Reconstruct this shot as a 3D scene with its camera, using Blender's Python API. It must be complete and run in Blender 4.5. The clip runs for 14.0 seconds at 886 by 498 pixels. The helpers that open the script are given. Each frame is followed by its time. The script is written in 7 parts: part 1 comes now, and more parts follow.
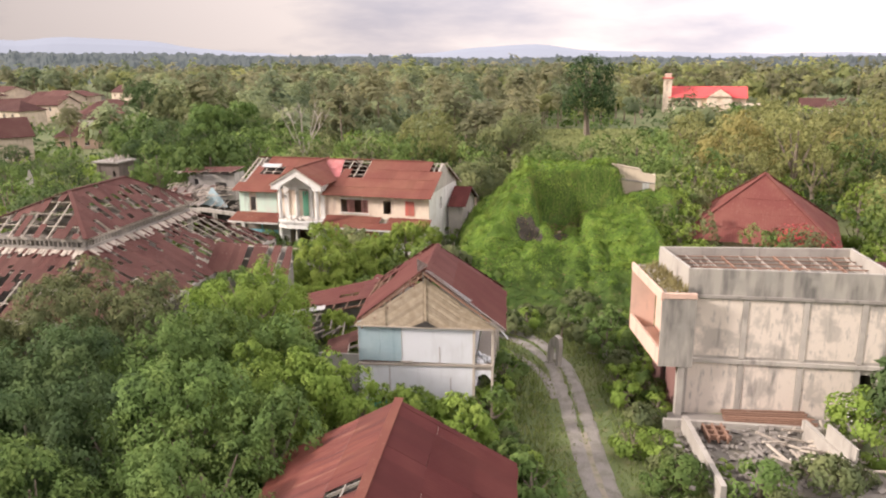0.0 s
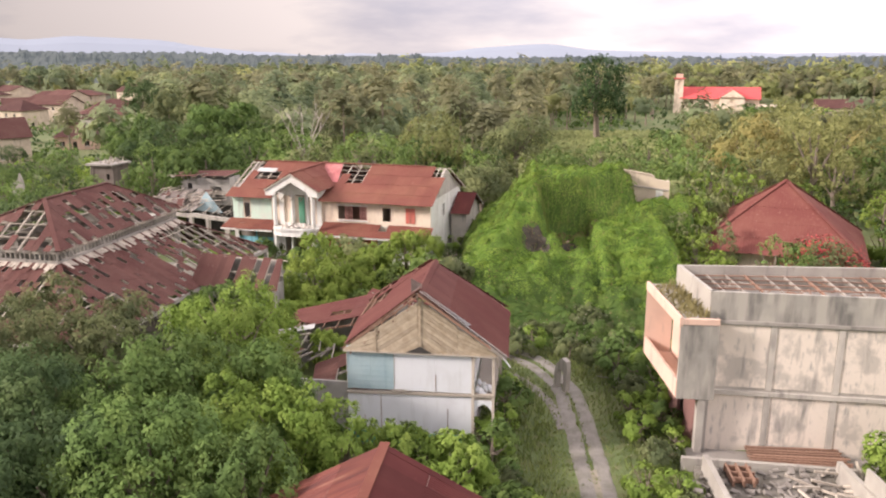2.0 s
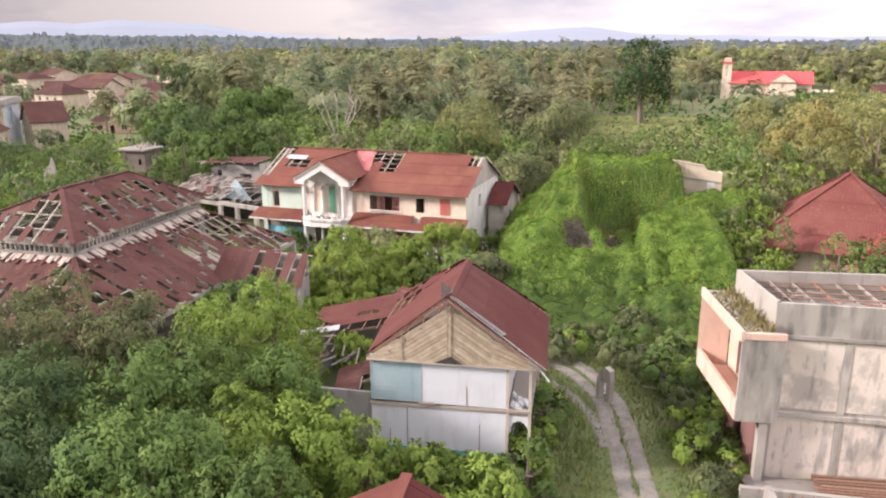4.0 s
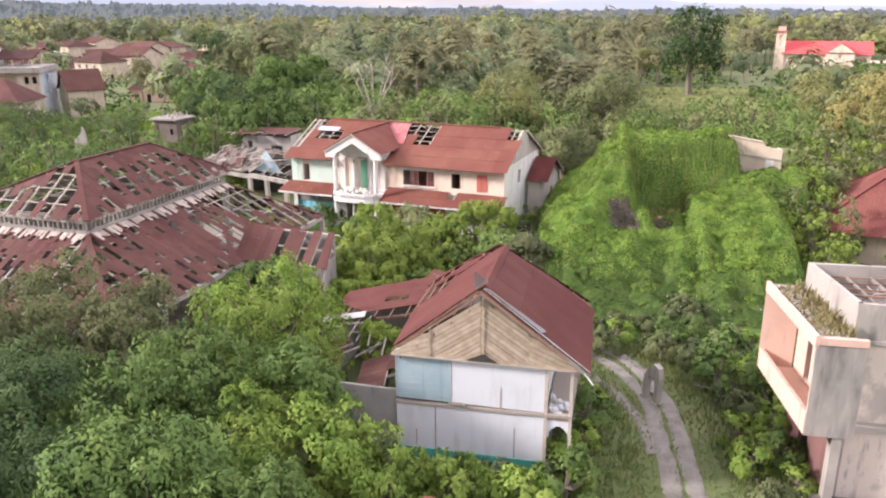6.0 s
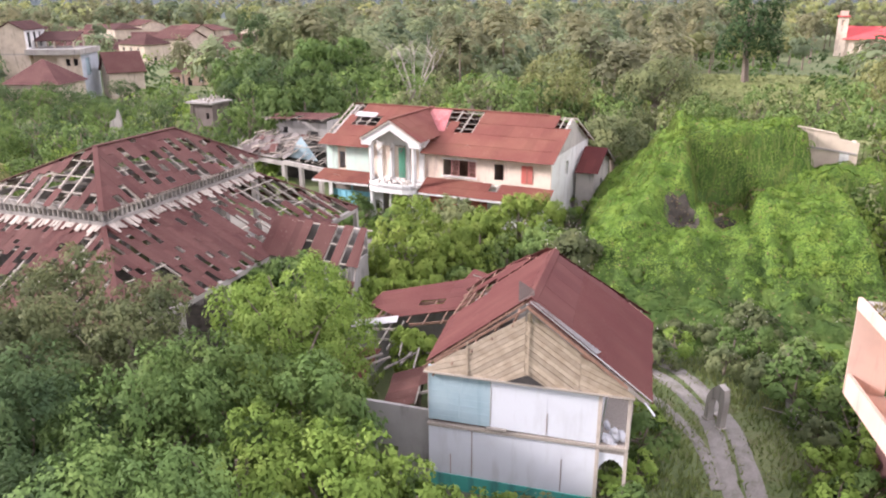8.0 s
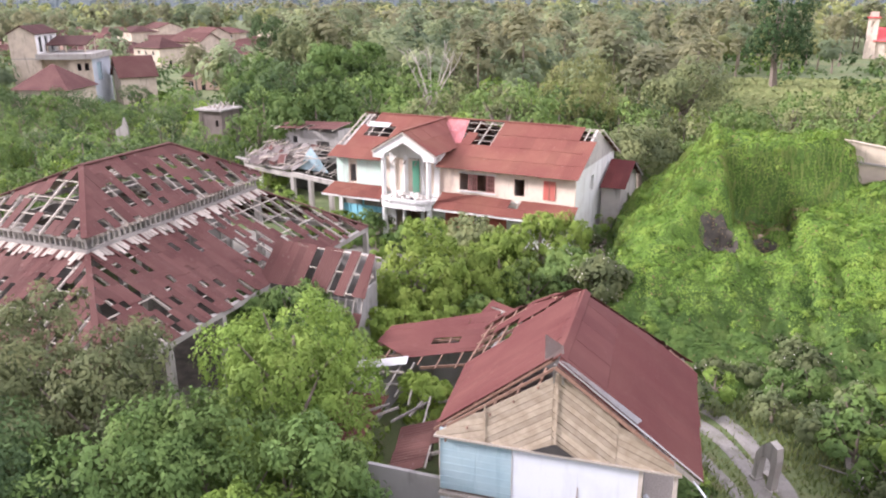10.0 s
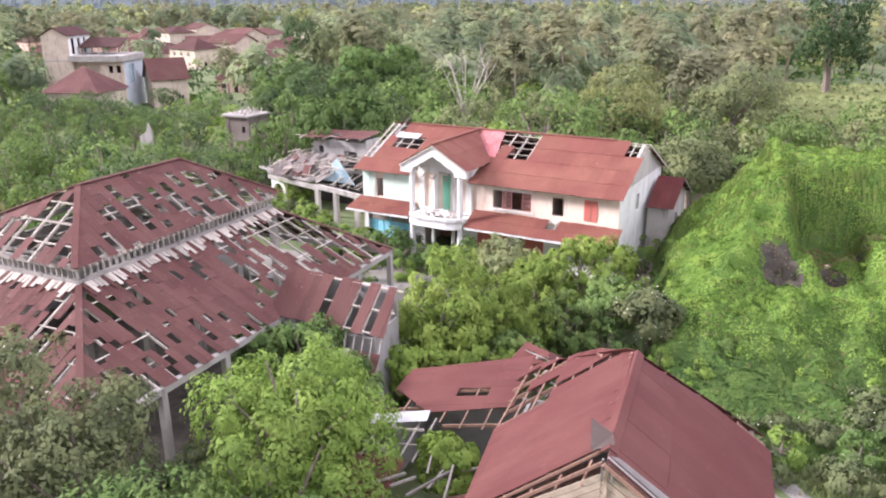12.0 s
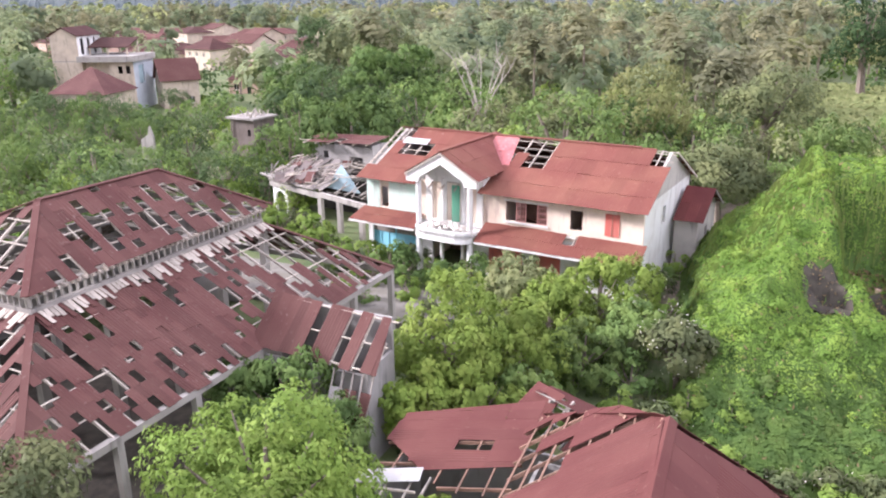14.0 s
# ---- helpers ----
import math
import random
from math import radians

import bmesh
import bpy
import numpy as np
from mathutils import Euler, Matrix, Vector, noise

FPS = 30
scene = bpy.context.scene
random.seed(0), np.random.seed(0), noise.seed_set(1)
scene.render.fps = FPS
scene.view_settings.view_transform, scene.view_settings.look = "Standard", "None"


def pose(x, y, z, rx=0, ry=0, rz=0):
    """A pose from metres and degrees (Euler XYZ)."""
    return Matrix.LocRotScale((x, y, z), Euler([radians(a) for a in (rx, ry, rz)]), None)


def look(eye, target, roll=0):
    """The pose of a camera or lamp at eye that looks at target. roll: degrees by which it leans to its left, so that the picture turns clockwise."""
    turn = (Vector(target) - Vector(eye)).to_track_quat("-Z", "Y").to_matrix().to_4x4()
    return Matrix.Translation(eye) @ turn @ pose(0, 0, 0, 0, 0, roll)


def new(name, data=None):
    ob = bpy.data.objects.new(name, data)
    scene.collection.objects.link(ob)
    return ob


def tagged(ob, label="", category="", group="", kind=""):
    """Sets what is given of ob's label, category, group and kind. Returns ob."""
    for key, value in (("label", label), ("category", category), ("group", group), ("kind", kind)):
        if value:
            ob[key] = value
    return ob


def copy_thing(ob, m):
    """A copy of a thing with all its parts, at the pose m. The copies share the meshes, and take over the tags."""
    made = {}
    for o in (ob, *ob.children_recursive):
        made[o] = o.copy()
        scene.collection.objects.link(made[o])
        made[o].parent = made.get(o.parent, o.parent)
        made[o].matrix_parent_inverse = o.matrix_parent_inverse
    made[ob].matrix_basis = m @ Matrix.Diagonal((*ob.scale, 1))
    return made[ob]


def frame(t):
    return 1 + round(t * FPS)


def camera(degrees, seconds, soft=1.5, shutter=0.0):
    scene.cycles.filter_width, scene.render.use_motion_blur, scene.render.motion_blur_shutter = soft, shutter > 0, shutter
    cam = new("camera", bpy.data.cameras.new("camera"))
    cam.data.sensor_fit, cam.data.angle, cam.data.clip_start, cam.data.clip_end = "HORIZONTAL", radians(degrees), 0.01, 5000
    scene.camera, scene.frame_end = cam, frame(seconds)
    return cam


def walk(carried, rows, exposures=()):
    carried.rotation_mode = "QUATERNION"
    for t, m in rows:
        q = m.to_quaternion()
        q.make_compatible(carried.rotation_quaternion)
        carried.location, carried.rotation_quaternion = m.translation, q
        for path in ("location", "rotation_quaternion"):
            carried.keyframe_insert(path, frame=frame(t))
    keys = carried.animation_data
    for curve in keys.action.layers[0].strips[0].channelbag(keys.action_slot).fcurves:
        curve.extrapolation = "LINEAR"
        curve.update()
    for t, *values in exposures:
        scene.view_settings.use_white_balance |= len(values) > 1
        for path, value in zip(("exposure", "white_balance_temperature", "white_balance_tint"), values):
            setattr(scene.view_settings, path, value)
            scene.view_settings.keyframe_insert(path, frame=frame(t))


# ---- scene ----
cam = camera(60.0, 14.0, 2.1)
PATH = [
    (0, (0.906, -2.849, 22.09), (0.812, -0.911, 21.606), -0.3),
    (0.5, (1.069, -1.866, 22.152), (0.976, 0.072, 21.668), -0.2),
    (1, (1.15, -0.848, 22.218), (1.056, 1.09, 21.733), -0.2),
    (1.5, (1.287, 0.232, 22.207), (1.188, 2.17, 21.721), -0.3),
    (2, (1.343, 1.287, 22.111), (1.227, 3.224, 21.626), -0.2),
    (2.5, (1.377, 2.279, 22.053), (1.235, 4.213, 21.564), -0.2),
    (5, (1.248, 6.914, 21.888), (0.988, 8.817, 21.33), -0.2),
    (5.5, (1.199, 7.873, 21.782), (0.914, 9.766, 21.205), -0.2),
    (6, (1.084, 8.811, 21.643), (0.775, 10.695, 21.048), -0.2),
    (6.5, (0.936, 9.81, 21.485), (0.601, 11.685, 20.877), -0.2),
    (7, (0.759, 10.875, 21.319), (0.397, 12.742, 20.7), -0.2),
    (7.5, (0.559, 11.89, 21.212), (0.172, 13.749, 20.585), -0.1),
    (8, (0.39, 12.905, 21.122), (-0.021, 14.758, 20.493), -0.1),
    (10.5, (-0.718, 18.423, 21.417), (-1.185, 20.264, 20.791), -0.4),
    (11, (-0.981, 19.629, 21.51), (-1.466, 21.465, 20.883), -0.5),
    (11.5, (-1.186, 20.752, 21.51), (-1.699, 22.581, 20.885), -0.4),
    (12, (-1.343, 21.984, 21.48), (-1.887, 23.805, 20.855), -0.3),
    (12.5, (-1.474, 23.155, 21.411), (-2.047, 24.967, 20.787), -0.3),
    (13, (-1.578, 24.28, 21.352), (-2.173, 26.084, 20.728), -0.4),
    (13.5, (-1.671, 25.45, 21.239), (-2.267, 27.255, 20.614), -0.5),
    (14, (-1.845, 26.724, 21.145), (-2.44, 28.529, 20.52), -0.5),
]
walk(cam, [(t, look(eye, target, roll)) for t, eye, target, roll in PATH], [(0, 0.69, 6300, 19), (5, 0.87, 5950, 22), (14, 1.22, 5450, 24)])

# ---- world, sun ----
SUN_EL, SUN_AZ = radians(26), radians(258)
world = bpy.data.worlds.new("evening_sky")
scene.world = world
world.use_nodes = True
wt = world.node_tree
wt.nodes.clear()


def wnode(kind, **kw):
    n = wt.nodes.new(kind)
    for k, v in kw.items():
        n.inputs[k].default_value = v
    return n


sky = wnode("ShaderNodeTexSky")
sky.sky_type, sky.sun_disc, sky.sun_elevation, sky.sun_rotation = "NISHITA", False, SUN_EL, SUN_AZ
sky.air_density, sky.dust_density = 1.0, 4.0
wco = wnode("ShaderNodeTexCoord")
wmap = wnode("ShaderNodeMapping")
wmap.inputs["Scale"].default_value = (2.2, 2.2, 9.0)
wnoi = wnode("ShaderNodeTexNoise", Scale=1.3, Detail=7.0, Roughness=0.55)
wramp = wnode("ShaderNodeValToRGB")
wramp.color_ramp.elements[0].position, wramp.color_ramp.elements[0].color = 0.3, (0.85, 0.85, 0.85, 1)
wramp.color_ramp.elements[1].position, wramp.color_ramp.elements[1].color = 0.62, (1, 1, 1, 1)
wmix = wnode("ShaderNodeMixRGB")

wcloud = wnode("ShaderNodeValToRGB")
wcloud.color_ramp.elements[0].position, wcloud.color_ramp.elements[0].color = 0.36, (0.7, 0.665, 0.69, 1)
wcloud.color_ramp.elements[1].position, wcloud.color_ramp.elements[1].color = 0.58, (1.1, 0.98, 0.86, 1)
wgain = wnode("ShaderNodeMixRGB")
wgain.blend_type, wgain.inputs["Fac"].default_value, wgain.inputs["Color2"].default_value = "MULTIPLY", 1.0, (9.6, 9.6, 9.6, 1)
wt.links.new(wnoi.outputs["Fac"], wcloud.inputs["Fac"])
wt.links.new(wcloud.outputs["Color"], wgain.inputs["Color1"])
wsep = wnode("ShaderNodeSeparateXYZ")
wrise = wnode("ShaderNodeMapRange")
wrise.inputs["To Min"].default_value, wrise.inputs["To Max"].default_value = 0.68, 1.45
wzen = wnode("ShaderNodeMixRGB")
wzen.blend_type, wzen.inputs["Fac"].default_value = "MULTIPLY", 1.0
wt.links.new(wco.outputs["Generated"], wsep.inputs["Vector"])
wt.links.new(wsep.outputs["Z"], wrise.inputs["Value"])
wt.links.new(wgain.outputs["Color"], wzen.inputs["Color1"])
wt.links.new(wrise.outputs["Result"], wzen.inputs["Color2"])
wside = wnode("ShaderNodeMapRange")
wside.inputs["From Min"].default_value, wside.inputs["From Max"].default_value = -0.6, 0.5
wside.inputs["To Min"].default_value, wside.inputs["To Max"].default_value = 0.42, 1.14
wlean = wnode("ShaderNodeMixRGB")
wlean.blend_type, wlean.inputs["Fac"].default_value = "MULTIPLY", 1.0
wt.links.new(wsep.outputs["X"], wside.inputs["Value"])
wt.links.new(wzen.outputs["Color"], wlean.inputs["Color1"])
wt.links.new(wside.outputs["Result"], wlean.inputs["Color2"])
wt.links.new(wlean.outputs["Color"], wmix.inputs["Color2"])
wbg = wnode("ShaderNodeBackground", Strength=0.116)
wout = wnode("ShaderNodeOutputWorld")
for a, b in ((wco.outputs["Generated"], wmap.inputs["Vector"]), (wmap.outputs["Vector"], wnoi.inputs["Vector"]),
             (wnoi.outputs["Fac"], wramp.inputs["Fac"]), (wramp.outputs["Color"], wmix.inputs["Fac"]),
             (sky.outputs["Color"], wmix.inputs["Color1"]), (wmix.outputs["Color"], wbg.inputs["Color"]),
             (wbg.outputs["Background"], wout.inputs["Surface"])):
    wt.links.new(a, b)
sun = new("sun", bpy.data.lights.new("sun", "SUN"))
sun.data.energy, sun.data.angle, sun.data.color = 4.0, radians(10), (1.0, 0.88, 0.74)
sun_way = Vector((math.sin(SUN_AZ) * math.cos(SUN_EL), math.cos(SUN_AZ) * math.cos(SUN_EL), math.sin(SUN_EL)))
sun.matrix_world = look(sun_way * 300, (0, 0, 0))


# ---- materials ----
class Mat:
    """A small builder of node materials."""

    def __init__(self, name, rough=0.8, metal=0.0):
        self.m = bpy.data.materials.new(name)
        self.m.use_nodes = True
        self.t = self.m.node_tree
        self.b = self.t.nodes["Principled BSDF"]
        self.b.inputs["Roughness"].default_value, self.b.inputs["Metallic"].default_value = rough, metal
        self.pos = self.t.nodes.new("ShaderNodeNewGeometry").outputs["Position"]
        self.obj = self.t.nodes.new("ShaderNodeTexCoord").outputs["Object"]

    def node(self, kind, ins=(), **props):
        n = self.t.nodes.new(kind)
        for k, v in props.items():
            if k == "operation":
                n.operation = v
            elif k == "blend_type":
                n.blend_type = v
        for k, v in dict(ins).items():
            self.put(n.inputs[k], v)
        return n

    def put(self, socket, v):
        if isinstance(v, bpy.types.NodeSocket):
            self.t.links.new(v, socket)
        elif isinstance(v, (tuple, list)) and len(v) == 3 and socket.type == "RGBA":
            socket.default_value = (*v, 1)
        else:
            socket.default_value = v

    def noise(self, scale, detail=4.0, stretch=(1, 1, 1), world_space=True, rough=0.55):
        mp = self.node("ShaderNodeMapping", {"Vector": self.pos if world_space else self.obj, "Scale": stretch})
        return self.node("ShaderNodeTexNoise", {"Vector": mp.outputs[0], "Scale": scale, "Detail": detail, "Roughness": rough}).outputs["Fac"]

    def ramp(self, fac, stops):
        r = self.node("ShaderNodeValToRGB", {"Fac": fac})
        e = r.color_ramp.elements
        e[0].position, e[0].color = stops[0][0], (*stops[0][1], 1)
        e[1].position, e[1].color = stops[-1][0], (*stops[-1][1], 1)
        for p, c in stops[1:-1]:
            e.new(p).color = (*c, 1)
        return r.outputs["Color"]

    def mask(self, fac, lo, hi):
        return self.ramp(fac, ((lo, (0, 0, 0)), (hi, (1, 1, 1))))

    def mix(self, fac, a, b, kind="MIX"):
        return self.node("ShaderNodeMixRGB", {"Fac": fac, "Color1": a, "Color2": b}, blend_type=kind).outputs[0]

    def vary(self, color, amount=0.25, island=False):
        """Brightness varied from piece to piece."""
        src = self.t.nodes.new("ShaderNodeNewGeometry").outputs["Random Per Island"] if island else self.t.nodes.new("ShaderNodeObjectInfo").outputs["Random"]
        v = self.node("ShaderNodeMapRange", {"Value": src, "To Min": 1 - amount, "To Max": 1 + amount}).outputs[0]
        return self.node("ShaderNodeHueSaturation", {"Value": v, "Color": color}).outputs[0]

    def bump(self, fac, strength=0.4, dist=0.03):
        n = self.node("ShaderNodeBump", {"Height": fac, "Strength": strength, "Distance": dist})
        self.put(self.b.inputs["Normal"], n.outputs[0])

    def done(self, color, rough=None):
        self.put(self.b.inputs["Base Color"], color)
        if rough is not None:
            self.put(self.b.inputs["Roughness"], rough)
        return self.m


def rust_roof(name, base, worn, rust, amount=0.22, wear=0.62):
    k = Mat(name, 0.8)
    k.b.inputs["Specular IOR Level"].default_value = 0.16
    big = k.noise(0.35, 5)
    fine = k.noise(5.0, 6, (1, 1, 1))
    c = k.mix(k.mask(big, 0.4, 0.68), base, rust)
    c = k.mix(k.mask(fine, wear, wear + 0.16), c, worn)
    c = k.vary(c, amount)
    k.bump(fine, 0.25, 0.02)
    return k.done(c)


def plaster(name, base, stain, dark, wear=0.55):
    k = Mat(name, 0.9)
    streak = k.noise(1.1, 6, (1.6, 1.6, 0.28))
    blot = k.noise(0.6, 6)
    fine = k.noise(14.0, 4)
    c = k.mix(k.mask(blot, wear - 0.08, wear + 0.16), base, stain)
    c = k.mix(k.mask(streak, 0.56, 0.74), c, dark)
    c = k.mix(k.mask(fine, 0.62, 0.8), c, stain)
    k.bump(fine, 0.25, 0.01)
    return k.done(c)


def timber(name, a, b, amount=0.25, stretch=(6, 6, 1.0)):
    k = Mat(name, 0.85)
    g = k.noise(2.5, 6, stretch, world_space=False)
    c = k.vary(k.ramp(g, ((0.3, a), (0.7, b))), amount)
    k.bump(g, 0.3, 0.01)
    return k.done(c)


def leafy(name, a, b, c2, glow=0.3, spread=0.14, patch=0.7):
    """Leaves: tone drifting over clumps, from leaf to leaf, and from tree to tree by the attribute tint."""
    k = Mat(name, 0.62)
    c = k.ramp(k.noise(patch, 4), ((0.3, a), (0.5, b), (0.7, c2)))
    c = k.vary(k.vary(c, 0.22), spread, island=True)
    tint = k.node("ShaderNodeAttribute")
    tint.attribute_name = "tint"
    val = k.node("ShaderNodeMath", {0: tint.outputs["Fac"], 1: 1.0}, operation="ADD")
    hue = k.node("ShaderNodeMath", {0: tint.outputs["Fac"], 1: -0.05}, operation="MULTIPLY")
    hue = k.node("ShaderNodeMath", {0: hue.outputs[0], 1: 0.5}, operation="ADD")
    c = k.node("ShaderNodeHueSaturation", {"Hue": hue.outputs[0], "Value": val.outputs[0], "Color": c}).outputs[0]
    k.put(k.b.inputs["Base Color"], c)
    k.b.inputs["Specular IOR Level"].default_value = 0.1
    tr = k.node("ShaderNodeBsdfTranslucent", {"Color": c})
    mx = k.node("ShaderNodeMixShader", {"Fac": glow})
    k.t.links.new(k.b.outputs[0], mx.inputs[1])
    k.t.links.new(tr.outputs[0], mx.inputs[2])
    k.t.links.new(mx.outputs[0], k.t.nodes["Material Output"].inputs["Surface"])
    return k.m


M = {}
M["roof_maroon"] = rust_roof("maroon_zinc", (0.102, 0.037, 0.033), (0.17, 0.09, 0.075), (0.122, 0.05, 0.042), 0.06, 0.63)
M["roof_hall"] = rust_roof("faded_maroon_zinc", (0.1, 0.045, 0.039), (0.2, 0.15, 0.13), (0.122, 0.062, 0.052), 0.14, 0.62)
M["roof_orange"] = rust_roof("rusty_red_zinc", (0.158, 0.058, 0.044), (0.26, 0.15, 0.11), (0.19, 0.082, 0.056), 0.08, 0.62)
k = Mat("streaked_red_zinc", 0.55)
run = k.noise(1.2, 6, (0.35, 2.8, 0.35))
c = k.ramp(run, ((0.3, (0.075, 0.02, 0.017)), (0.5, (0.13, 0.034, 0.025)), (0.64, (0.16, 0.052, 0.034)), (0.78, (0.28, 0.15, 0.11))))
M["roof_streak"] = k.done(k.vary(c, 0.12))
M["roof_far"] = rust_roof("far_red_roof", (0.074, 0.034, 0.031), (0.15, 0.1, 0.085), (0.1, 0.05, 0.042), 0.35, 0.6)
M["roof_pale"] = rust_roof("faded_pink_zinc", (0.34, 0.12, 0.12), (0.5, 0.32, 0.3), (0.4, 0.17, 0.16), 0.14, 0.58)
M["roof_hip"] = rust_roof("faded_hip_zinc", (0.15, 0.05, 0.042), (0.26, 0.15, 0.12), (0.185, 0.075, 0.058), 0.06, 0.6)
M["roof_pink"] = rust_roof("bright_red_roof", (0.55, 0.09, 0.09), (0.6, 0.2, 0.18), (0.5, 0.1, 0.1), 0.1, 0.7)
M["roof_ash"] = rust_roof("ash_grey_sheet", (0.22, 0.2, 0.185), (0.3, 0.24, 0.2), (0.17, 0.13, 0.115), 0.3, 0.6)
# Dark red zinc; on the near house's right slope it stands for shade.
M["roof_dark_shade"] = rust_roof("dark_maroon_shade_zinc", (0.078, 0.02, 0.019), (0.14, 0.055, 0.045), (0.1, 0.03, 0.026), 0.12, 0.66)
M["zinc"] = rust_roof("bare_zinc", (0.45, 0.46, 0.46), (0.3, 0.26, 0.23), (0.36, 0.33, 0.3), 0.15, 0.6)
M["white_wall"] = plaster("aged_white_wall", (0.72, 0.72, 0.69), (0.6, 0.58, 0.53), (0.42, 0.41, 0.38))
M["buff_wall"] = plaster("stained_buff_wall", (0.56, 0.48, 0.37), (0.44, 0.37, 0.29), (0.27, 0.23, 0.18), 0.5)
M["cream_wall"] = plaster("cream_plaster", (0.72, 0.62, 0.5), (0.56, 0.45, 0.36), (0.4, 0.32, 0.27))
M["panel_white"] = plaster("white_panel", (0.64, 0.67, 0.7), (0.57, 0.59, 0.61), (0.54, 0.56, 0.57), 0.6)
M["panel_blue"] = plaster("pale_blue_panel", (0.36, 0.47, 0.5), (0.29, 0.4, 0.44), (0.23, 0.33, 0.37), 0.5)
M["teal"] = plaster("teal_paint", (0.07, 0.36, 0.3), (0.1, 0.3, 0.26), (0.06, 0.2, 0.18), 0.6)
M["blue"] = plaster("bright_blue_paint", (0.25, 0.58, 0.7), (0.36, 0.58, 0.66), (0.18, 0.42, 0.52), 0.6)
M["mint"] = plaster("mint_paint", (0.55, 0.7, 0.6), (0.58, 0.62, 0.55), (0.42, 0.48, 0.42), 0.54)
M["green_door"] = plaster("green_paint", (0.12, 0.34, 0.22), (0.16, 0.3, 0.22), (0.08, 0.2, 0.14), 0.6)
M["pink"] = plaster("pink_plaster", (0.64, 0.45, 0.36), (0.54, 0.38, 0.31), (0.38, 0.29, 0.25), 0.58)
M["maroon_wall"] = plaster("maroon_paint", (0.19, 0.1, 0.088), (0.15, 0.08, 0.07), (0.12, 0.06, 0.05), 0.55)
M["red_wood"] = plaster("faded_red_wood", (0.5, 0.13, 0.1), (0.42, 0.18, 0.14), (0.28, 0.1, 0.08), 0.55)
M["faded_red"] = plaster("faded_rose_paint", (0.5, 0.25, 0.22), (0.45, 0.28, 0.25), (0.34, 0.16, 0.14), 0.55)
M["concrete"] = plaster("stained_concrete", (0.38, 0.36, 0.32), (0.3, 0.28, 0.25), (0.15, 0.14, 0.13), 0.47)
M["concrete_dark"] = plaster("weathered_concrete", (0.33, 0.31, 0.28), (0.24, 0.22, 0.2), (0.12, 0.115, 0.105), 0.48)
M["pale_panel"] = plaster("limewashed_panel", (0.7, 0.66, 0.6), (0.52, 0.49, 0.45), (0.24, 0.23, 0.215), 0.52)
k = Mat("limewash_stained", 0.92)
drip, blot, fine = k.noise(0.9, 8, (1.7, 1.7, 0.3)), k.noise(0.62, 8), k.noise(13.0, 4)
c = k.mix(k.mask(blot, 0.5, 0.58), (0.66, 0.59, 0.51), (0.46, 0.42, 0.37))
c = k.mix(k.mask(drip, 0.55, 0.72), c, (0.22, 0.21, 0.195))
c = k.mix(k.mask(k.noise(2.6, 7, (1.6, 1.6, 0.5)), 0.56, 0.72), c, (0.36, 0.34, 0.31))
c = k.mix(k.mask(fine, 0.6, 0.8), c, (0.45, 0.43, 0.39))
k.bump(fine, 0.3, 0.01)
M["limewash"] = k.done(c)
k = Mat("streaked_concrete", 0.92)
drip, blot = k.noise(0.8, 9, (1.5, 1.5, 0.28)), k.noise(0.9, 6)
c = k.mix(k.mask(drip, 0.44, 0.64), (0.37, 0.35, 0.31), (0.15, 0.145, 0.135))
c = k.mix(k.mask(blot, 0.5, 0.7), c, (0.3, 0.29, 0.26))
M["streaked"] = k.done(c)
M["grey_wall"] = plaster("grey_render", (0.33, 0.32, 0.3), (0.26, 0.25, 0.23), (0.16, 0.155, 0.145), 0.5)
M["hut_brown"] = plaster("sooty_brown_wall", (0.17, 0.14, 0.125), (0.13, 0.105, 0.09), (0.08, 0.07, 0.06), 0.5)
M["panel_pale"] = plaster("chalky_blue_paint", (0.5, 0.54, 0.58), (0.42, 0.46, 0.5), (0.32, 0.35, 0.38), 0.5)
M["rubble"] = plaster("rubble", (0.24, 0.222, 0.2), (0.2, 0.185, 0.165), (0.11, 0.1, 0.09), 0.5)
M["pilaster"] = plaster("weathered_pilaster", (0.46, 0.43, 0.385), (0.34, 0.32, 0.285), (0.19, 0.18, 0.165), 0.5)
M["ruin_floor"] = plaster("dirty_ruin_floor", (0.19, 0.178, 0.155), (0.15, 0.14, 0.11), (0.09, 0.085, 0.07), 0.48)
M["timber_grey"] = timber("grey_weathered_timber", (0.2, 0.18, 0.155), (0.36, 0.33, 0.29))
M["timber_pale"] = timber("pale_weathered_timber", (0.33, 0.29, 0.24), (0.52, 0.47, 0.4))
M["timber_brown"] = timber("brown_timber", (0.16, 0.09, 0.06), (0.28, 0.17, 0.12))
M["board_tan"] = timber("tan_boards", (0.33, 0.265, 0.185), (0.47, 0.395, 0.295), 0.16, (1.2, 1.2, 1.2))
M["bark"] = timber("bark", (0.12, 0.095, 0.07), (0.24, 0.2, 0.16), 0.2, (3, 3, 1))
M["dead_wood"] = timber("bleached_dead_wood", (0.3, 0.27, 0.22), (0.45, 0.41, 0.36), 0.1, (3, 3, 1))
# Near-black colour that stands for the shade inside rooms.
k = Mat("inside_shade", 0.95)
M["dark"] = k.done(k.ramp(k.noise(1.5, 4), ((0.3, (0.03, 0.028, 0.025)), (0.7, (0.06, 0.055, 0.05)))))
M["leaf_bright"] = leafy("bright_green_leaf", (0.125, 0.2, 0.04), (0.18, 0.268, 0.052), (0.25, 0.335, 0.075))
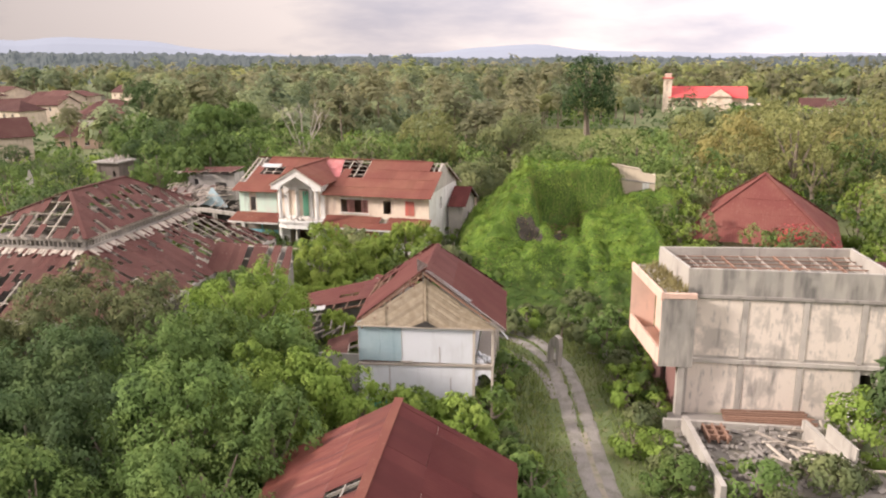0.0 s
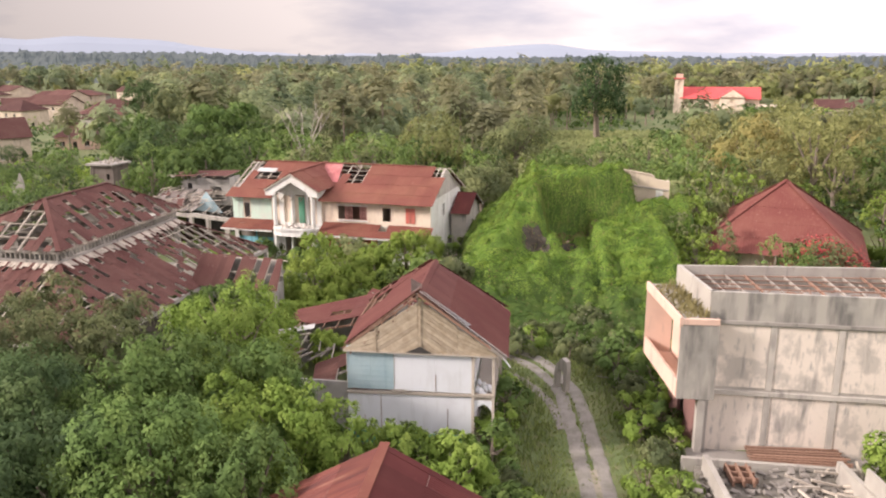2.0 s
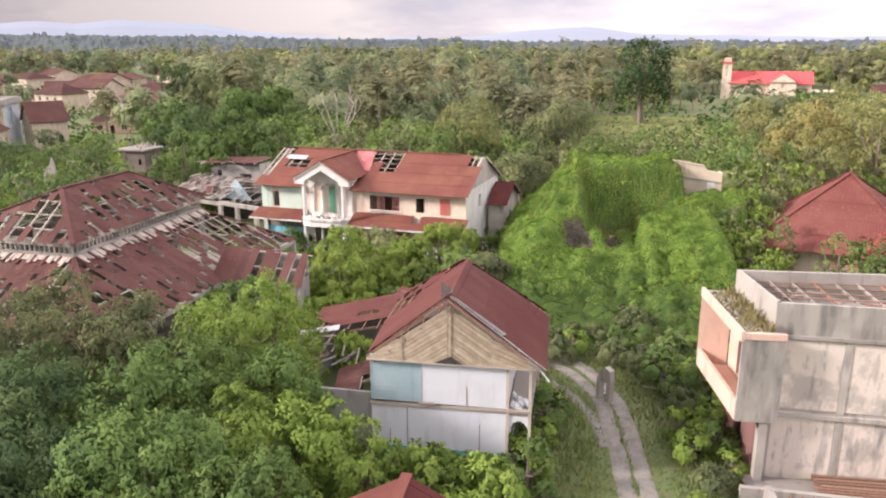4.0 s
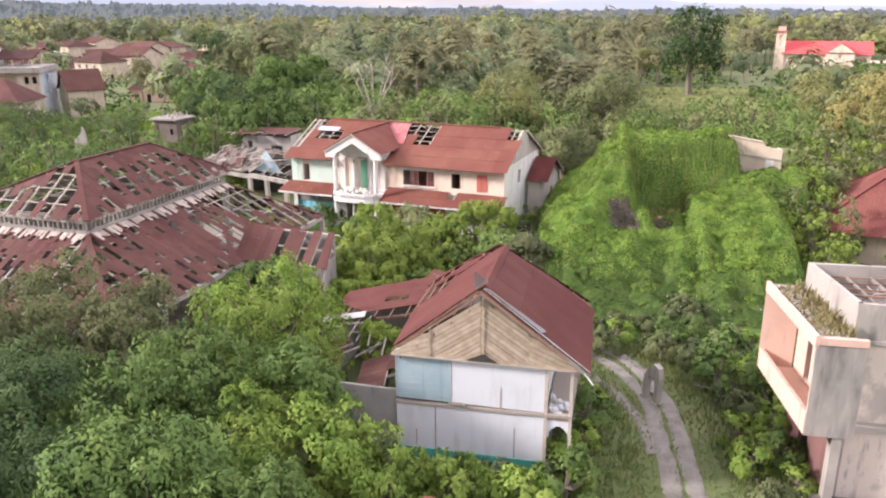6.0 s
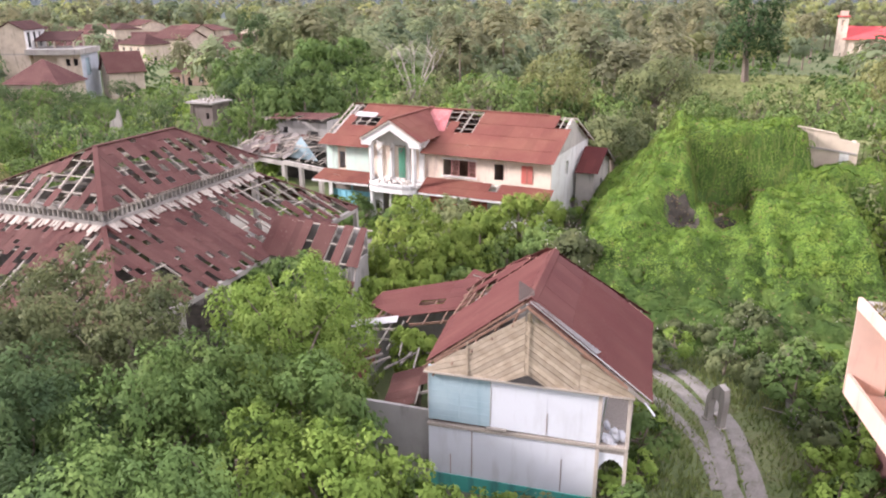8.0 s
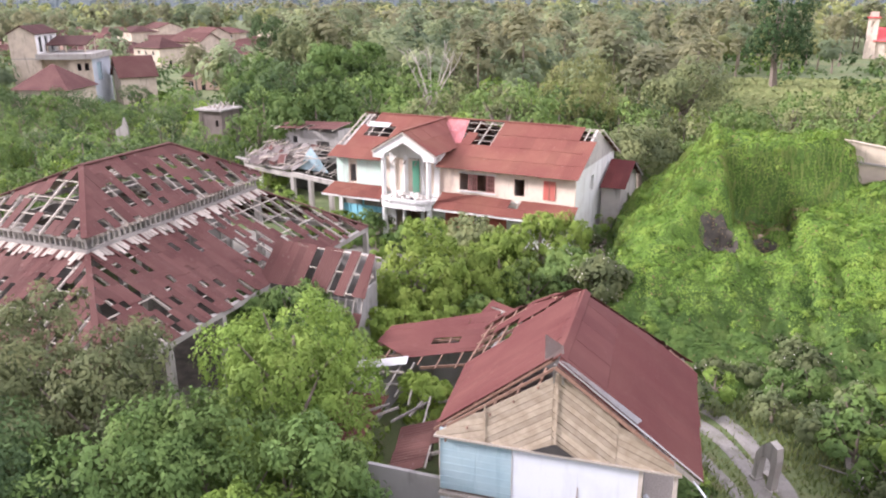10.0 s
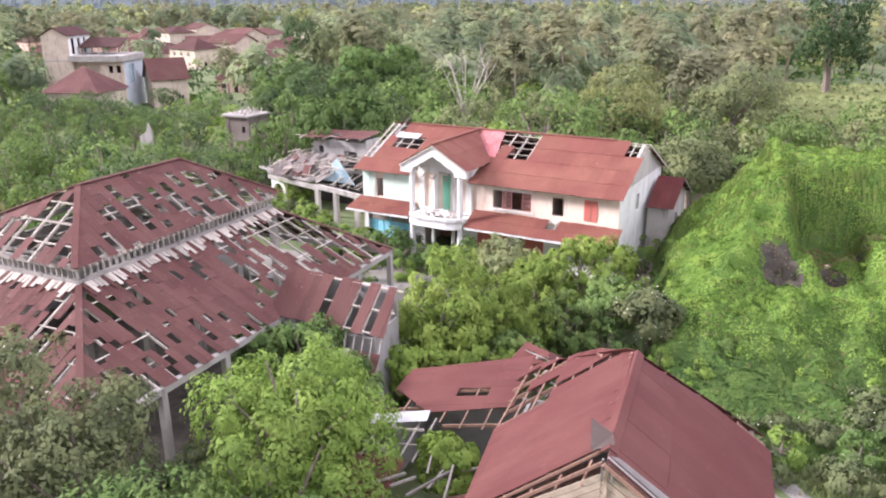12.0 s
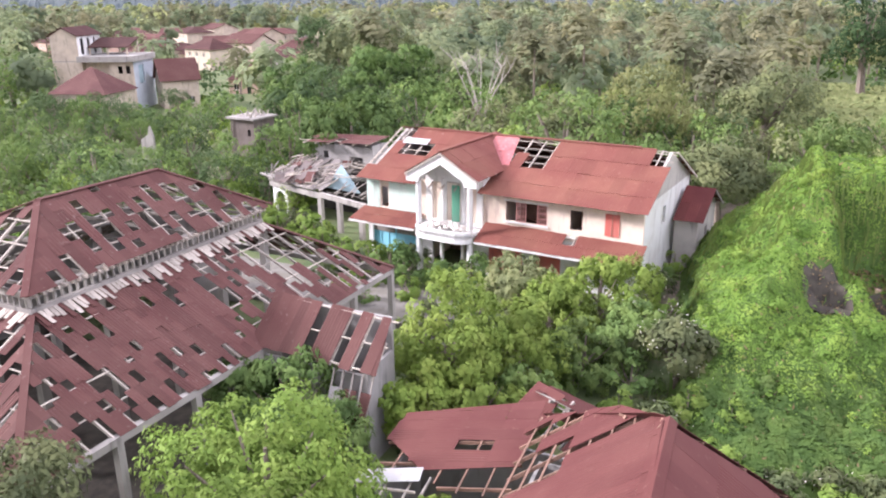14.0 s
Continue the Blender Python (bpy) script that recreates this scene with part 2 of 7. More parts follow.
M["leaf_mid"] = leafy("green_leaf", (0.084, 0.14, 0.044), (0.12, 0.19, 0.054), (0.172, 0.242, 0.068))
M["leaf_dark"] = leafy("dark_green_leaf", (0.052, 0.088, 0.038), (0.074, 0.118, 0.045), (0.104, 0.15, 0.054))
M["leaf_olive"] = leafy("olive_leaf", (0.112, 0.14, 0.068), (0.162, 0.19, 0.084), (0.225, 0.245, 0.106))
M["leaf_yellow"] = leafy("yellowing_leaf", (0.22, 0.21, 0.08), (0.3, 0.275, 0.1), (0.37, 0.32, 0.125))
# Distant leaves: colours paled and greyed, translucency raised, to stand for haze.
M["hazy_green"] = leafy("hazed_green_leaf", (0.13, 0.168, 0.105), (0.2, 0.242, 0.132), (0.29, 0.32, 0.162), 0.5, 0.06, 0.11)
M["hazy_olive"] = leafy("hazed_olive_leaf", (0.18, 0.192, 0.122), (0.265, 0.268, 0.152), (0.37, 0.352, 0.19), 0.5, 0.06, 0.11)
# Lime also carries the sunlit crown tops in its colour.
M["hazy_lime"] = leafy("hazed_lime_leaf", (0.2, 0.235, 0.1), (0.29, 0.315, 0.13), (0.38, 0.385, 0.165), 0.5, 0.06, 0.11)
M["leaf_vine"] = leafy("vine_leaf", (0.1, 0.18, 0.034), (0.158, 0.258, 0.045), (0.23, 0.322, 0.06), 0.3, 0.1, 0.6)
# Olive leaf lightened and yellowed, sunlight put into its colour.
M["leaf_sun"] = leafy("sunlit_olive_leaf", (0.165, 0.19, 0.075), (0.235, 0.255, 0.098), (0.31, 0.32, 0.13), 0.42)
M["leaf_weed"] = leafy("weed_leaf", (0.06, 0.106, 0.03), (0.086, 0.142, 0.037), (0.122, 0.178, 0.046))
M["leaf_dry"] = leafy("dry_brown_leaf", (0.16, 0.11, 0.06), (0.2, 0.15, 0.08), (0.24, 0.19, 0.1))
M["leaf_straw"] = leafy("straw_grass", (0.2, 0.18, 0.08), (0.26, 0.23, 0.11), (0.32, 0.28, 0.15), 0.3)
M["leaf_red"] = leafy("red_blossom", (0.3, 0.04, 0.05), (0.38, 0.06, 0.06), (0.42, 0.1, 0.09))
M["leaf_white"] = leafy("white_blossom", (0.6, 0.58, 0.48), (0.66, 0.64, 0.54), (0.7, 0.68, 0.6))
M["leaf_grass"] = leafy("grass_blade", (0.14, 0.19, 0.06), (0.18, 0.225, 0.075), (0.23, 0.25, 0.1), 0.4, 0.3)
M["leaf_meadow"] = leafy("meadow_blade", (0.22, 0.27, 0.11), (0.29, 0.33, 0.135), (0.37, 0.38, 0.17), 0.4, 0.2)
M["leaf_hanging"] = leafy("hanging_vine_leaf", (0.13, 0.19, 0.05), (0.175, 0.235, 0.06), (0.22, 0.26, 0.08), 0.3, 0.15)
M["leaf_mat"] = leafy("creeper_mat", (0.07, 0.125, 0.03), (0.095, 0.16, 0.035), (0.125, 0.19, 0.042), 0.1, 0.0)
k = Mat("grassy_ground", 0.95)
g1, g2, g3 = k.noise(0.12, 6), k.noise(1.3, 6), k.noise(9.0, 5)
c = k.ramp(g1, ((0.3, (0.085, 0.125, 0.045)), (0.5, (0.11, 0.145, 0.052)), (0.7, (0.15, 0.165, 0.07))))
c = k.mix(k.mask(g2, 0.52, 0.75), c, (0.15, 0.14, 0.07))
c = k.mix(k.mask(g3, 0.55, 0.8), c, (0.05, 0.085, 0.025))
k.bump(g3, 0.6, 0.08)
M["ground"] = k.done(c)
# Dark brown that stands for shade in the creeper's hollows and the hall.
k = Mat("dark_brown_shade", 0.95)
M["shade_brown"] = k.done(k.ramp(k.noise(2.0, 6), ((0.3, (0.035, 0.03, 0.024)), (0.7, (0.085, 0.075, 0.055)))))
k = Mat("gravel_track", 0.95)
g2, g3 = k.noise(1.2, 6), k.noise(12.0, 5)
c = k.mix(k.mask(g2, 0.42, 0.7), (0.225, 0.212, 0.192), (0.14, 0.135, 0.105))
c = k.mix(k.mask(g3, 0.5, 0.8), c, (0.3, 0.284, 0.262))
k.bump(g3, 0.5, 0.03)
M["gravel"] = k.done(c)
k = Mat("stony_crown", 0.95)
M["crown_soil"] = k.done(k.mix(k.mask(k.noise(1.8, 6), 0.3, 0.5), (0.15, 0.16, 0.08), (0.26, 0.235, 0.185)))
k = Mat("brown_earth", 0.95)
M["dirt"] = k.done(k.ramp(k.noise(1.6, 6), ((0.3, (0.1, 0.085, 0.06)), (0.7, (0.19, 0.155, 0.11)))))


# ---- builders ----
def thing(name, m, label, category, group="", kind=""):
    ob = new(name)
    ob.empty_display_size = 0.3
    ob.matrix_world = m
    return tagged(ob, label, category, group, kind)


def mesh_of(name, bm, material):
    me = bpy.data.meshes.new(name)
    bm.normal_update()
    bm.to_mesh(me)
    bm.free()
    me.materials.append(material)
    return me


def part(name, bm, material, parent, label="", m=None, kind=""):
    """Links a bmesh, or a ready mesh, as one object under a thing or a part."""
    me = bm if isinstance(bm, bpy.types.Mesh) else mesh_of(name, bm, material)
    ob = new(name, me)
    ob.parent = parent
    if m is not None:
        ob.matrix_basis = m
    return tagged(ob, label, kind=kind)


def solo(name, bm, material, m, label, category, group="", kind=""):
    """A thing of one mesh."""
    me = bm if isinstance(bm, bpy.types.Mesh) else mesh_of(name, bm, material)
    ob = new(name, me)
    ob.matrix_world = m
    return tagged(ob, label, category, group, kind)


def box(x0, x1, y0, y1, z0, z1, bm=None, m=None):
    bm = bm or bmesh.new()
    vs = [bm.verts.new((x, y, z)) for z in (z0, z1) for y in (y0, y1) for x in (x0, x1)]
    for f in ((0, 2, 3, 1), (4, 5, 7, 6), (0, 1, 5, 4), (2, 6, 7, 3), (0, 4, 6, 2), (1, 3, 7, 5)):
        bm.faces.new([vs[i] for i in f])
    if m is not None:
        bmesh.ops.transform(bm, matrix=m, verts=vs)
    return bm


def bar(a, b, w, h, bm=None):
    """A square bar from a to b."""
    a, b = Vector(a), Vector(b)
    d = (b - a).normalized()
    s = d.cross(Vector((0, 0, 1)))
    s = s.normalized() if s.length > 1e-3 else Vector((1, 0, 0))
    n = s.cross(d)
    bm = bm or bmesh.new()
    vs = [bm.verts.new(p + s * (i * w / 2) + n * (j * h / 2)) for p in (a, b) for i, j in ((-1, -1), (1, -1), (1, 1), (-1, 1))]
    for f in ((0, 3, 2, 1), (4, 5, 6, 7), (0, 1, 5, 4), (1, 2, 6, 5), (2, 3, 7, 6), (3, 0, 4, 7)):
        bm.faces.new([vs[i] for i in f])
    return bm


def prism(poly, depth, bm=None, m=None):
    """A polygon in the x-z plane, from y = 0 to y = depth."""
    bm = bm or bmesh.new()
    a = [bm.verts.new((x, 0, z)) for x, z in poly]
    b = [bm.verts.new((x, depth, z)) for x, z in poly]
    bm.faces.new(a)
    bm.faces.new(b[::-1])
    for i in range(len(a)):
        bm.faces.new((a[i - 1], b[i - 1], b[i], a[i]))
    if m is not None:
        bmesh.ops.transform(bm, matrix=m, verts=a + b)
    bmesh.ops.recalc_face_normals(bm, faces=bm.faces)
    return bm


def wall(length, z0, z1, holes, thick=0.18, top=None):
    """A wall along x from 0 to length, y from 0 to thick, with through openings (x0, x1, z0, z1). Built of blocks round the openings."""
    bm = bmesh.new()
    xs = sorted({0, length, *[h[0] for h in holes], *[h[1] for h in holes]})
    for xa, xb in zip(xs, xs[1:]):
        cuts = sorted([(h[2], h[3]) for h in holes if h[0] <= xa + 1e-6 and h[1] >= xb - 1e-6])
        z = z0
        for c0, c1 in cuts + [(z1, z1)]:
            if c0 > z + 1e-4:
                box(xa, xb, 0, thick, z, c0, bm)
            z = max(z, c1)
    bmesh.ops.remove_doubles(bm, verts=bm.verts, dist=1e-4)
    return bm


def slab(poly, z0, z1):
    bm = bmesh.new()
    a = [bm.verts.new((x, y, z0)) for x, y in poly]
    b = [bm.verts.new((x, y, z1)) for x, y in poly]
    bm.faces.new(a[::-1])
    bm.faces.new(b)
    for i in range(len(a)):
        bm.faces.new((a[i - 1], a[i], b[i], b[i - 1]))
    bmesh.ops.recalc_face_normals(bm, faces=bm.faces)
    return bm


def tube(pts, radii, segs=7, bm=None):
    bm = bm or bmesh.new()
    rings = []
    for i, (p, r) in enumerate(zip(pts, radii)):
        p = Vector(p)
        d = (Vector(pts[min(i + 1, len(pts) - 1)]) - Vector(pts[max(i - 1, 0)])).normalized()
        s = d.orthogonal().normalized()
        n = d.cross(s)
        rings.append([bm.verts.new(p + (s * math.cos(a) + n * math.sin(a)) * r) for a in (2 * math.pi * j / segs for j in range(segs))])
    for a, b in zip(rings, rings[1:]):
        for j in range(segs):
            bm.faces.new((a[j - 1], a[j], b[j], b[j - 1]))
    bm.faces.new(rings[-1])
    return bm


def clip_poly(poly, nx, ny, c):
    """The part of a convex polygon where nx * u + ny * v <= c."""
    out = []
    for i in range(len(poly)):
        a, b = poly[i - 1], poly[i]
        da, db = nx * a[0] + ny * a[1] - c, nx * b[0] + ny * b[1] - c
        if (da <= 0) != (db <= 0):
            k = da / (da - db)
            out.append((a[0] + (b[0] - a[0]) * k, a[1] + (b[1] - a[1]) * k))
        if db <= 0:
            out.append(b)
    return out


def area2(p):
    return sum(p[i - 1][0] * p[i][1] - p[i][0] * p[i - 1][1] for i in range(len(p))) / 2


def inside(poly, cell):
    """cell clipped to the convex, counter-clockwise poly."""
    for i in range(len(poly)):
        (ax, ay), (bx, by) = poly[i - 1], poly[i]
        nx, ny = by - ay, ax - bx
        cell = clip_poly(cell, nx, ny, nx * ax + ny * ay)
        if len(cell) < 3:
            return []
    return cell


def sheet_mesh(w, h, waves, material):
    """A corrugated roof sheet with its own thickness, its lower edge resting on the one below."""
    bm = bmesh.new()
    n = waves * 2
    rows = []
    for z in (0.0, -0.012):
        for v, lift in ((-0.06, 0.026), (h + 0.02, 0.0)):
            rows.append([bm.verts.new((w * i / n, v, lift + z + 0.022 * (i % 2))) for i in range(n + 1)])
    for i in range(n):
        bm.faces.new((rows[0][i], rows[0][i + 1], rows[1][i + 1], rows[1][i]))
        bm.faces.new((rows[2][i], rows[3][i], rows[3][i + 1], rows[2][i + 1]))
        bm.faces.new((rows[2][i], rows[2][i + 1], rows[0][i + 1], rows[0][i]))
    return mesh_of("roof_sheet", bm, material)


rng = random.Random(7)


def slope(parent, o, u, v, poly, su, sv, material, hole=None, waves=5, battens=0.0, rafters=0.0, frame_mat=None, joined=False, slip=0.012, ragged=None):
    """A roof slope of separate sheets on battens and rafters. o: its origin; u along the eave, v up the slope; poly: its outline in u, v,
    counter-clockwise; hole(u, v): True where a sheet is gone."""
    o, u, v = Vector(o), Vector(u).normalized(), Vector(v).normalized()
    n = u.cross(v)
    base = Matrix((u, v, n)).transposed().to_4x4()
    base.translation = o
    us, vs = [p[0] for p in poly], [p[1] for p in poly]
    shared = {sv: sheet_mesh(su + 0.05, sv, waves, material)}
    cells = []
    if ragged:
        for i in range(math.ceil((max(us) - min(us)) / su)):
            v0 = min(vs) + rng.uniform(-0.5, 0)
            while v0 < max(vs):
                h = rng.choice((0.8, 1.2, 1.6, 2.2))
                if ragged(min(us) + (i + 0.5) * su, v0):
                    v0 += rng.uniform(0.4, 1.1)
                else:
                    cells.append((i, min(us) + i * su, v0, h))
                    v0 += h * 0.98
                    if h not in shared:
                        shared[h] = sheet_mesh(su + 0.05, h, waves, material)
    else:
        cells = [(i, min(us) + i * su, min(vs) + j * sv, sv) for j in range(math.ceil((max(vs) - min(vs)) / sv)) for i in range(math.ceil((max(us) - min(us)) / su))]
    rest = bmesh.new() if joined else None
    for i, u0, v0, h in cells:
        cell = inside(poly, [(u0, v0), (u0 + su, v0), (u0 + su, v0 + h), (u0, v0 + h)])
        if len(cell) < 3 or abs(area2(cell)) < 0.04:
            continue
        if hole and hole(u0 + su / 2, v0 + h / 2):
            continue
        lift = 0.03 + rng.uniform(0, slip) + 0.006 * (i % 2)
        if abs(area2(cell)) > su * h * 0.985:
            m = base @ pose(u0, v0 + rng.uniform(-slip, slip) * 3, lift, rng.uniform(-slip, slip) * 40, 0, rng.uniform(-slip, slip) * 45)
            if joined:
                me = shared[h].copy()
                me.transform(m)
                rest.from_mesh(me)
                bpy.data.meshes.remove(me)
            else:
                part("roof_sheet", shared[h], None, parent, m=m)
        else:
            if area2(cell) < 0:
                cell = cell[::-1]
            bm = bmesh.new() if not joined else rest
            a = [bm.verts.new(base @ Vector((p, q, lift + 0.02))) for p, q in cell]
            b = [bm.verts.new(base @ Vector((p, q, lift + 0.005))) for p, q in cell]
            bm.faces.new(a)
            bm.faces.new(b[::-1])
            for q in range(len(a)):
                bm.faces.new((a[q - 1], b[q - 1], b[q], a[q]))
            if not joined:
                part("roof_sheet", bm, material, parent)
    if joined:
        part("roof_covering", rest, material, parent, kind="stuff")
    fm = frame_mat or M["timber_grey"]

    def run(lines, w, h, off, name):
        for p, q in lines:
            part(name, bar(base @ Vector((*p, off)), base @ Vector((*q, off)), w, h), fm, parent)

    def chord(fixed, k, poly):
        hits = []
        for a, b in zip(poly, poly[1:] + poly[:1]):
            if (a[k] - fixed) * (b[k] - fixed) < 0:
                s = (fixed - a[k]) / (b[k] - a[k])
                hits.append(a[1 - k] + (b[1 - k] - a[1 - k]) * s)
        return (min(hits), max(hits)) if len(hits) > 1 else None

    if battens:
        got = []
        for i in range(1, int((max(vs) - min(vs)) / battens) + 1):
            f = min(vs) + i * battens - 0.05
            c2 = chord(f, 1, poly)
            if c2 and c2[1] - c2[0] > 0.4:
                got.append(((c2[0], f), (c2[1], f)))
        run(got, 0.06, 0.05, 0.0, "batten")
    if rafters:
        got = []
        for i in range(0, int((max(us) - min(us)) / rafters) + 1):
            f = min(us) + i * rafters + 0.03
            c2 = chord(f, 0, poly)
            if c2 and c2[1] - c2[0] > 0.4:
                got.append(((f, c2[0]), (f, c2[1])))
        run(got, 0.07, 0.12, -0.085, "rafter")


def vnoise(x, y, s=1.0):
    return noise.noise(Vector((x * s, y * s, 3.7)))


def leaf_arrays(pos, out, size, npr, up=0.3, wild=0.4, slim=0.5, droop=0.0):
    """Leaves as folded quads of about that size at pos. Columns: place, and a normal that rounds the clump the leaf belongs to."""
    n = len(pos)
    nor = out + np.array([0, 0, up]) + npr.normal(0, wild, (n, 3)) * 0.8
    nor /= np.linalg.norm(nor, axis=1)[:, None] + 1e-9
    lean = npr.normal(0, 1, (n, 3)) - np.array([0, 0, droop * 2.0])
    a = lean - nor * np.sum(lean * nor, axis=1)[:, None]
    a /= np.linalg.norm(a, axis=1)[:, None] + 1e-9
    b = np.cross(nor, a)
    s = (size * npr.uniform(0.6, 1.35, n))[:, None]
    v = np.empty((n, 4, 6))
    v[:, 0, :3] = pos - a * s * 0.5
    v[:, 3, :3] = pos + b * s * slim * 0.5 - nor * s * 0.08
    v[:, 2, :3] = pos + a * s * 0.5 - nor * s * 0.1 - np.array([0, 0, droop]) * s * 0.3
    v[:, 1, :3] = pos - b * s * slim * 0.5 - nor * s * 0.08
    soft_n = out * 0.8 + nor * 0.35
    soft_n /= np.linalg.norm(soft_n, axis=1)[:, None] + 1e-9
    v[:, :, 3:] = soft_n[:, None]
    return v.reshape(-1, 6)


def quads_mesh(name, v, material):
    """A mesh of separate quads. Columns of v: place, then, if there, normal, then tint."""
    me = bpy.data.meshes.new(name)
    n = len(v) // 4
    me.vertices.add(n * 4)
    me.vertices.foreach_set("co", v[:, :3].astype(np.float32).ravel())
    me.loops.add(n * 4)
    me.loops.foreach_set("vertex_index", np.arange(n * 4, dtype=np.int32))
    me.polygons.add(n)
    me.polygons.foreach_set("loop_start", np.arange(0, n * 4, 4, dtype=np.int32))
    me.update(calc_edges=True)
    if v.shape[1] > 5:
        me.attributes.new("custom_normal", "FLOAT_VECTOR", "POINT").data.foreach_set("vector", v[:, 3:6].astype(np.float32).ravel())
    if v.shape[1] > 6:
        me.attributes.new("tint", "FLOAT", "POINT").data.foreach_set("value", v[:, 6].astype(np.float32).ravel())
    me.materials.append(material)
    return me


def moved(v, m, tint=0.0):
    """Leaf arrays set down at the pose m, with the tint of their tree."""
    r = np.array(m.to_3x3())
    nor = v[:, 3:6] @ r.T
    nor /= np.linalg.norm(nor, axis=1)[:, None] + 1e-9
    return np.concatenate([v[:, :3] @ r.T + np.array(m.translation), nor, np.full((len(v), 1), tint)], 1)


def crown_points(npr, n, rx, ry, rz, blobs, blob_r, low=-0.35):
    """Points and outward directions on the shells of clumps that make up an uneven crown about the origin."""
    d = npr.normal(0, 1, (blobs * 3, 3))
    d /= np.linalg.norm(d, axis=1)[:, None]
    d = d[d[:, 2] > low][:blobs]
    c = d * np.array([rx, ry, rz]) * npr.uniform(0.45, 1.0, (len(d), 1))
    r = blob_r * npr.uniform(0.6, 1.3, len(d))
    w = npr.choice(len(d), n, p=r ** 2 / np.sum(r ** 2))
    o = npr.normal(0, 1, (n, 3)) + d[w] * 0.8 + np.array([0, 0, 0.35])
    o /= np.linalg.norm(o, axis=1)[:, None]
    p = c[w] + o * (r[w] * npr.uniform(0.62, 1.08, n))[:, None] * np.array([1, 1, 0.85])
    return p, o * 0.8 + d[w] * 0.35


def lobed_points(npr, n, rx, ry, rz, lobes):
    """A crown of large lobes, each built up of small clumps with shaded gaps between them."""
    d = npr.normal(0, 1, (lobes * 4, 3))
    d /= np.linalg.norm(d, axis=1)[:, None]
    d = d[d[:, 2] > -0.55][:lobes]
    size = np.array([rx, ry, rz])
    lc = d * size * npr.uniform(0.5, 0.8, (len(d), 1))
    lr = 0.4 * (rx * ry * rz) ** (1 / 3) * npr.uniform(0.7, 1.25, len(d))
    k = 13
    cd = npr.normal(0, 1, (len(d) * k, 3)) + np.repeat(d, k, 0) * 0.9 + np.array([0, 0, 0.25])
    cd /= np.linalg.norm(cd, axis=1)[:, None]
    cr = np.repeat(lr, k) * npr.uniform(0.22, 0.42, len(d) * k)
    cc = np.repeat(lc, k, 0) + cd * np.repeat(lr, k)[:, None] * npr.uniform(0.75, 1.12, (len(d) * k, 1))
    w = npr.choice(len(cr), n, p=cr ** 2 / np.sum(cr ** 2))
    o = npr.normal(0, 1, (n, 3)) + cd[w] * 0.9 + np.array([0, 0, 0.3])
    o /= np.linalg.norm(o, axis=1)[:, None]
    p = cc[w] + o * (cr[w] * npr.uniform(0.6, 1.15, n))[:, None] * np.array([1, 1, 1.1])
    return p, o * 0.75 + cd[w] * 0.4


def limbs(npr, height, spread, r0, n=5, bm=None, lean=0.0):
    """A tapered, slightly crooked trunk with limbs."""
    fork = height * npr.uniform(0.32, 0.45)
    dx, dy = npr.normal(0, 0.12, 2) * height * 0.3
    bm = tube([(0, 0, -0.3), (dx * 0.4, dy * 0.4, fork * 0.5), (dx, dy, fork), (dx * 1.2, dy * 1.2, height * 0.8)], [r0 * 1.25, r0, r0 * 0.8, r0 * 0.2], 7, bm)
    for i in range(n):
        a = 2 * math.pi * (i + npr.uniform(-0.3, 0.3)) / n
        e = (dx + math.cos(a) * spread * npr.uniform(0.5, 0.85), dy + math.sin(a) * spread * npr.uniform(0.5, 0.85), height * npr.uniform(0.62, 0.85))
        s = fork * npr.uniform(0.75, 1.2)
        tube([(dx * 0.8, dy * 0.8, s), ((dx + e[0]) * 0.5, (dy + e[1]) * 0.5, (s + e[2]) * 0.5 - 0.2), e], [r0 * 0.55, r0 * 0.35, r0 * 0.1], 5, bm)
    return bm


def make_tree(m, height, spread, leaves, leaf_size, material, label, seed, blobs=26, group="trees", depth=None, name="tree", blossom=None, slim=0.5, trunk=None, lobes=0, tint=0.0):
    npr = np.random.default_rng(seed)
    ob = thing(name, m, label, "tree" if name == "tree" else "shrub", group)
    depth = depth or height * 0.36
    part("trunk", limbs(npr, height * 0.92, spread, trunk or 0.03 * height + 0.03), M["bark"], ob)
    if lobes:
        p, o = lobed_points(npr, leaves, spread, spread, depth, lobes)
    else:
        p, o = crown_points(npr, leaves, spread * 0.82, spread * 0.82, depth * 0.85, blobs, spread * 0.34)
    p[:, 2] += height - depth * 1.12
    keep = p[:, 2] > 0.15
    part("crown", quads_mesh("crown", moved(leaf_arrays(p[keep], o[keep], leaf_size, npr, 0.3, 0.42, slim, 0.5 if lobes else 0.2), pose(0, 0, 0), tint), material), None, ob)
    if blossom:
        q, o2 = crown_points(npr, blossom[1], spread * 0.86, spread * 0.86, depth * 0.9, blobs, spread * 0.36)
        q[:, 2] += height - depth * 1.1
        part("blossom", quads_mesh("blossom", leaf_arrays(q, o2, blossom[2], npr), blossom[0]), None, ob)
    return ob


def gz(x, y):
    """Height of the ground."""
    near = 0.75 + 0.9 * max(0.0, min(1.0, (y - 55) / 30)) + 0.9 * max(0.0, min(1.0, (x - 9) / 6)) * max(0.0, min(1.0, (60 - y) / 20)) + 0.18 * vnoise(x, y, 0.15)
    d = math.hypot(x, y)
    far = max(0.0, min(1.0, (d - 120) / 500))
    near += far * (2.5 + 3 * vnoise(x, y, 0.006))
    if d > 700:
        k = min(1.0, (d - 700) / 1200)
        near += k * k * (3 - 2 * k) * (3 + 3 * vnoise(x, y, 0.0022))
    return near


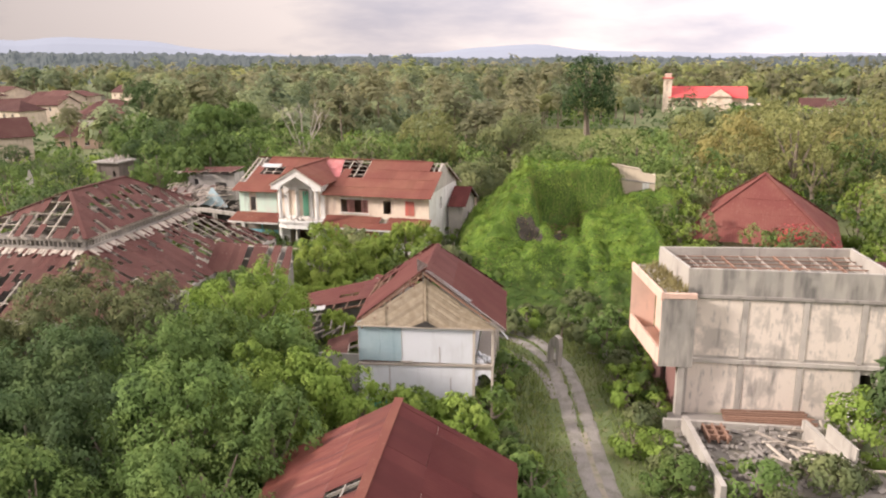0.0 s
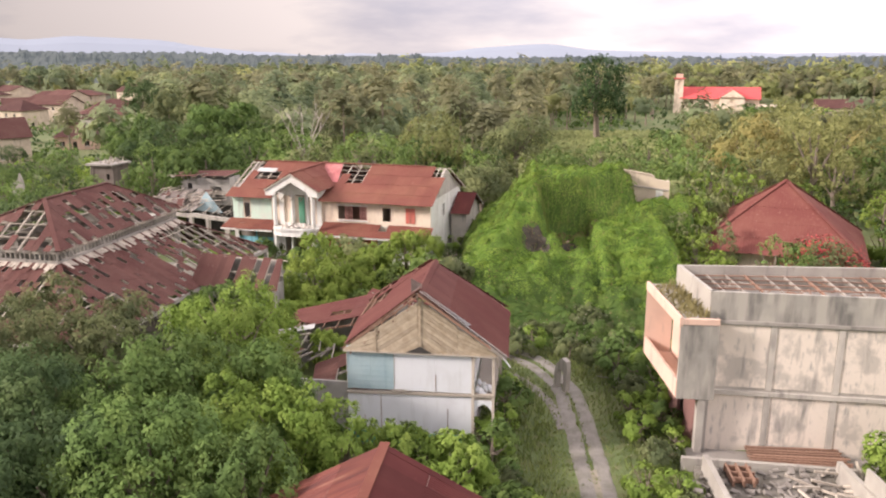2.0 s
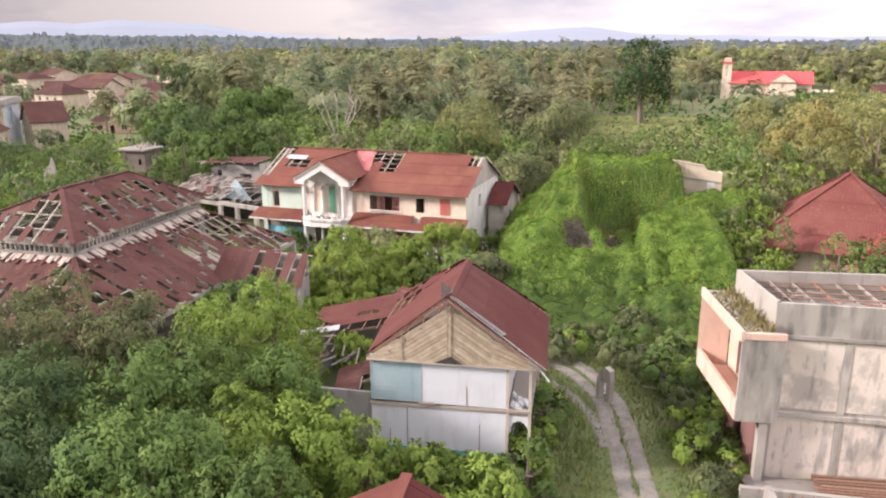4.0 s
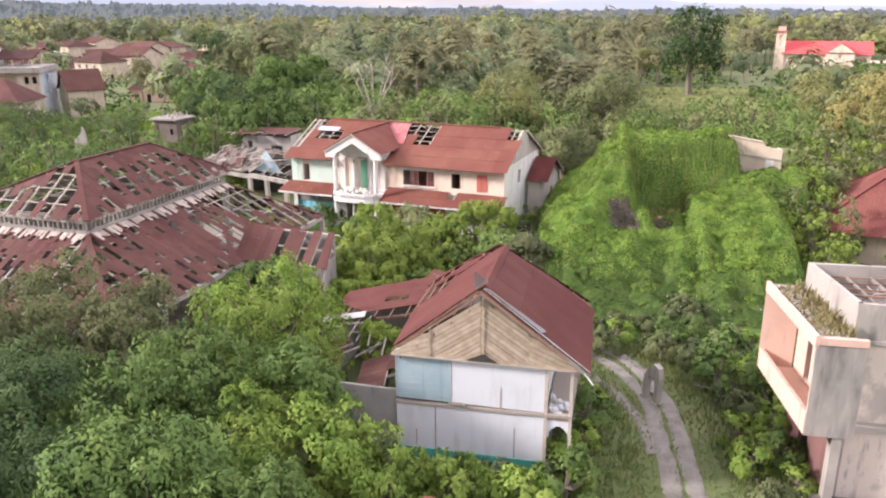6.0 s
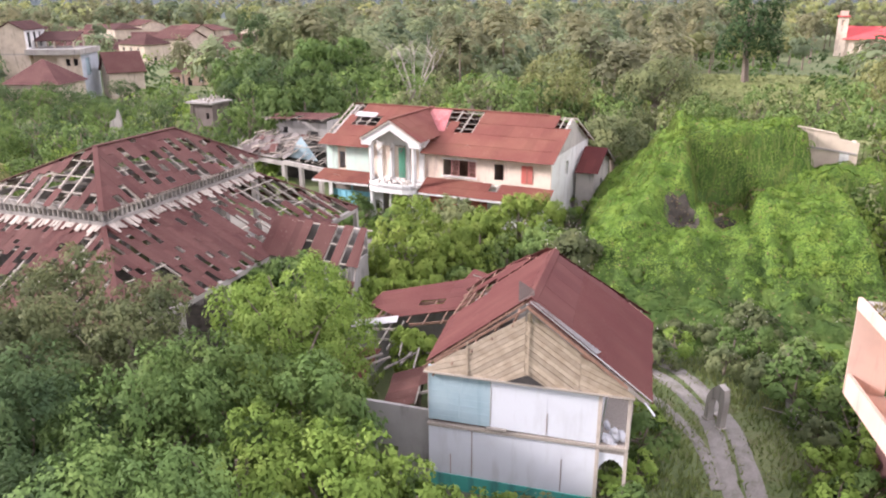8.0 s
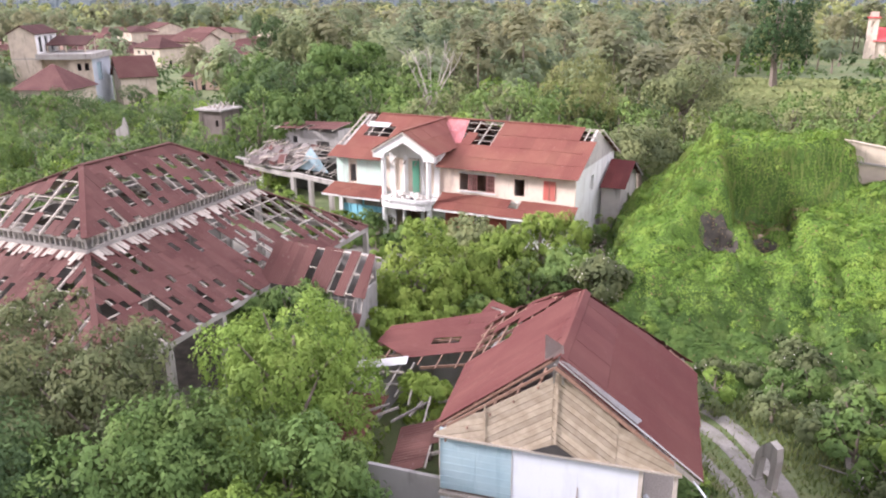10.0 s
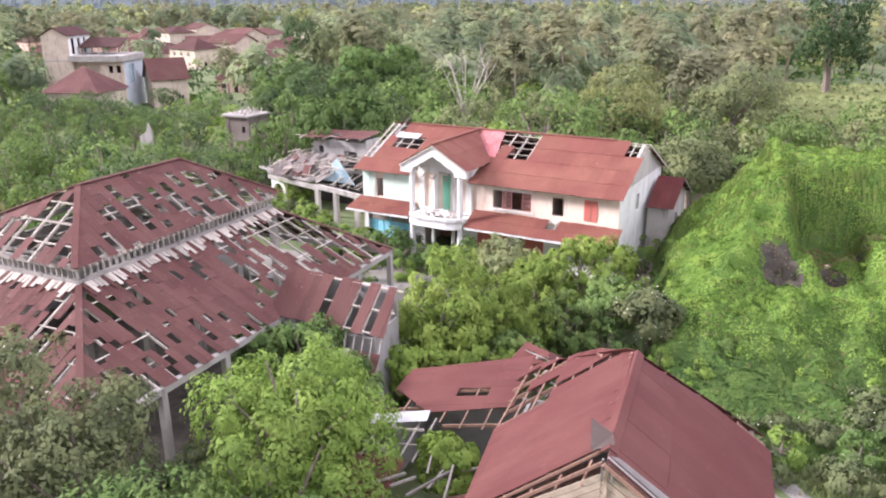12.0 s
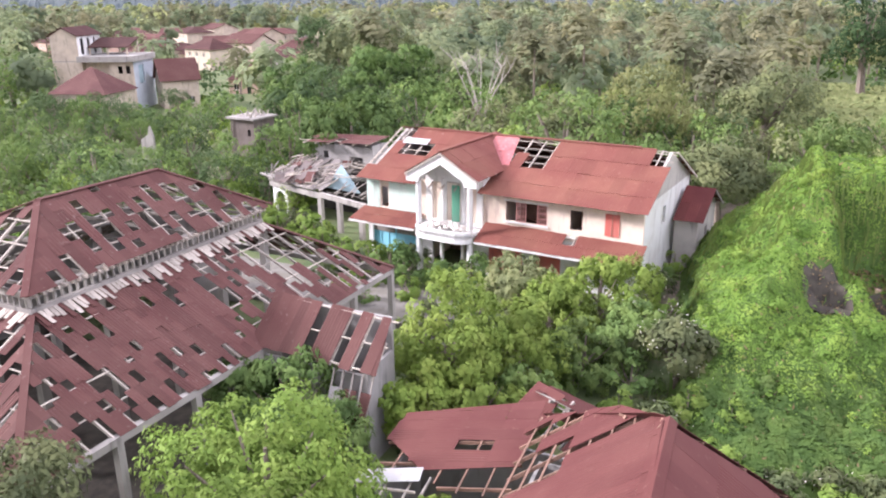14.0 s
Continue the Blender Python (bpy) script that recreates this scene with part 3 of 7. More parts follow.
# ---- ground ----
def ground_mesh():
    near = [i * 2.0 for i in range(-40, 71)]
    far = [150, 165, 185, 210, 245, 290, 350, 430, 540, 680, 820, 1000, 1200, 1450, 1750, 2100, 2600, 3300, 4200]
    xs = [-v for v in far[::-1]] + [i * 2.5 for i in range(-52, 53)] + far
    ys = [-v for v in far[::-1]] + [v for v in near if v > -140] + far
    verts = [(x, y, gz(x, y)) for y in ys for x in xs]
    w = len(xs)
    faces = [(j * w + i, j * w + i + 1, (j + 1) * w + i + 1, (j + 1) * w + i) for j in range(len(ys) - 1) for i in range(w - 1)]
    me = bpy.data.meshes.new("ground")
    me.from_pydata(verts, [], faces)
    for p in me.polygons:
        p.use_smooth = True
    me.materials.append(M["ground"])
    return me


tagged(new("ground", ground_mesh()), "uneven overgrown ground of grass and weeds", "ground", kind="structure")


def strip(name, line, width, material, label, lift=0.05, seed=0):
    """A winding strip of track with ragged edges on the ground, two centimetres thick."""
    pts = []
    for i in range(len(line) - 1):
        p0, p1, p2, p3 = (Vector(line[max(0, min(len(line) - 1, i + k))]) for k in (-1, 0, 1, 2))
        for s in range(8):
            t = s / 8
            pts.append(0.5 * ((2 * p1) + (p2 - p0) * t + (2 * p0 - 5 * p1 + 4 * p2 - p3) * t * t + (3 * p1 - p0 - 3 * p2 + p3) * t ** 3))
    bm = bmesh.new()
    rows = []
    n = 6
    for i, p in enumerate(pts):
        d = (pts[min(i + 1, len(pts) - 1)] - pts[max(i - 1, 0)]).normalized()
        s = Vector((d.y, -d.x))
        row = []
        for k in range(n + 1):
            e = (k / n - 0.5) * width * (1 + 0.28 * vnoise(p.x + (9 if k > n / 2 else -9), p.y + seed, 0.9))
            q = p + s * e
            row.append(bm.verts.new((q.x, q.y, gz(q.x, q.y) + lift + (0.02 if 0 < k < n else -0.03))))
        rows.append(row)
    for a, b in zip(rows, rows[1:]):
        for k in range(n):
            bm.faces.new((a[k], b[k], b[k + 1], a[k + 1]))
    bmesh.ops.recalc_face_normals(bm, faces=bm.faces)
    me = mesh_of(name, bm, material)
    for p in me.polygons:
        p.use_smooth = True
    return tagged(new(name, me), label, "track", kind="structure")


CENTRE = ((8.6, 14), (7.9, 22), (7.5, 28), (7.2, 33.2), (7.05, 39), (6.9, 44.5), (6.5, 49), (5.0, 52.8), (2.6, 55.2), (-1.5, 57.5), (-6, 60))
strip("road", [(x - 0.5, y - (0.4 if y > 50 else 0)) for x, y in CENTRE], 0.85, M["gravel"], "worn pale gravel wheel rut through the grass")
strip("road_rut", [(x + 0.5, y + (0.4 if y > 50 else 0)) for x, y in CENTRE], 0.88, M["gravel"], "worn pale gravel wheel rut with ragged edges", 0.05, 23)
strip("road_crown", [(x, y) for x, y in CENTRE[:5]], 0.85, M["crown_soil"], "thin stony crown between the wheel ruts", 0.035, 41)
strip("road_fork", ((5.9, 43.0), (5.4, 46.6), (4.3, 49.4), (2.4, 52.0), (0.2, 54.2)), 0.6, M["gravel"], "narrow worn wheel track beside the gravel road", 0.04, 5)
strip("dirt_path", ((-3.4, 72.5), (-2.1, 77.2), (-1.2, 83.4), (-0.2, 91), (1.4, 98), (4, 107), (8.8, 115)), 2.0, M["dirt"], "trodden brown earth path between bushes", 0.05, 11)

# distant mountains, their haze put into a pale colour and a glow
bm = bmesh.new()
ring = []
for i in range(121):
    a = radians(-60 + i)
    x, y = 4400 * math.sin(a), 4400 * math.cos(a)
    h = 40 + 84 * math.exp(-((math.degrees(a) + 27) / (8 if math.degrees(a) > -27 else 24)) ** 2) + 60 * math.exp(-((math.degrees(a) - 3) / 4) ** 2) + 18 * vnoise(i * 0.31, 2, 1)
    ring.append([bm.verts.new((x * s, y * s, z)) for s, z in ((0.95, -20), (0.985, h * 0.75), (1, h))])
for a, b in zip(ring, ring[1:]):
    for k in range(2):
        bm.faces.new((a[k], b[k], b[k + 1], a[k + 1]))
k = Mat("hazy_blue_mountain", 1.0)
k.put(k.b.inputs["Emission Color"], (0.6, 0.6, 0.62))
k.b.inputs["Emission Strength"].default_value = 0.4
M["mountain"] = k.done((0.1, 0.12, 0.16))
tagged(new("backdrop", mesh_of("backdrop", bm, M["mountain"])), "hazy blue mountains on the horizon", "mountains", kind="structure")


bm = bmesh.new()
ring = []
for i in range(1100):
    a = radians(-62 + i * 0.1)
    lift = max(0.0, min(1.0, (-math.degrees(a) - 33) / 9))
    h = 21 + 12 * max(0.0, min(1.0, -math.degrees(a) / 30)) + 3 * vnoise(i * 0.012, 5, 1) + 8 * lift * lift * (3 - 2 * lift)
    row = []
    for j in range(13):
        r, z = 640 + 57 * j, h * (j / 12) ** 0.9
        lump = 6.0 * abs(vnoise(i * 0.16 + 7 * j, r * 0.031, 1)) + 4.0 * abs(vnoise(i * 0.34 + 3 * j, r * 0.07, 1)) + (5 if vnoise(i * 0.3, j * 1.7, 1) > 0.55 else 0)
        row.append(bm.verts.new((math.sin(a) * r, math.cos(a) * r, z - 2 + lump)))
    ring.append(row)
for a, b in zip(ring, ring[1:]):
    for k in range(12):
        bm.faces.new((a[k], b[k], b[k + 1], a[k + 1]))
# The ridge's haze is put into a bluish colour that glows faintly.
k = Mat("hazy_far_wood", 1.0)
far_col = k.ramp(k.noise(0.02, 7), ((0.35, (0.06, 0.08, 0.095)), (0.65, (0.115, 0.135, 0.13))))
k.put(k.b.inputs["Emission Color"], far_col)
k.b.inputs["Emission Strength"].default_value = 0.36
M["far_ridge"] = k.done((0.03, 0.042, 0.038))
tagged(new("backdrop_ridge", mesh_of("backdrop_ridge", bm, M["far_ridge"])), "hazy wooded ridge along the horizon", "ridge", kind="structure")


# ---- the gabled house beside the track ----
HM = pose(-6.28, 40.15, 0.68, 0, 0, -3.8)
HA = pose(-6.28, 40.15, 0.7, 0, 0, -5.8)
house = thing("gabled_house", HM, "abandoned two-storey house with white panel walls and maroon zinc roof", "house")
RX, RZ = 4.1, 9.5
part("foundation", box(-0.05, 6.95, 0.02, 8.4, -0.6, 0.5), M["concrete_dark"], house)
part("base_board", box(0, 6.9, -0.05, 0.12, 0.5, 1.24), M["teal"], house, "teal painted base board")
for i, (a, b) in enumerate(((0, 1.855), (1.86, 5.548), (5.552, 6.86))):
    part("wall_panel", box(a, b, 0, 0.1, 1.24, 3.5 + 0.01 * i), M["panel_white"], house)
part("ledge", bar((-0.05, 0.035, 3.53), (8.1, 0.035, 3.68), 0.21, 0.14), M["timber_pale"], house)
for i, (a, b, mt) in enumerate(((0, 1.3, "panel_blue"), (1.31, 2.62, "panel_blue"), (2.63, 4.9, "panel_white"), (4.904, 6.86, "panel_white"))):
    part("wall_panel", box(a, b, 0 - (0.012 if i > 1 else 0), 0.1, 3.76, 6.2 + 0.004 * i), M[mt], house, "pale blue panel" if i < 2 else "")
for x, h in ((1.86, 2.15), (5.55, 1.5), (0.95, 0.9)):
    part("seam_batten", box(x - 0.014, x + 0.014, -0.015, 0, 1.3, 1.3 + h), M["timber_brown"], house)
for x, h in ((4.9, 1.0), (2.62, 2.4), (0, 2.4)):
    part("seam_batten", box(x - 0.012, x + 0.012, -0.028, -0.012, 3.78, 3.78 + h), M["timber_brown" if h < 2 else "timber_pale"], house)
for i in range(8):
    part("siding_lap", box(0.02, 2.6, -0.012, 0.0, 3.98 + 0.28 * i, 4.005 + 0.28 * i), M["panel_blue"], house)
part("sill", box(2.5, 3.3, -0.16, -0.08, 3.75, 3.84), M["timber_grey"], house)
part("corner_post", box(6.86, 7.0, -0.06, 0.14, -0.3, 6.2), M["timber_pale"], house)
part("veranda_post", bar((8.03, 0.02, -0.5), (8.03, 0.02, 6.22), 0.14, 0.14), M["timber_pale"], house)
part("veranda_post", bar((8.03, 4.2, -0.5), (8.03, 4.2, 6.22), 0.14, 0.14), M["timber_pale"], house)
part("veranda_post", bar((8.03, 8.2, -0.5), (8.03, 8.2, 6.22), 0.14, 0.14), M["timber_pale"], house)
part("veranda_floor", box(7.0, 8.1, 0.0, 8.3, 3.4, 3.58), M["timber_grey"], house)
# scalloped white trim of the veranda's arch
trim = [(7.0, 3.39), (7.0, 2.6)] + [(7.02 + 0.98 * i / 12, 2.7 + 0.42 * math.sin(math.pi * i / 12) + 0.05 * (i % 2)) for i in range(13)] + [(7.98, 2.6), (7.98, 3.39)]
part("arched_trim", prism([(x, z) for x, z in trim][::-1], 0.05), M["panel_white"], house, "white scalloped arch")
for i, (y0, y1, z0, z1) in enumerate(((0.1, 8.3, 1.0, 6.1), )):
    part("side_wall", box(6.75, 6.9, y0 + 0.05, y1, z0, z1), M["panel_white"], house)
part("side_wall", box(0, 0.12, 0.12, 8.3, 1.0, 5.9), M["grey_wall"], house)
part("back_wall", box(0.12, 6.75, 8.2, 8.3, 1.0, 5.9), M["grey_wall"], house)
part("floor_slab", box(0.13, 6.74, 0.15, 8.18, 3.35, 3.55), M["timber_brown"], house)
# gable of diagonal boards laid in chevrons, its top well below the sheets
GL, GR, GP = (-0.1, 6.1), (8.2, 6.1), (RX, 9.02)
bays = [(-0.1, 1.66, 1, 0.34), (1.68, 3.96, 1, 0.68), (3.98, 6.1, -1, 0.68), (6.12, 8.2, -1, 0.4)]
hull = [(GL[0], 6.02), (GR[0], 6.02), GR, GP, GL]
for x0, x1, sgn, tilt in bays:
    for i in range(-20, 30):
        w = 0.205 + 0.02 * ((i * 7) % 3) / 2
        z0 = 5.0 + i * 0.235 + (0 if sgn > 0 else (x1 - x0) * tilt)
        dz = sgn * tilt * (x1 - x0)
        pl = inside(hull, [(x0, z0), (x1, z0 + dz), (x1, z0 + dz + w), (x0, z0 + w)])
        if len(pl) > 2 and abs(area2(pl)) > 0.02:
            part("gable_board", prism(pl if area2(pl) < 0 else pl[::-1], 0.03, m=pose(0, -0.14 - 0.014 * rng.random(), 0)), M["board_tan"], house)
part("gable_post", box(RX - 0.05, RX + 0.03, -0.19, -0.15, 6.2, 9.05), M["board_tan"], house)
part("gable_post", box(1.64, 1.7, -0.185, -0.15, 6.04, 7.5), M["board_tan"], house)
part("gable_backing", prism([(0.0, 6.06), (8.05, 6.06), (RX, 8.92)][::-1], 0.04, m=pose(0, -0.07, 0)), M["board_tan"], house)
# Flat dark triangle laid over the boards; no opening is cut behind it.
part("fallen_patch", prism([(3.3, 6.04), (RX, 6.42), (4.75, 6.04)][::-1], 0.02, m=pose(0, -0.2, 0)), M["dark"], house, "dark triangular patch at the foot of the gable boards")
part("gable_beam", box(-0.15, 8.2, -0.2, -0.02, 5.95, 6.02), M["timber_pale"], house)


# roof of the gabled house
def frame_of(a, b, top):
    """The axes of a slope whose eave runs from a to b, and that rises towards top."""
    a, b, top = Vector(a), Vector(b), Vector(top)
    u = (b - a).normalized()
    v = (top - a) - u * (top - a).dot(u)
    return a, u, v.normalized(), v.length, (b - a).length


o, u, v, hv, lu = frame_of((8.75, -0.42, 6.05), (8.5, 8.0, 6.05), (RX, -0.42, RZ))
slope(house, o, u, v, [(0, 0), (8.4, 0), (6.6, hv), (0, hv)], 0.85, 1.95, M["roof_maroon"],
      lambda a, b: a > 7.4 and b < 1.0, 6, 1.3, 1.6, M["timber_brown"])
o, u, v, hv2, lu = frame_of((-1.35, 12.2, 5.2), (-1.35, -0.42, 5.2), (RX, -0.42, RZ))
slope(house, o, u, v, [(0.4, 0.1), (11.9, 1.5), (11.9, hv2), (6.0, hv2), (3.5, 4.9)], 0.45, 1.6, M["roof_maroon"],
      lambda a, b: (2.2 < a < 2.9 and b < 3.4) or (4.0 < a < 6.1 and b < 3.3) or (5.0 < a < 5.45 and b > 3.3) or (a < 6.4 and b < 1.1 and int(a * 2.2) % 3), 3, 0.8, 1.1, M["timber_brown"])
o, u, v, hv3, lu = frame_of((8.5, 8.1, 6.05), (-1.0, 12.2, 5.3), (RX, 6.2, RZ))
slope(house, o, u, v, [(0, 0), (lu, 0), (3.5, hv3), (3.2, hv3)], 0.85, 1.6, M["roof_maroon"], None, 6, 1.3, 1.6, M["timber_brown"])
part("ridge_cap", prism([(-0.22, -0.12), (0, 0.05), (0.22, -0.12), (0.22, -0.1), (0, 0.09), (-0.22, -0.1)], 6.2, m=pose(RX, 0.0, RZ + 0.03)), M["roof_maroon"], house)
bm = bmesh.new()
vs = [bm.verts.new(p) for p in ((RX - 0.5, 0.15, 9.3), (RX + 0.12, 0.1, 9.66), (RX + 0.02, 0.55, 9.7), (RX - 0.62, 0.75, 9.95))]
bm.faces.new((vs[0], vs[1], vs[2]))
bm.faces.new((vs[0], vs[2], vs[3]))
bmesh.ops.solidify(bm, geom=bm.faces[:], thickness=0.015)
part("folded_sheet", bm, M["roof_ash"], house, "torn folded roof sheet")
# bent metal edging over one barge, bare struts under the other
top, end = Vector((RX, -0.42, RZ + 0.04)), Vector((8.75, -0.42, 6.09))
off = Vector((0.595, 0, 0.804)) * 0.13
bm = bmesh.new()
pts2 = [top + off, top.lerp(end, 0.54) + off, top.lerp(end, 0.57) + off + Vector((0, 0.46, 0)), top.lerp(end, 0.05) + off + Vector((0, 0.22, 0))]
bm.faces.new([bm.verts.new(p) for p in pts2])
bmesh.ops.solidify(bm, geom=bm.faces[:], thickness=0.02)
part("barge_flashing", bm, M["zinc"], house, "bent grey metal edging")
part("barge_flashing", bar(top + off * 0.6 + Vector((0, -0.03, 0)), end + off * 0.6 + Vector((0, -0.03, 0)), 0.07, 0.03), M["zinc"], house, "bent grey metal edging")
part("barge_board", bar((RX + 0.05, -0.43, RZ - 0.14), (8.7, -0.43, 5.98), 0.04, 0.16), M["timber_grey"], house)
part("barge_rail", bar((RX - 0.1, 0.28, RZ - 0.13), (-0.3, 0.28, 5.95), 0.06, 0.07), M["timber_brown"], house)
part("barge_rail", bar((RX - 0.1, -0.1, 9.2), (0.3, -0.1, 6.42), 0.06, 0.09), M["timber_brown"], house)
for i in range(5):
    x = RX - 0.5 - 0.8 * i
    z = RZ - 0.804 * (RX - x)
    part("strut", bar((x - 0.16, -0.16, z - 0.72), (x + 0.06, 0.2, z - 0.1), 0.06, 0.07), M["timber_brown"], house)
for x in (RX - 0.12, RX + 0.16):
    part("strut", bar((x, -0.2, 8.7), (x + 0.02, -0.3, 9.42), 0.06, 0.06), M["timber_grey"], house)
part("loose_strip", bar((8.55, -0.45, 6.1), (8.95, -0.5, 5.6), 0.12, 0.02), M["panel_white"], house)

# white bundle of sheets on the veranda
bm = bmesh.new()
for i in range(16):
    bmesh.ops.create_icosphere(bm, subdivisions=1, radius=rng.uniform(0.12, 0.24), matrix=pose(7.15 + rng.random() * 0.75, 0.15 + rng.random() * 1.2, 3.68 + rng.random() * 0.5 * rng.random(), rng.uniform(0, 180), rng.uniform(0, 90), 0) @ Matrix.Diagonal((1.3, 0.8, 0.7, 1)))
solo("heap_of_sacks", bm, M["panel_white"], HM.copy(), "heap of torn white sacks on the veranda floor", "sacks", kind="stuff")

bm = bmesh.new()
for i in range(220):
    q = rng.uniform(0.05, 0.22)
    box(-q, q, -q * 0.7, q * 0.7, -q * 0.4, q * 0.4, bm, pose(1.2 + rng.random() * 5.4, -0.5 - rng.random() * 1.9, 0.0 + rng.random() * 0.35, rng.uniform(-30, 30), rng.uniform(-30, 30), rng.uniform(0, 180)))
solo("house_rubble", bm, M["rubble"], HM.copy(), "heap of broken boards and rubble before the wall", "rubble", kind="stuff")
# low rooms and lean-to roofs at the house's side
annex = thing("lean_to", HA.copy(), "collapsing lean-to rooms under rusty maroon sheets beside the house", "outbuilding")
part("front_wall", wall(3.3, -0.6, 4.0, [(0.9, 1.9, -0.6, 2.0)], 0.16), M["grey_wall"], annex, m=pose(-3.35, 0.15, 0))
part("side_wall", box(-6.75, -6.6, 3.0, 12.4, -0.6, 2.85), M["grey_wall"], annex)
part("back_wall", box(-6.6, -0.2, 12.25, 12.4, -0.6, 3.5), M["grey_wall"], annex)
# Floor in near-black, the rooms' shade put into its colour.
part("inner_floor", box(-6.5, -0.1, 0.4, 12.2, -0.6, -0.2), M["dark"], annex)
o, u, v, hv, lu = frame_of((-7.35, 12.7, 3.65), (-6.95, 8.3, 3.6), (-1.6, 12.9, 4.75))
slope(annex, o, u, v, [(0, 0), (lu, 0), (lu - 0.2, 2.2), (lu + 1.0, 3.4), (lu + 1.3, hv), (-0.9, hv)], 0.75, 1.5, M["roof_maroon"], lambda a, b: 2.25 < a < 3.0 and 3.0 < b < 4.5, 5, 1.0, 1.5, M["timber_brown"])
part("zinc_sheet", box(-1.25, 1.25, -0.38, 0.38, 0, 0.03, m=pose(-5.9, 8.2, 3.86, 4, -9, 12)), M["zinc"], annex, "bare grey zinc sheet")
part("purlin", bar((-7.1, 7.6, 3.5), (-4.6, 7.75, 3.78), 0.07, 0.09), M["timber_pale"], annex)
part("purlin", bar((-7.0, 6.7, 3.35), (-4.4, 6.9, 3.6), 0.07, 0.09), M["timber_grey"], annex)
for x in (-6.7, -5.9, -5.0, -4.4):
    part("rafter", bar((x, 8.6, 3.62 + 0.12 * (x + 6.7)), (x + 0.1, 5.9, 3.2 + 0.12 * (x + 6.7)), 0.07, 0.1), M["timber_grey"], annex)
o, u, v, hv, lu = frame_of((-6.9, 6.2, 3.15), (-6.7, 2.4, 2.85), (-4.6, 6.3, 3.45))
slope(annex, o, u, v, [(0, 0), (lu, 0), (lu, hv), (0.3, hv)], 0.75, 1.6, M["roof_maroon"], None, 5, 0.9, 1.3, M["timber_brown"])
o, u, v, hv, lu = frame_of((-3.0, 3.8, 3.4), (-2.4, 0.6, 3.0), (-0.4, 3.8, 4.3))
slope(annex, o, u, v, [(0, 0), (3.0, 0), (2.9, 2.0), (0, hv)], 0.8, 1.5, M["roof_hall"], lambda a, b: a > 1.4 and b > 1.0, 5, 0.8, 1.0)
for i in range(7):
    a = (-5.5 + rng.random() * 4, 2 + rng.random() * 4, 3.6)
    part("loose_rafter", bar(a, (a[0] + rng.uniform(-0.5, 2.0), a[1] + rng.uniform(0.4, 1.6), 3.7 + rng.random() * 0.5), 0.07, 0.09), M["timber_grey"], annex)
back_shed = thing("back_lean_to", HA.copy(), "small rusty corrugated lean-to roof behind the house", "outbuilding")
o, u, v, hv, lu = frame_of((2.6, 15.6, 3.2), (-2.6, 17.8, 3.4), (1.3, 13.6, 4.3))
slope(back_shed, o, u, v, [(0, 0), (lu, 0), (lu - 1.0, hv), (-1.2, hv)], 0.8, 1.3, M["roof_maroon"], lambda a, b: 3.9 < a < 4.5 and b > 1, 6, 0.8, 1.0)
o, u, v, hv, lu = frame_of((-3.6, 14.6, 3.4), (1.8, 11.8, 3.2), (-2.6, 16.2, 4.4))
slope(back_shed, o, u, v, [(0, 0), (lu, 0), (lu, hv), (0, hv)], 0.8, 1.2, M["roof_maroon"], lambda a, b: (a * 3 % 2) < 0.7, 6, 0.8, 1.0)
for x, y, h in ((2.3, 15.6, 3.1), (-2.4, 17.6, 3.3), (-3.4, 14.8, 3.3), (1.4, 13.7, 4.0), (1.6, 12.2, 3.0)):
    part("post", bar((x, y, -0.8), (x, y, h), 0.12, 0.12), M["timber_grey"], back_shed)


# ---- the big ruined hall ----
GM = pose(-27.4, 49.4, 0.9, 0, 0, -8)
hall = thing("great_hall", GM, "large abandoned hall with two-tiered hipped zinc roof full of gaps", "hall")
WX, EX, SY, NY = -9.6, 0.0, 0.0, 15.1
LE, LZ, UZ, TZ = 6.3, 4.55, 8.75, 11.45
hole_rng = random.Random(21)


def worn(density, du=0.0, dv=0.0):
    """Gaps in long slits up the slope, thicker in places."""
    def f(a, b):
        bare = 0.5 if du == 3.0 and a > 17.5 and b > 0.4 else 0.12 if b < 3.0 and du in (3.0, 11.0) else 0.45 if du == 15.0 and b < 2.2 else 0.0
        return hole_rng.random() < bare + density * (1.0 + 1.5 * vnoise(a + du, b + dv, 0.25))
    return f


# lower roof: east, south, north, west; the upper edge meets the clerestory
def lower(a, b, ia, ib, dens, frame_gap, mat="roof_hall", joined=False):
    """a, b: eave corners; ia, ib: the inner corners above them."""
    o, u, v, hv, lu = frame_of(a, b, ia)
    ua = (Vector(ia) - Vector(a)).dot(u)
    ub = (Vector(ib) - Vector(a)).dot(u)
    slope(hall, o, u, v, [(0, 0), (lu, 0), (ub, hv), (ua, hv)], 0.4, 0.92, M[mat], None, 3, frame_gap * 2.1, 1.05, M["timber_pale"], joined, 0.014, worn(*dens))


XE, XW, YS, YN = EX + LE, WX - LE, SY - 6.0, NY + 4.2
IZ = 7.7
lower((XE, YS, LZ), (XE, YN, LZ), (EX, SY, IZ), (EX, NY, IZ), (0.42, 3.0, 1.0), 0.7)
lower((XW, YS, LZ), (XE, YS, LZ), (WX, SY, IZ), (EX, SY, IZ), (0.42, 11.0, 4.0), 0.7)
lower((XE, YN, LZ), (XW, YN, LZ), (EX, NY, IZ), (WX, NY, IZ), (0.55, 21.0, 2.0), 0.9, joined=True)
lower((XW, YN, LZ), (XW, YS, LZ), (WX, NY, IZ), (WX, SY, IZ), (0.3, 31.0, 3.0), 0.9, joined=True)
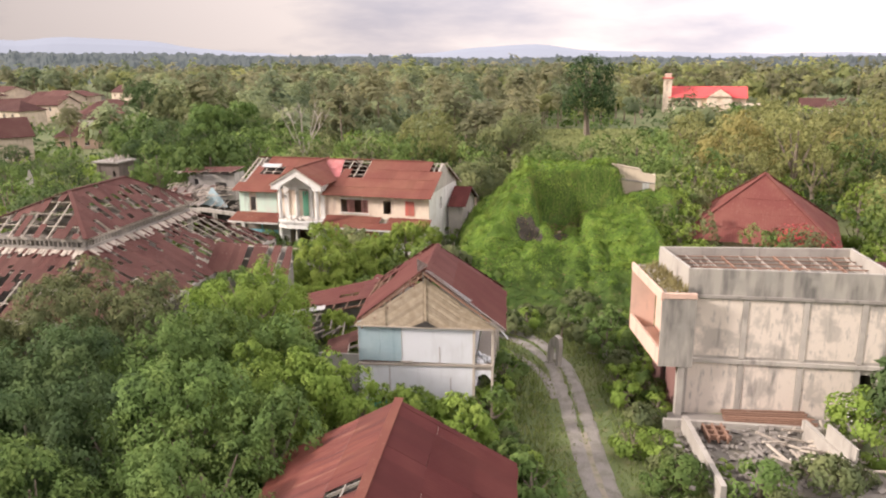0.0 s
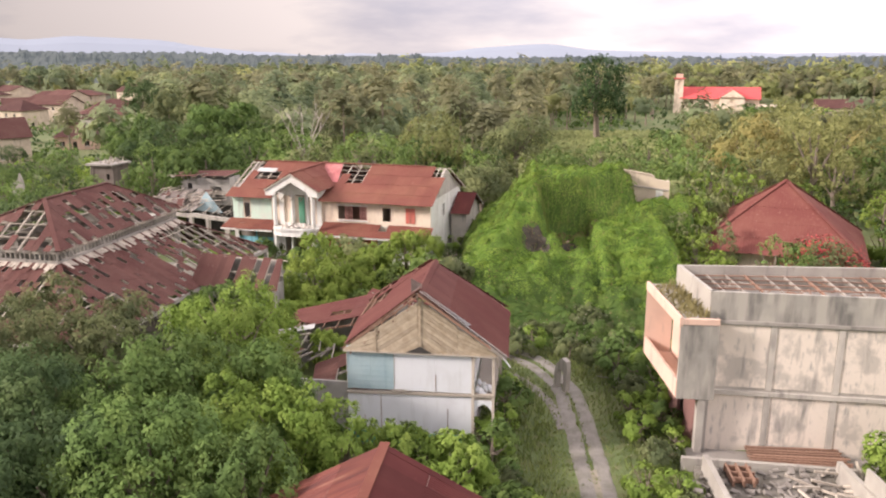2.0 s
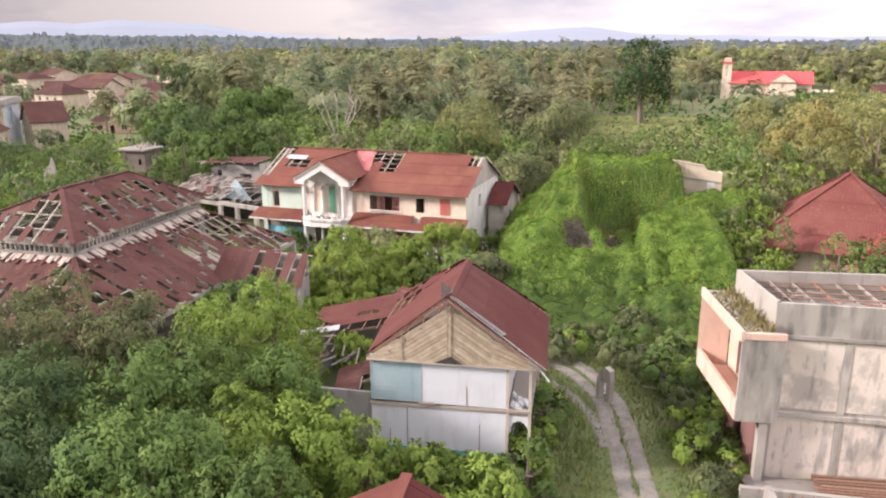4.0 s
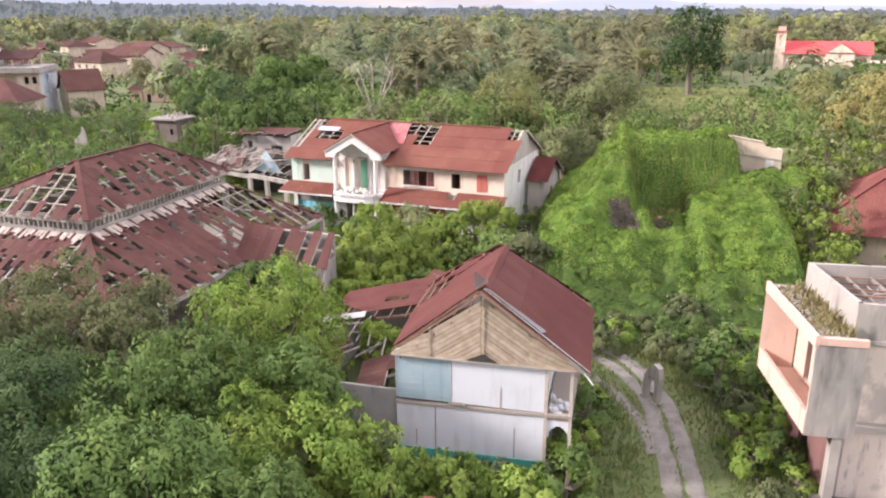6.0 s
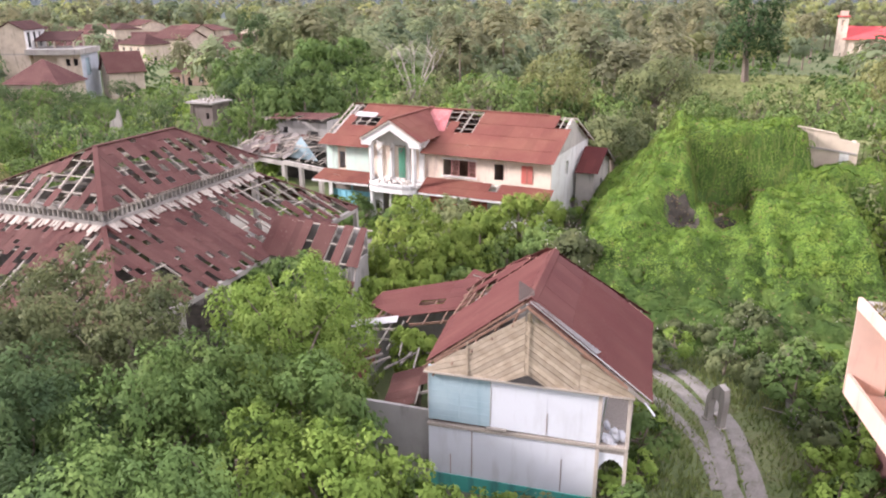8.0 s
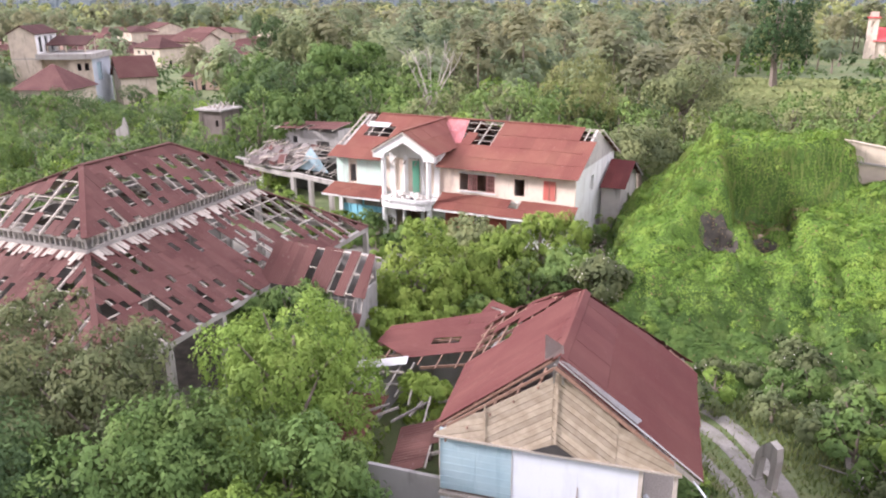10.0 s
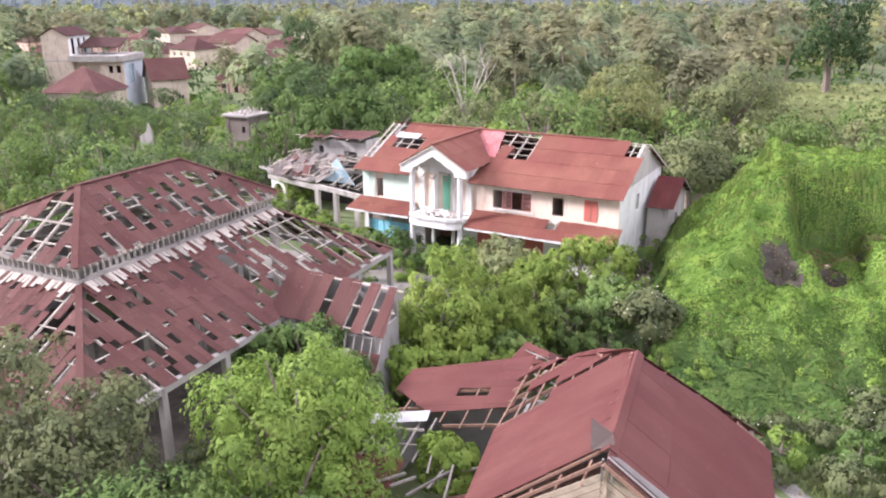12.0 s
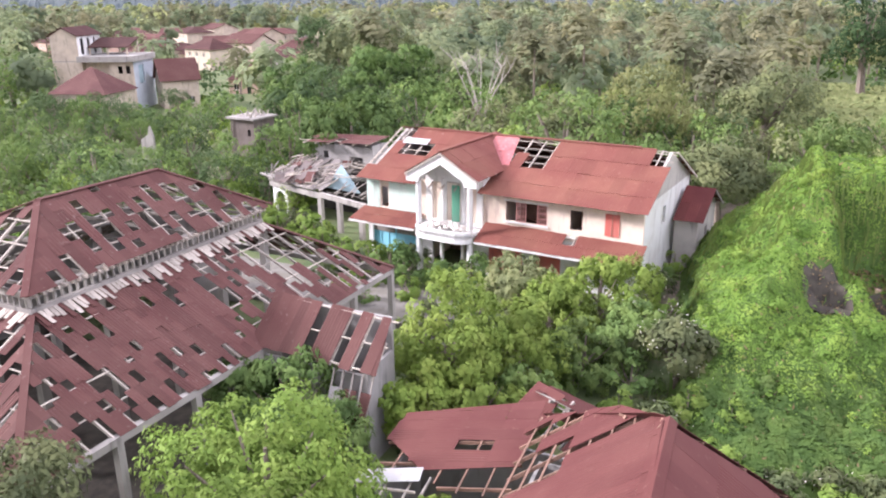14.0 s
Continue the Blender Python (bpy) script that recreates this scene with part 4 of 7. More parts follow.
# upper roof
UO = 0.45
HX = (WX + EX) / 2 + 1.4
A, B, C, D = (EX + UO, SY - UO, UZ), (EX + UO, NY + UO, UZ), (WX - UO, NY + UO, UZ), (WX - UO, SY - UO, UZ)
R1, R2 = (HX, 3.6, TZ), (HX, NY - 4.2, TZ)
for e0, e1, t0, t1, dens, jn in ((A, B, R1, R2, (0.33, 5.0, 9.0), False), (D, A, R1, R1, (0.4, 15.0, 9.0), False), (B, C, R2, R2, (0.6, 2.0, 19.0), True), (C, D, R2, R1, (0.3, 8.0, 29.0), True)):
    o, u, v, hv, lu = frame_of(e0, e1, t0)
    ua, ub = (Vector(t0) - Vector(e0)).dot(u), (Vector(t1) - Vector(e0)).dot(u)
    top = [(ub, hv), (ua, hv)] if abs(ua - ub) > 0.05 else [(ua, hv)]
    slope(hall, o, u, v, [(0, 0), (lu, 0)] + top, 0.52, 0.9, M["roof_hall"], None, 3, 1.25, 1.05, M["timber_pale"], jn, 0.014, worn(*dens))
# hip and ridge cappings
for a, b in ((A, R1), (B, R2), (R1, R2), (D, R1), ((XE, YS, LZ), (EX, SY, IZ)), ((XE, YN, LZ), (EX, NY, IZ)), ((XW, YS, LZ), (WX, SY, IZ))):
    off = Vector((0, 0, 0.09))
    part("hip_cap", bar(Vector(a) + off, Vector(b) + off, 0.3, 0.05), M["roof_hall"], hall)
# clerestory: a concrete band with slots, on a dentilled ledge
CM = M["concrete"]
for x0, x1, y0, y1 in ((EX - 0.2, EX, SY, NY), (WX, WX + 0.2, SY, NY), (WX + 0.2, EX - 0.2, SY, SY + 0.2), (WX + 0.2, EX - 0.2, NY - 0.2, NY)):
    part("clerestory_band", box(x0, x1, y0, y1, IZ - 0.35, IZ + 0.3), M["concrete_dark"], hall)
    part("clerestory_beam", box(x0 - 0.03, x1 + 0.03, y0, y1, UZ - 0.3, UZ - 0.02), CM, hall)
n = 38
for i in range(n + 1):
    y = SY + 0.1 + (NY - SY - 0.2) * i / n
    part("mullion", box(EX - 0.17, EX - 0.03, y - 0.045, y + 0.045, IZ + 0.35, UZ - 0.3), CM, hall)
for i in range(25):
    x = WX + 0.3 + (EX - WX - 0.6) * i / 24
    part("mullion", box(x - 0.045, x + 0.045, SY + 0.03, SY + 0.17, IZ + 0.35, UZ - 0.3), CM, hall)
for i in range(42):
    y = SY + 0.15 + (NY - SY - 0.3) * i / 41
    part("bracket", box(EX + 0.0, EX + 0.38, y - 0.05, y + 0.05, UZ - 0.16, UZ - 0.04), M["timber_pale"], hall)
for i in range(64):
    y = SY + 0.15 + (NY - SY - 0.3) * i / 63
    part("flashing", box(-0.1, 0.1, -rng.uniform(0.45, 1.0), 0.0, 0, 0.015, m=pose(EX + 0.03, y, IZ + 0.13, 0, 0, 90 + rng.uniform(-7, 7)) @ pose(0, 0, 0, 26, 0, 0)), M["timber_pale" if i % 5 else "roof_hall"], hall)
for i in range(40):
    x = WX + 0.15 + (EX - WX - 0.3) * i / 39
    part("flashing", box(-0.1, 0.1, -rng.uniform(0.4, 0.9), 0.0, 0, 0.015, m=pose(x, SY - 0.03, IZ + 0.13, 0, 0, rng.uniform(-7, 7)) @ pose(0, 0, 0, 27, 0, 0)), M["timber_pale" if i % 4 else "roof_hall"], hall)
# lower structure: edge beam, columns, floor, inner walls
for a, b in (((XE - 0.15, YS), (XE - 0.15, YN)), ((XW + 0.15, YS), (XW + 0.15, YN)), ((XW, YS + 0.15), (XE, YS + 0.15)), ((XW, YN - 0.15), (XE, YN - 0.15))):
    part("edge_beam", bar((*a, LZ - 0.12), (*b, LZ - 0.12), 0.3, 0.32), CM, hall)
for i in range(7):
    y = YS + 0.2 + (YN - YS - 0.4) * i / 6
    for x in (XE - 0.15, XW + 0.15):
        part("column", box(x - 0.16, x + 0.16, y - 0.16, y + 0.16, -0.6, LZ - 0.28), CM, hall)
for i in range(5):
    y = SY + NY * i / 4
    for x in (EX - 0.1, WX + 0.1):
        part("inner_column", box(x - 0.2, x + 0.2, y - 0.2, y + 0.2, -0.6, IZ - 0.35), CM, hall)
# The floor is coloured dark to stand for the shade under the roof.
part("floor", box(XW, XE, YS, YN, -0.6, 0.12), M["shade_brown"], hall, "hall floor in a dark brown that stands for indoor shade")
part("outer_wall", box(XW + 0.05, XW + 0.25, YS, YN, 0.12, LZ - 0.3), M["grey_wall"], hall)
part("outer_wall", box(XW, XE - 12, YN - 0.25, YN - 0.05, 0.12, LZ - 0.3), M["grey_wall"], hall)
part("inner_wall", box(WX + 0.3, EX - 3.5, NY - 0.1, NY + 0.1, 0.12, IZ - 0.4), M["grey_wall"], hall)
for i in range(7):
    y = SY + 1 + (NY - 2) * i / 6
    part("tie_beam", bar((WX + 0.2, y, UZ - 0.2), (EX - 0.2, y, UZ - 0.2), 0.1, 0.16), M["timber_grey"], hall)

tagged(new("yard", mesh_of("yard", slab([(-40.6, 71.4), (-18.4, 68.2), (-14.0, 65.2), (-12.2, 70.4), (-17.6, 73.6), (-24.0, 75.4), (-40.0, 77.5)], 0.6, 1.6), M["ruin_floor"])), "cracked concrete yard with weeds", "yard", kind="structure")
# a small roof beside the hall
shed = thing("side_shed", pose(-20.5, 57.5, 1.2, 0, 0, -7), "narrow shed with broken red sheets between pale rafters", "shed")
o, u, v, hv, lu = frame_of((-0.3, -2.0, 4.35), (6.9, -2.6, 4.35), (-0.3, 0.0, 6.25))
slope(shed, o, u, v, [(0, 0), (lu, 0), (lu - 0.4, hv), (0, hv)], 0.58, hv + 0.02, M["roof_hall"], lambda a, b: (2.9 < a < 3.5) or (4.6 < a < 5.2) or (a > 5.8 and a < 6.4), 4, 0.0, 1.16, M["timber_pale"])
for k2 in range(3):
    p0 = o + v * hv * (k2 + 0.1) / 2.2
    part("batten", bar(p0, p0 + u * lu, 0.06, 0.06), M["timber_pale"], shed)
part("wall", box(-0.1, 6.3, 0.0, 0.15, -0.6, 6.0), M["grey_wall"], shed)
part("wall", box(6.2, 6.35, -2.4, 0.0, -0.6, 4.4), M["grey_wall"], shed)
part("wall", box(-0.1, 6.2, -2.0, -1.85, -0.6, 3.9), M["grey_wall"], shed)
for i in range(5):
    x = 4.6 + i * 0.5
    part("fallen_rafter", bar((x, -2.3, 4.2), (x + 0.25, -4.2, 1.2), 0.07, 0.09), M["timber_grey"], shed)
for i in range(3):
    part("slipped_sheet", box(-0.3, 0.3, -1.0, 1.0, 0, 0.02, m=pose(5.0 + i * 0.7, -3.3, 2.7, 56, 0, 6 - 5 * i)), M["roof_hall" if i else "zinc"], shed)


# ---- the mansion with the portico ----
MM = pose(-4.4, 76.3, 1.5, 0, 0, -12.7)
mansion = thing("mansion", MM, "abandoned two-storey mansion with white portico and rusty red roof", "house")
L0, FZ, EVZ, RDZ, DEP, RY = -22.2, 3.7, 6.55, 9.3, 11.4, 5.8
# front walls, upper storey with window openings, lower storey with wide openings
front_up = part("front_wall", wall(22.2, FZ - 0.2, EVZ, [(1.3, 2.0, 4.0, 5.6), (12.2, 15.4, 4.35, 5.8), (17.1, 18.0, 4.35, 5.75)], 0.2), M["cream_wall"], mansion, m=pose(L0, 0, 0))
part("front_wall", wall(22.2, -0.8, FZ - 0.2, [(0.4, 4.6, 0.0, 2.6), (6.0, 9.5, 0.0, 2.8), (11.8, 13.0, 0.0, 2.6), (14.4, 16.5, 0.2, 2.5)], 0.2), M["white_wall"], mansion, m=pose(L0, 0.002, 0))
part("mint_panel", box(L0 - 0.02, L0 + 1.2, -0.03, 0, FZ + 0.1, EVZ - 0.15), M["mint"], mansion, "faded mint green wall panel")
part("mint_panel", box(L0 + 2.1, L0 + 4.6, -0.03, 0, FZ + 0.1, EVZ - 0.15), M["mint"], mansion, "faded mint green wall panel")
part("shop_front", box(L0 + 0.3, L0 + 4.7, 0.25, 0.32, -0.6, 2.5), M["blue"], mansion, "bright blue boarded shop front")
for i in range(7):
    x = L0 + 0.3 + i * 0.72
    part("shop_mullion", box(x, x + 0.05, 0.2, 0.25, -0.6, 2.6), M["blue"], mansion)
for i in range(2):
    part("louvre_panel", box(L0 + 0.4 + i * 2.2, L0 + 2.4 + i * 2.2, 0.16, 0.22, 1.9, 2.5), M["timber_grey"], mansion)
part("red_boarding", box(L0 + 10.9, L0 + 13.6, -0.06, -0.01, -0.5, 2.4), M["red_wood"], mansion, "faded red boarding")
part("red_boarding", box(L0 + 14.2, L0 + 16.6, 0.22, 0.27, -0.5, 2.5), M["red_wood"], mansion, "faded red boarding")
part("side_wall", wall(DEP, -0.8, EVZ, [(0.9, 1.7, 0.2, 2.3), (4.2, 5.0, 4.3, 5.6)], 0.2), M["white_wall"], mansion, m=pose(0, 0.2, 0, 0, 0, 90))
part("side_wall", wall(DEP, -0.8, EVZ, [], 0.2), M["white_wall"], mansion, m=pose(L0 + 0.2, 0.2, 0, 0, 0, 90))
part("back_wall", box(L0 + 0.2, -0.2, DEP, DEP + 0.2, -0.8, EVZ), M["white_wall"], mansion)
part("upper_floor", box(L0 + 0.2, -0.2, 0.22, DEP, FZ - 0.35, FZ - 0.15), M["timber_brown"], mansion)
for x in (L0 + 5.4, L0 + 11.6, L0 + 16.4):
    part("inner_wall", box(x, x + 0.15, 0.24, DEP, -0.6, EVZ - 0.1), M["cream_wall"], mansion)
# Dark brown here stands for the shade in the rooms behind the openings.
part("inner_wall", box(L0 + 0.2, -0.2, 3.5, 3.62, -0.6, EVZ - 0.1), M["timber_brown"], mansion)
# Sheet added under the roof to stop light leaking into the rooms.
part("ceiling", box(L0 + 4.6, -0.25, 0.3, DEP, EVZ - 0.08, EVZ - 0.04), M["timber_brown"], mansion, "added dark sheet that blocks light under the roof")
# gable ends, in a weathered grey that also carries their shade
for x in (-0.2, L0):
    part("gable", prism([(0.0, EVZ), (DEP + 0.2, EVZ), (RY, RDZ - 0.12)], 0.2, m=pose(x + 0.2, 0, 0, 0, 0, 90)), M["pilaster"], mansion)
# windows with grilles and shutters
for x in (L0 + 13.0, L0 + 14.62):
    win = part("window", box(x, x + 0.06, 0.02, 0.12, 4.35, 5.8), M["faded_red"], mansion, "faded red window grille")
    part("window_frame", box(x + 0.7, x + 0.76, 0.02, 0.12, 4.35, 5.8), M["faded_red"], win)
    for i in range(3):
        part("grille_bar", box(x + 0.16 + i * 0.18, x + 0.2 + i * 0.18, 0.05, 0.09, 4.36, 5.79), M["faded_red"], win)
    for z in (4.37, 4.75, 5.15, 5.5, 5.72):
        part("grille_bar", box(x + 0.06, x + 0.7, 0.04, 0.1, z, z + 0.05), M["faded_red"], win)
part("window_head", box(L0 + 12.1, L0 + 15.5, -0.04, -0.003, 5.8, 5.92), M["white_wall"], mansion)
part("window_sill", box(L0 + 12.1, L0 + 15.5, -0.1, -0.003, 4.22, 4.34), M["white_wall"], mansion)
part("shutter", box(L0 + 19.6, L0 + 20.6, -0.05, -0.01, 4.3, 5.85), M["red_wood"], mansion, "closed faded red shutters")
part("shutter_seam", box(L0 + 20.08, L0 + 20.12, -0.07, -0.05, 4.3, 5.85), M["timber_brown"], mansion)
part("wall_band", box(L0 + 10.4, -0.02, -0.06, -0.005, FZ + 0.0, FZ + 0.14), M["white_wall"], mansion)
# main roof: front slope in two pieces beside the portico's roof, back slope
o, u, v, hv, lu = frame_of((L0 - 0.5, -0.75, EVZ - 0.28), (0.42, -0.75, EVZ - 0.28), (L0 - 0.5, RY, RDZ))
slope(mansion, o, u, v, [(0, 0), (lu, 0), (lu, hv), (0, hv)], 0.9, 1.75, M["roof_orange"],
      lambda a, b: (9.0 < a < 11.4 and b > 3.6) or (5.6 < a < 11.2 and b < 3.6) or (11.2 < a < 14.2 and b > 5.2) or (12.5 < a < 14.2 and 3.4 < b < 6.2) or (a < 0.9 and b > 2.2) or (0.4 < a < 1.8 and b > 5.0) or (2.2 < a < 4.4 and 3.3 < b < 5.2) or (a > lu - 1.9 and b > 5.5), 5, 0.85, 1.1, M["timber_pale"])
slope(mansion, o + u * 0.0, u, v, [(9.0, 3.5), (11.7, 3.5), (11.0, hv), (9.0, hv)], 0.9, 1.79, M["roof_pale"], None, 5, 0.9, 1.2, M["timber_pale"])
part("wet_patch_sheet", box(0.6, 2.9, 0, 0.75, 0.1, 0.13, m=Matrix((u, v, u.cross(v))).transposed().to_4x4()), M["zinc"], mansion, "bare zinc sheet", m=Matrix.Translation(o + u * 0.9 + v * 4.9))
o2, u2, v2, hv2, lu2 = frame_of((0.42, DEP + 0.9, EVZ - 0.28), (L0 - 0.5, DEP + 0.9, EVZ - 0.28), (0.42, RY, RDZ))
slope(mansion, o2, u2, v2, [(0, 0), (lu2, 0), (lu2, hv2), (0, hv2)], 0.9, 1.75, M["roof_orange"], lambda a, b: (9.0 < a < 11 and b > 4.8) or (a < 1.8 and b > 4.8), 5, 1.7, 2.2, M["timber_pale"], True)
part("ridge_cap", box(L0 + 1.4, -2.2, RY - 0.18, RY + 0.18, RDZ + 0.02, RDZ + 0.1), M["roof_orange"], mansion)
# canopies over the ground floor
o, u, v, hv, lu = frame_of((L0 + 10.6, -1.85, 3.0), (0.35, -1.85, 3.0), (L0 + 10.6, -0.05, 3.98))
slope(mansion, o, u, v, [(0, 0), (lu, 0), (lu, hv), (0, hv)], 0.9, 1.03, M["roof_orange"], lambda a, b: 6.2 < a < 6.8 and b > 1, 5, 0.9, 1.4, M["timber_pale"])
o, u, v, hv, lu = frame_of((L0 - 0.8, -1.5, 3.05), (L0 + 5.3, -1.5, 3.05), (L0 - 0.8, -0.05, 3.85))
slope(mansion, o, u, v, [(0, 0), (lu, 0), (lu, hv), (0.5, hv)], 0.9, 0.85, M["roof_orange"], None, 5, 0.8, 1.4, M["timber_pale"])
part("canopy_fascia", box(L0 + 10.6, 0.3, -1.9, -1.84, 2.84, 3.0), M["white_wall"], mansion)
part("canopy_fascia", box(L0 - 0.8, L0 + 5.3, -1.55, -1.49, 2.9, 3.06), M["white_wall"], mansion)
# portico
PX0, PX1, PY = L0 + 5.6, L0 + 10.4, -1.9
PC = (PX0 + PX1) / 2
for x in (PX0 + 0.25, PX1 - 0.25):
    for z0, z1, r in ((-0.8, FZ - 0.5, 0.24), (FZ + 0.0, 7.2, 0.22)):
        col = part("column", tube([(x, PY + 0.3, z0), (x, PY + 0.3, z1)], [r, r * 0.92], 14), M["white_wall"], mansion)
    part("capital", box(x - 0.32, x + 0.32, PY - 0.02, PY + 0.62, 7.05, 7.3), M["white_wall"], mansion)
for x in (PC - 0.9, PC + 0.9):
    part("inner_column", tube([(x, -0.15, FZ), (x, -0.15, 6.9)], [0.17, 0.16], 12), M["white_wall"], mansion)
    part("inner_column", tube([(x * 1.0, -0.4, -0.8), (x, -0.4, FZ - 0.5)], [0.17, 0.16], 12), M["white_wall"], mansion)
# faceted balcony
pts = [(PX0, 0.0), (PX0, PY + 0.15), (PX0 + 0.5, PY - 0.3), (PC - 1.2, PY - 0.52), (PC + 1.3, PY - 0.52), (PX1 - 0.35, PY - 0.3), (PX1, PY + 0.15), (PX1, 0.0)]


part("balcony_floor", slab(pts, FZ - 0.55, FZ - 0.3), M["white_wall"], mansion)
inner = [(PC + (x - PC) * 0.94, y + 0.16) for x, y in pts[1:-1]]
part("balcony_parapet", slab(pts[1:-1] + inner[::-1], FZ - 0.95, FZ - 0.08), M["white_wall"], mansion, "faceted white balcony front")
# portico pediment: an open white gable with a coffered arch
GZ0, GZ1 = 7.2, 9.05
ped = [(PX0 - 0.55, GZ0 - 0.3), (PX0 + 0.5, GZ0 - 0.3), (PX0 + 0.62, GZ0 + 0.1), (PC, GZ0 + 1.12), (PX1 - 0.62, GZ0 + 0.1), (PX1 - 0.5, GZ0 - 0.3), (PX1 + 0.5, GZ0 - 0.3), (PX1 + 0.5, GZ0 + 0.32), (PC, GZ1 + 0.18), (PX0 - 0.55, GZ0 + 0.32)]
part("pediment", prism(ped[::-1], 0.35, m=pose(0, PY - 0.15, 0)), M["white_wall"], mansion, "white gabled pediment")
part("pediment_back", prism([(PX0, GZ0 - 0.1), (PX1, GZ0 - 0.1), (PC, GZ1 - 0.35)][::-1], 0.08, m=pose(0, PY + 1.5, 0)), M["white_wall"], mansion)
part("entablature", box(PX0 - 0.1, PX0 + 0.15, PY + 0.2, 0.5, GZ0 - 0.15, GZ0 + 0.3), M["white_wall"], mansion)
part("entablature", box(PX1 - 0.15, PX1 + 0.1, PY + 0.2, 0.5, GZ0 - 0.15, GZ0 + 0.3), M["white_wall"], mansion)
part("portico_wall", wall(4.8, FZ - 0.2, GZ0 + 0.3, [(0.5, 1.4, FZ, 6.6), (1.75, 3.0, FZ, 6.7), (3.4, 4.3, FZ, 6.6)], 0.15), M["white_wall"], mansion, m=pose(PX0, -0.17, 0))
part("green_door", box(PC - 0.1, PC + 0.55, -0.3, -0.24, FZ, 6.5), M["green_door"], mansion, "tall green door leaf")
part("portico_side", box(PX0 - 0.05, PX0 + 0.1, -0.15, 4.2, EVZ - 0.3, GZ0 + 0.3), M["white_wall"], mansion)
part("portico_side", box(PX1 - 0.1, PX1 + 0.05, -0.15, 4.2, EVZ - 0.3, GZ0 + 0.3), M["white_wall"], mansion)
for s in (-1, 1):
    ex = PC + s * 3.05
    a, b, top = (ex, PY - 0.3, GZ0 + 0.28), (ex, 6.9, GZ0 + 0.28), (PC, PY - 0.3, GZ1 + 0.2)
    if s < 0:
        a, b, top = (ex, 6.9, GZ0 + 0.28), (ex, PY - 0.3, GZ0 + 0.28), (PC, 6.9, GZ1 + 0.2)
    o, u, v, hv, lu = frame_of(a, b, top)
    slope(mansion, o, u, v, [(0, 0), (lu, 0), (lu, hv), (0, hv)], 0.9, 1.85, M["roof_orange"], None, 5, 1.2, 1.5, M["timber_pale"])
part("ridge_cap", bar((PC, PY - 0.3, GZ1 + 0.3), (PC, 6.8, GZ1 + 0.3), 0.35, 0.06), M["roof_orange"], mansion)
# rubble on the balcony
bm = bmesh.new()
for i in range(70):
    s = rng.uniform(0.08, 0.26)
    box(-s, s, -s * 0.7, s * 0.7, -s * 0.4, s * 0.4, bm, pose(PC + rng.uniform(-1.7, 1.7), PY + rng.uniform(0.1, 1.2), FZ - 0.2 + rng.random() * 0.35, rng.uniform(-30, 30), rng.uniform(-30, 30), rng.uniform(0, 180)))
solo("balcony_rubble", bm, M["pale_panel"], MM.copy(), "broken plaster rubble lying on the balcony", "rubble", kind="stuff")
bm = bmesh.new()
for i in range(90):
    s = rng.uniform(0.1, 0.34)
    box(-s, s, -s * 0.7, s * 0.7, -s * 0.4, s * 0.4, bm, pose(PC + rng.gauss(1.0, 1.6), PY - 1.2 + rng.gauss(0, 0.7), -0.75 + rng.random() * 0.4, rng.uniform(-30, 30), rng.uniform(-30, 30), rng.uniform(0, 180)))
solo("fallen_rubble", bm, M["rubble"], MM.copy(), "pale rubble fallen below the balcony", "rubble", kind="stuff")
# rear wing with its own gable
wing = thing("rear_wing", MM @ pose(0.25, -2.2, 0.2), "white rear wing of the mansion with small red gable roof", "house wing")
part("end_wall", wall(5.6, -0.8, 4.3, [(2.4, 3.2, 1.6, 3.0)], 0.2), M["pilaster"], wing, m=pose(1.7, 9.0, 0, 0, 0, 90))
part("side_wall", box(0.05, 1.5, 9.0, 9.2, -0.8, 4.3), M["pilaster"], wing)
part("gable", prism([(0, 4.3), (5.6, 4.3), (2.8, 5.75)], 0.2, m=pose(1.7, 9.0, 0, 0, 0, 90)), M["pilaster"], wing)
for a, b, top in (((0.05, 8.4, 4.05), (2.2, 8.4, 4.05), (0.05, 11.8, 5.85)), ((2.2, 15.2, 4.05), (0.05, 15.2, 4.05), (2.2, 11.8, 5.85))):
    o, u, v, hv, lu = frame_of(a, b, top)
    slope(wing, o, u, v, [(0, 0), (lu, 0), (lu, hv), (0, hv)], 0.75, 1.95, M["roof_dark_shade"], None, 5, 1.2, 1.2)

# ruined carport and box room next to the mansion
CP = MM @ pose(0, 0, 0)
port = thing("ruined_carport", CP, "ruined concrete carport with collapsed grey timber roof", "carport")
for x, y in ((-29.6, 3.0), (-27.1, 2.5), (-24.4, 2.0), (-36.0, 10.5), (-31.4, 10.0), (-24.4, 9.0)):
    part("column", box(x - 0.2, x + 0.2, y - 0.2, y + 0.2, -0.8, 3.0), M["concrete"], port)
for a, b in (((-36.6, 4.3), (-29.6, 3.0)), ((-29.6, 3.0), (-23.6, 1.9)), ((-36.2, 4.5), (-36.2, 10.8))):
    part("beam", bar((*a, 3.2), (*b, 3.05), 0.35, 0.42), M["concrete"], port)
part("flat_roof", slab([(-36.8, 4.2), (-30.4, 3.0), (-29.9, 6.0), (-30.2, 9.0), (-36.6, 11.2)], 3.5, 3.64), M["concrete_dark"], port)
part("broken_slab", bar((-37.9, 4.7, 3.95), (-36.2, 4.5, 3.7), 0.7, 0.12), M["concrete"], port, "broken pale slab sticking out")
o, u, v, hv, lu = frame_of((-36.8, 4.0, 3.75), (-29.2, 2.8, 3.6), (-36.0, 8.0, 4.9))
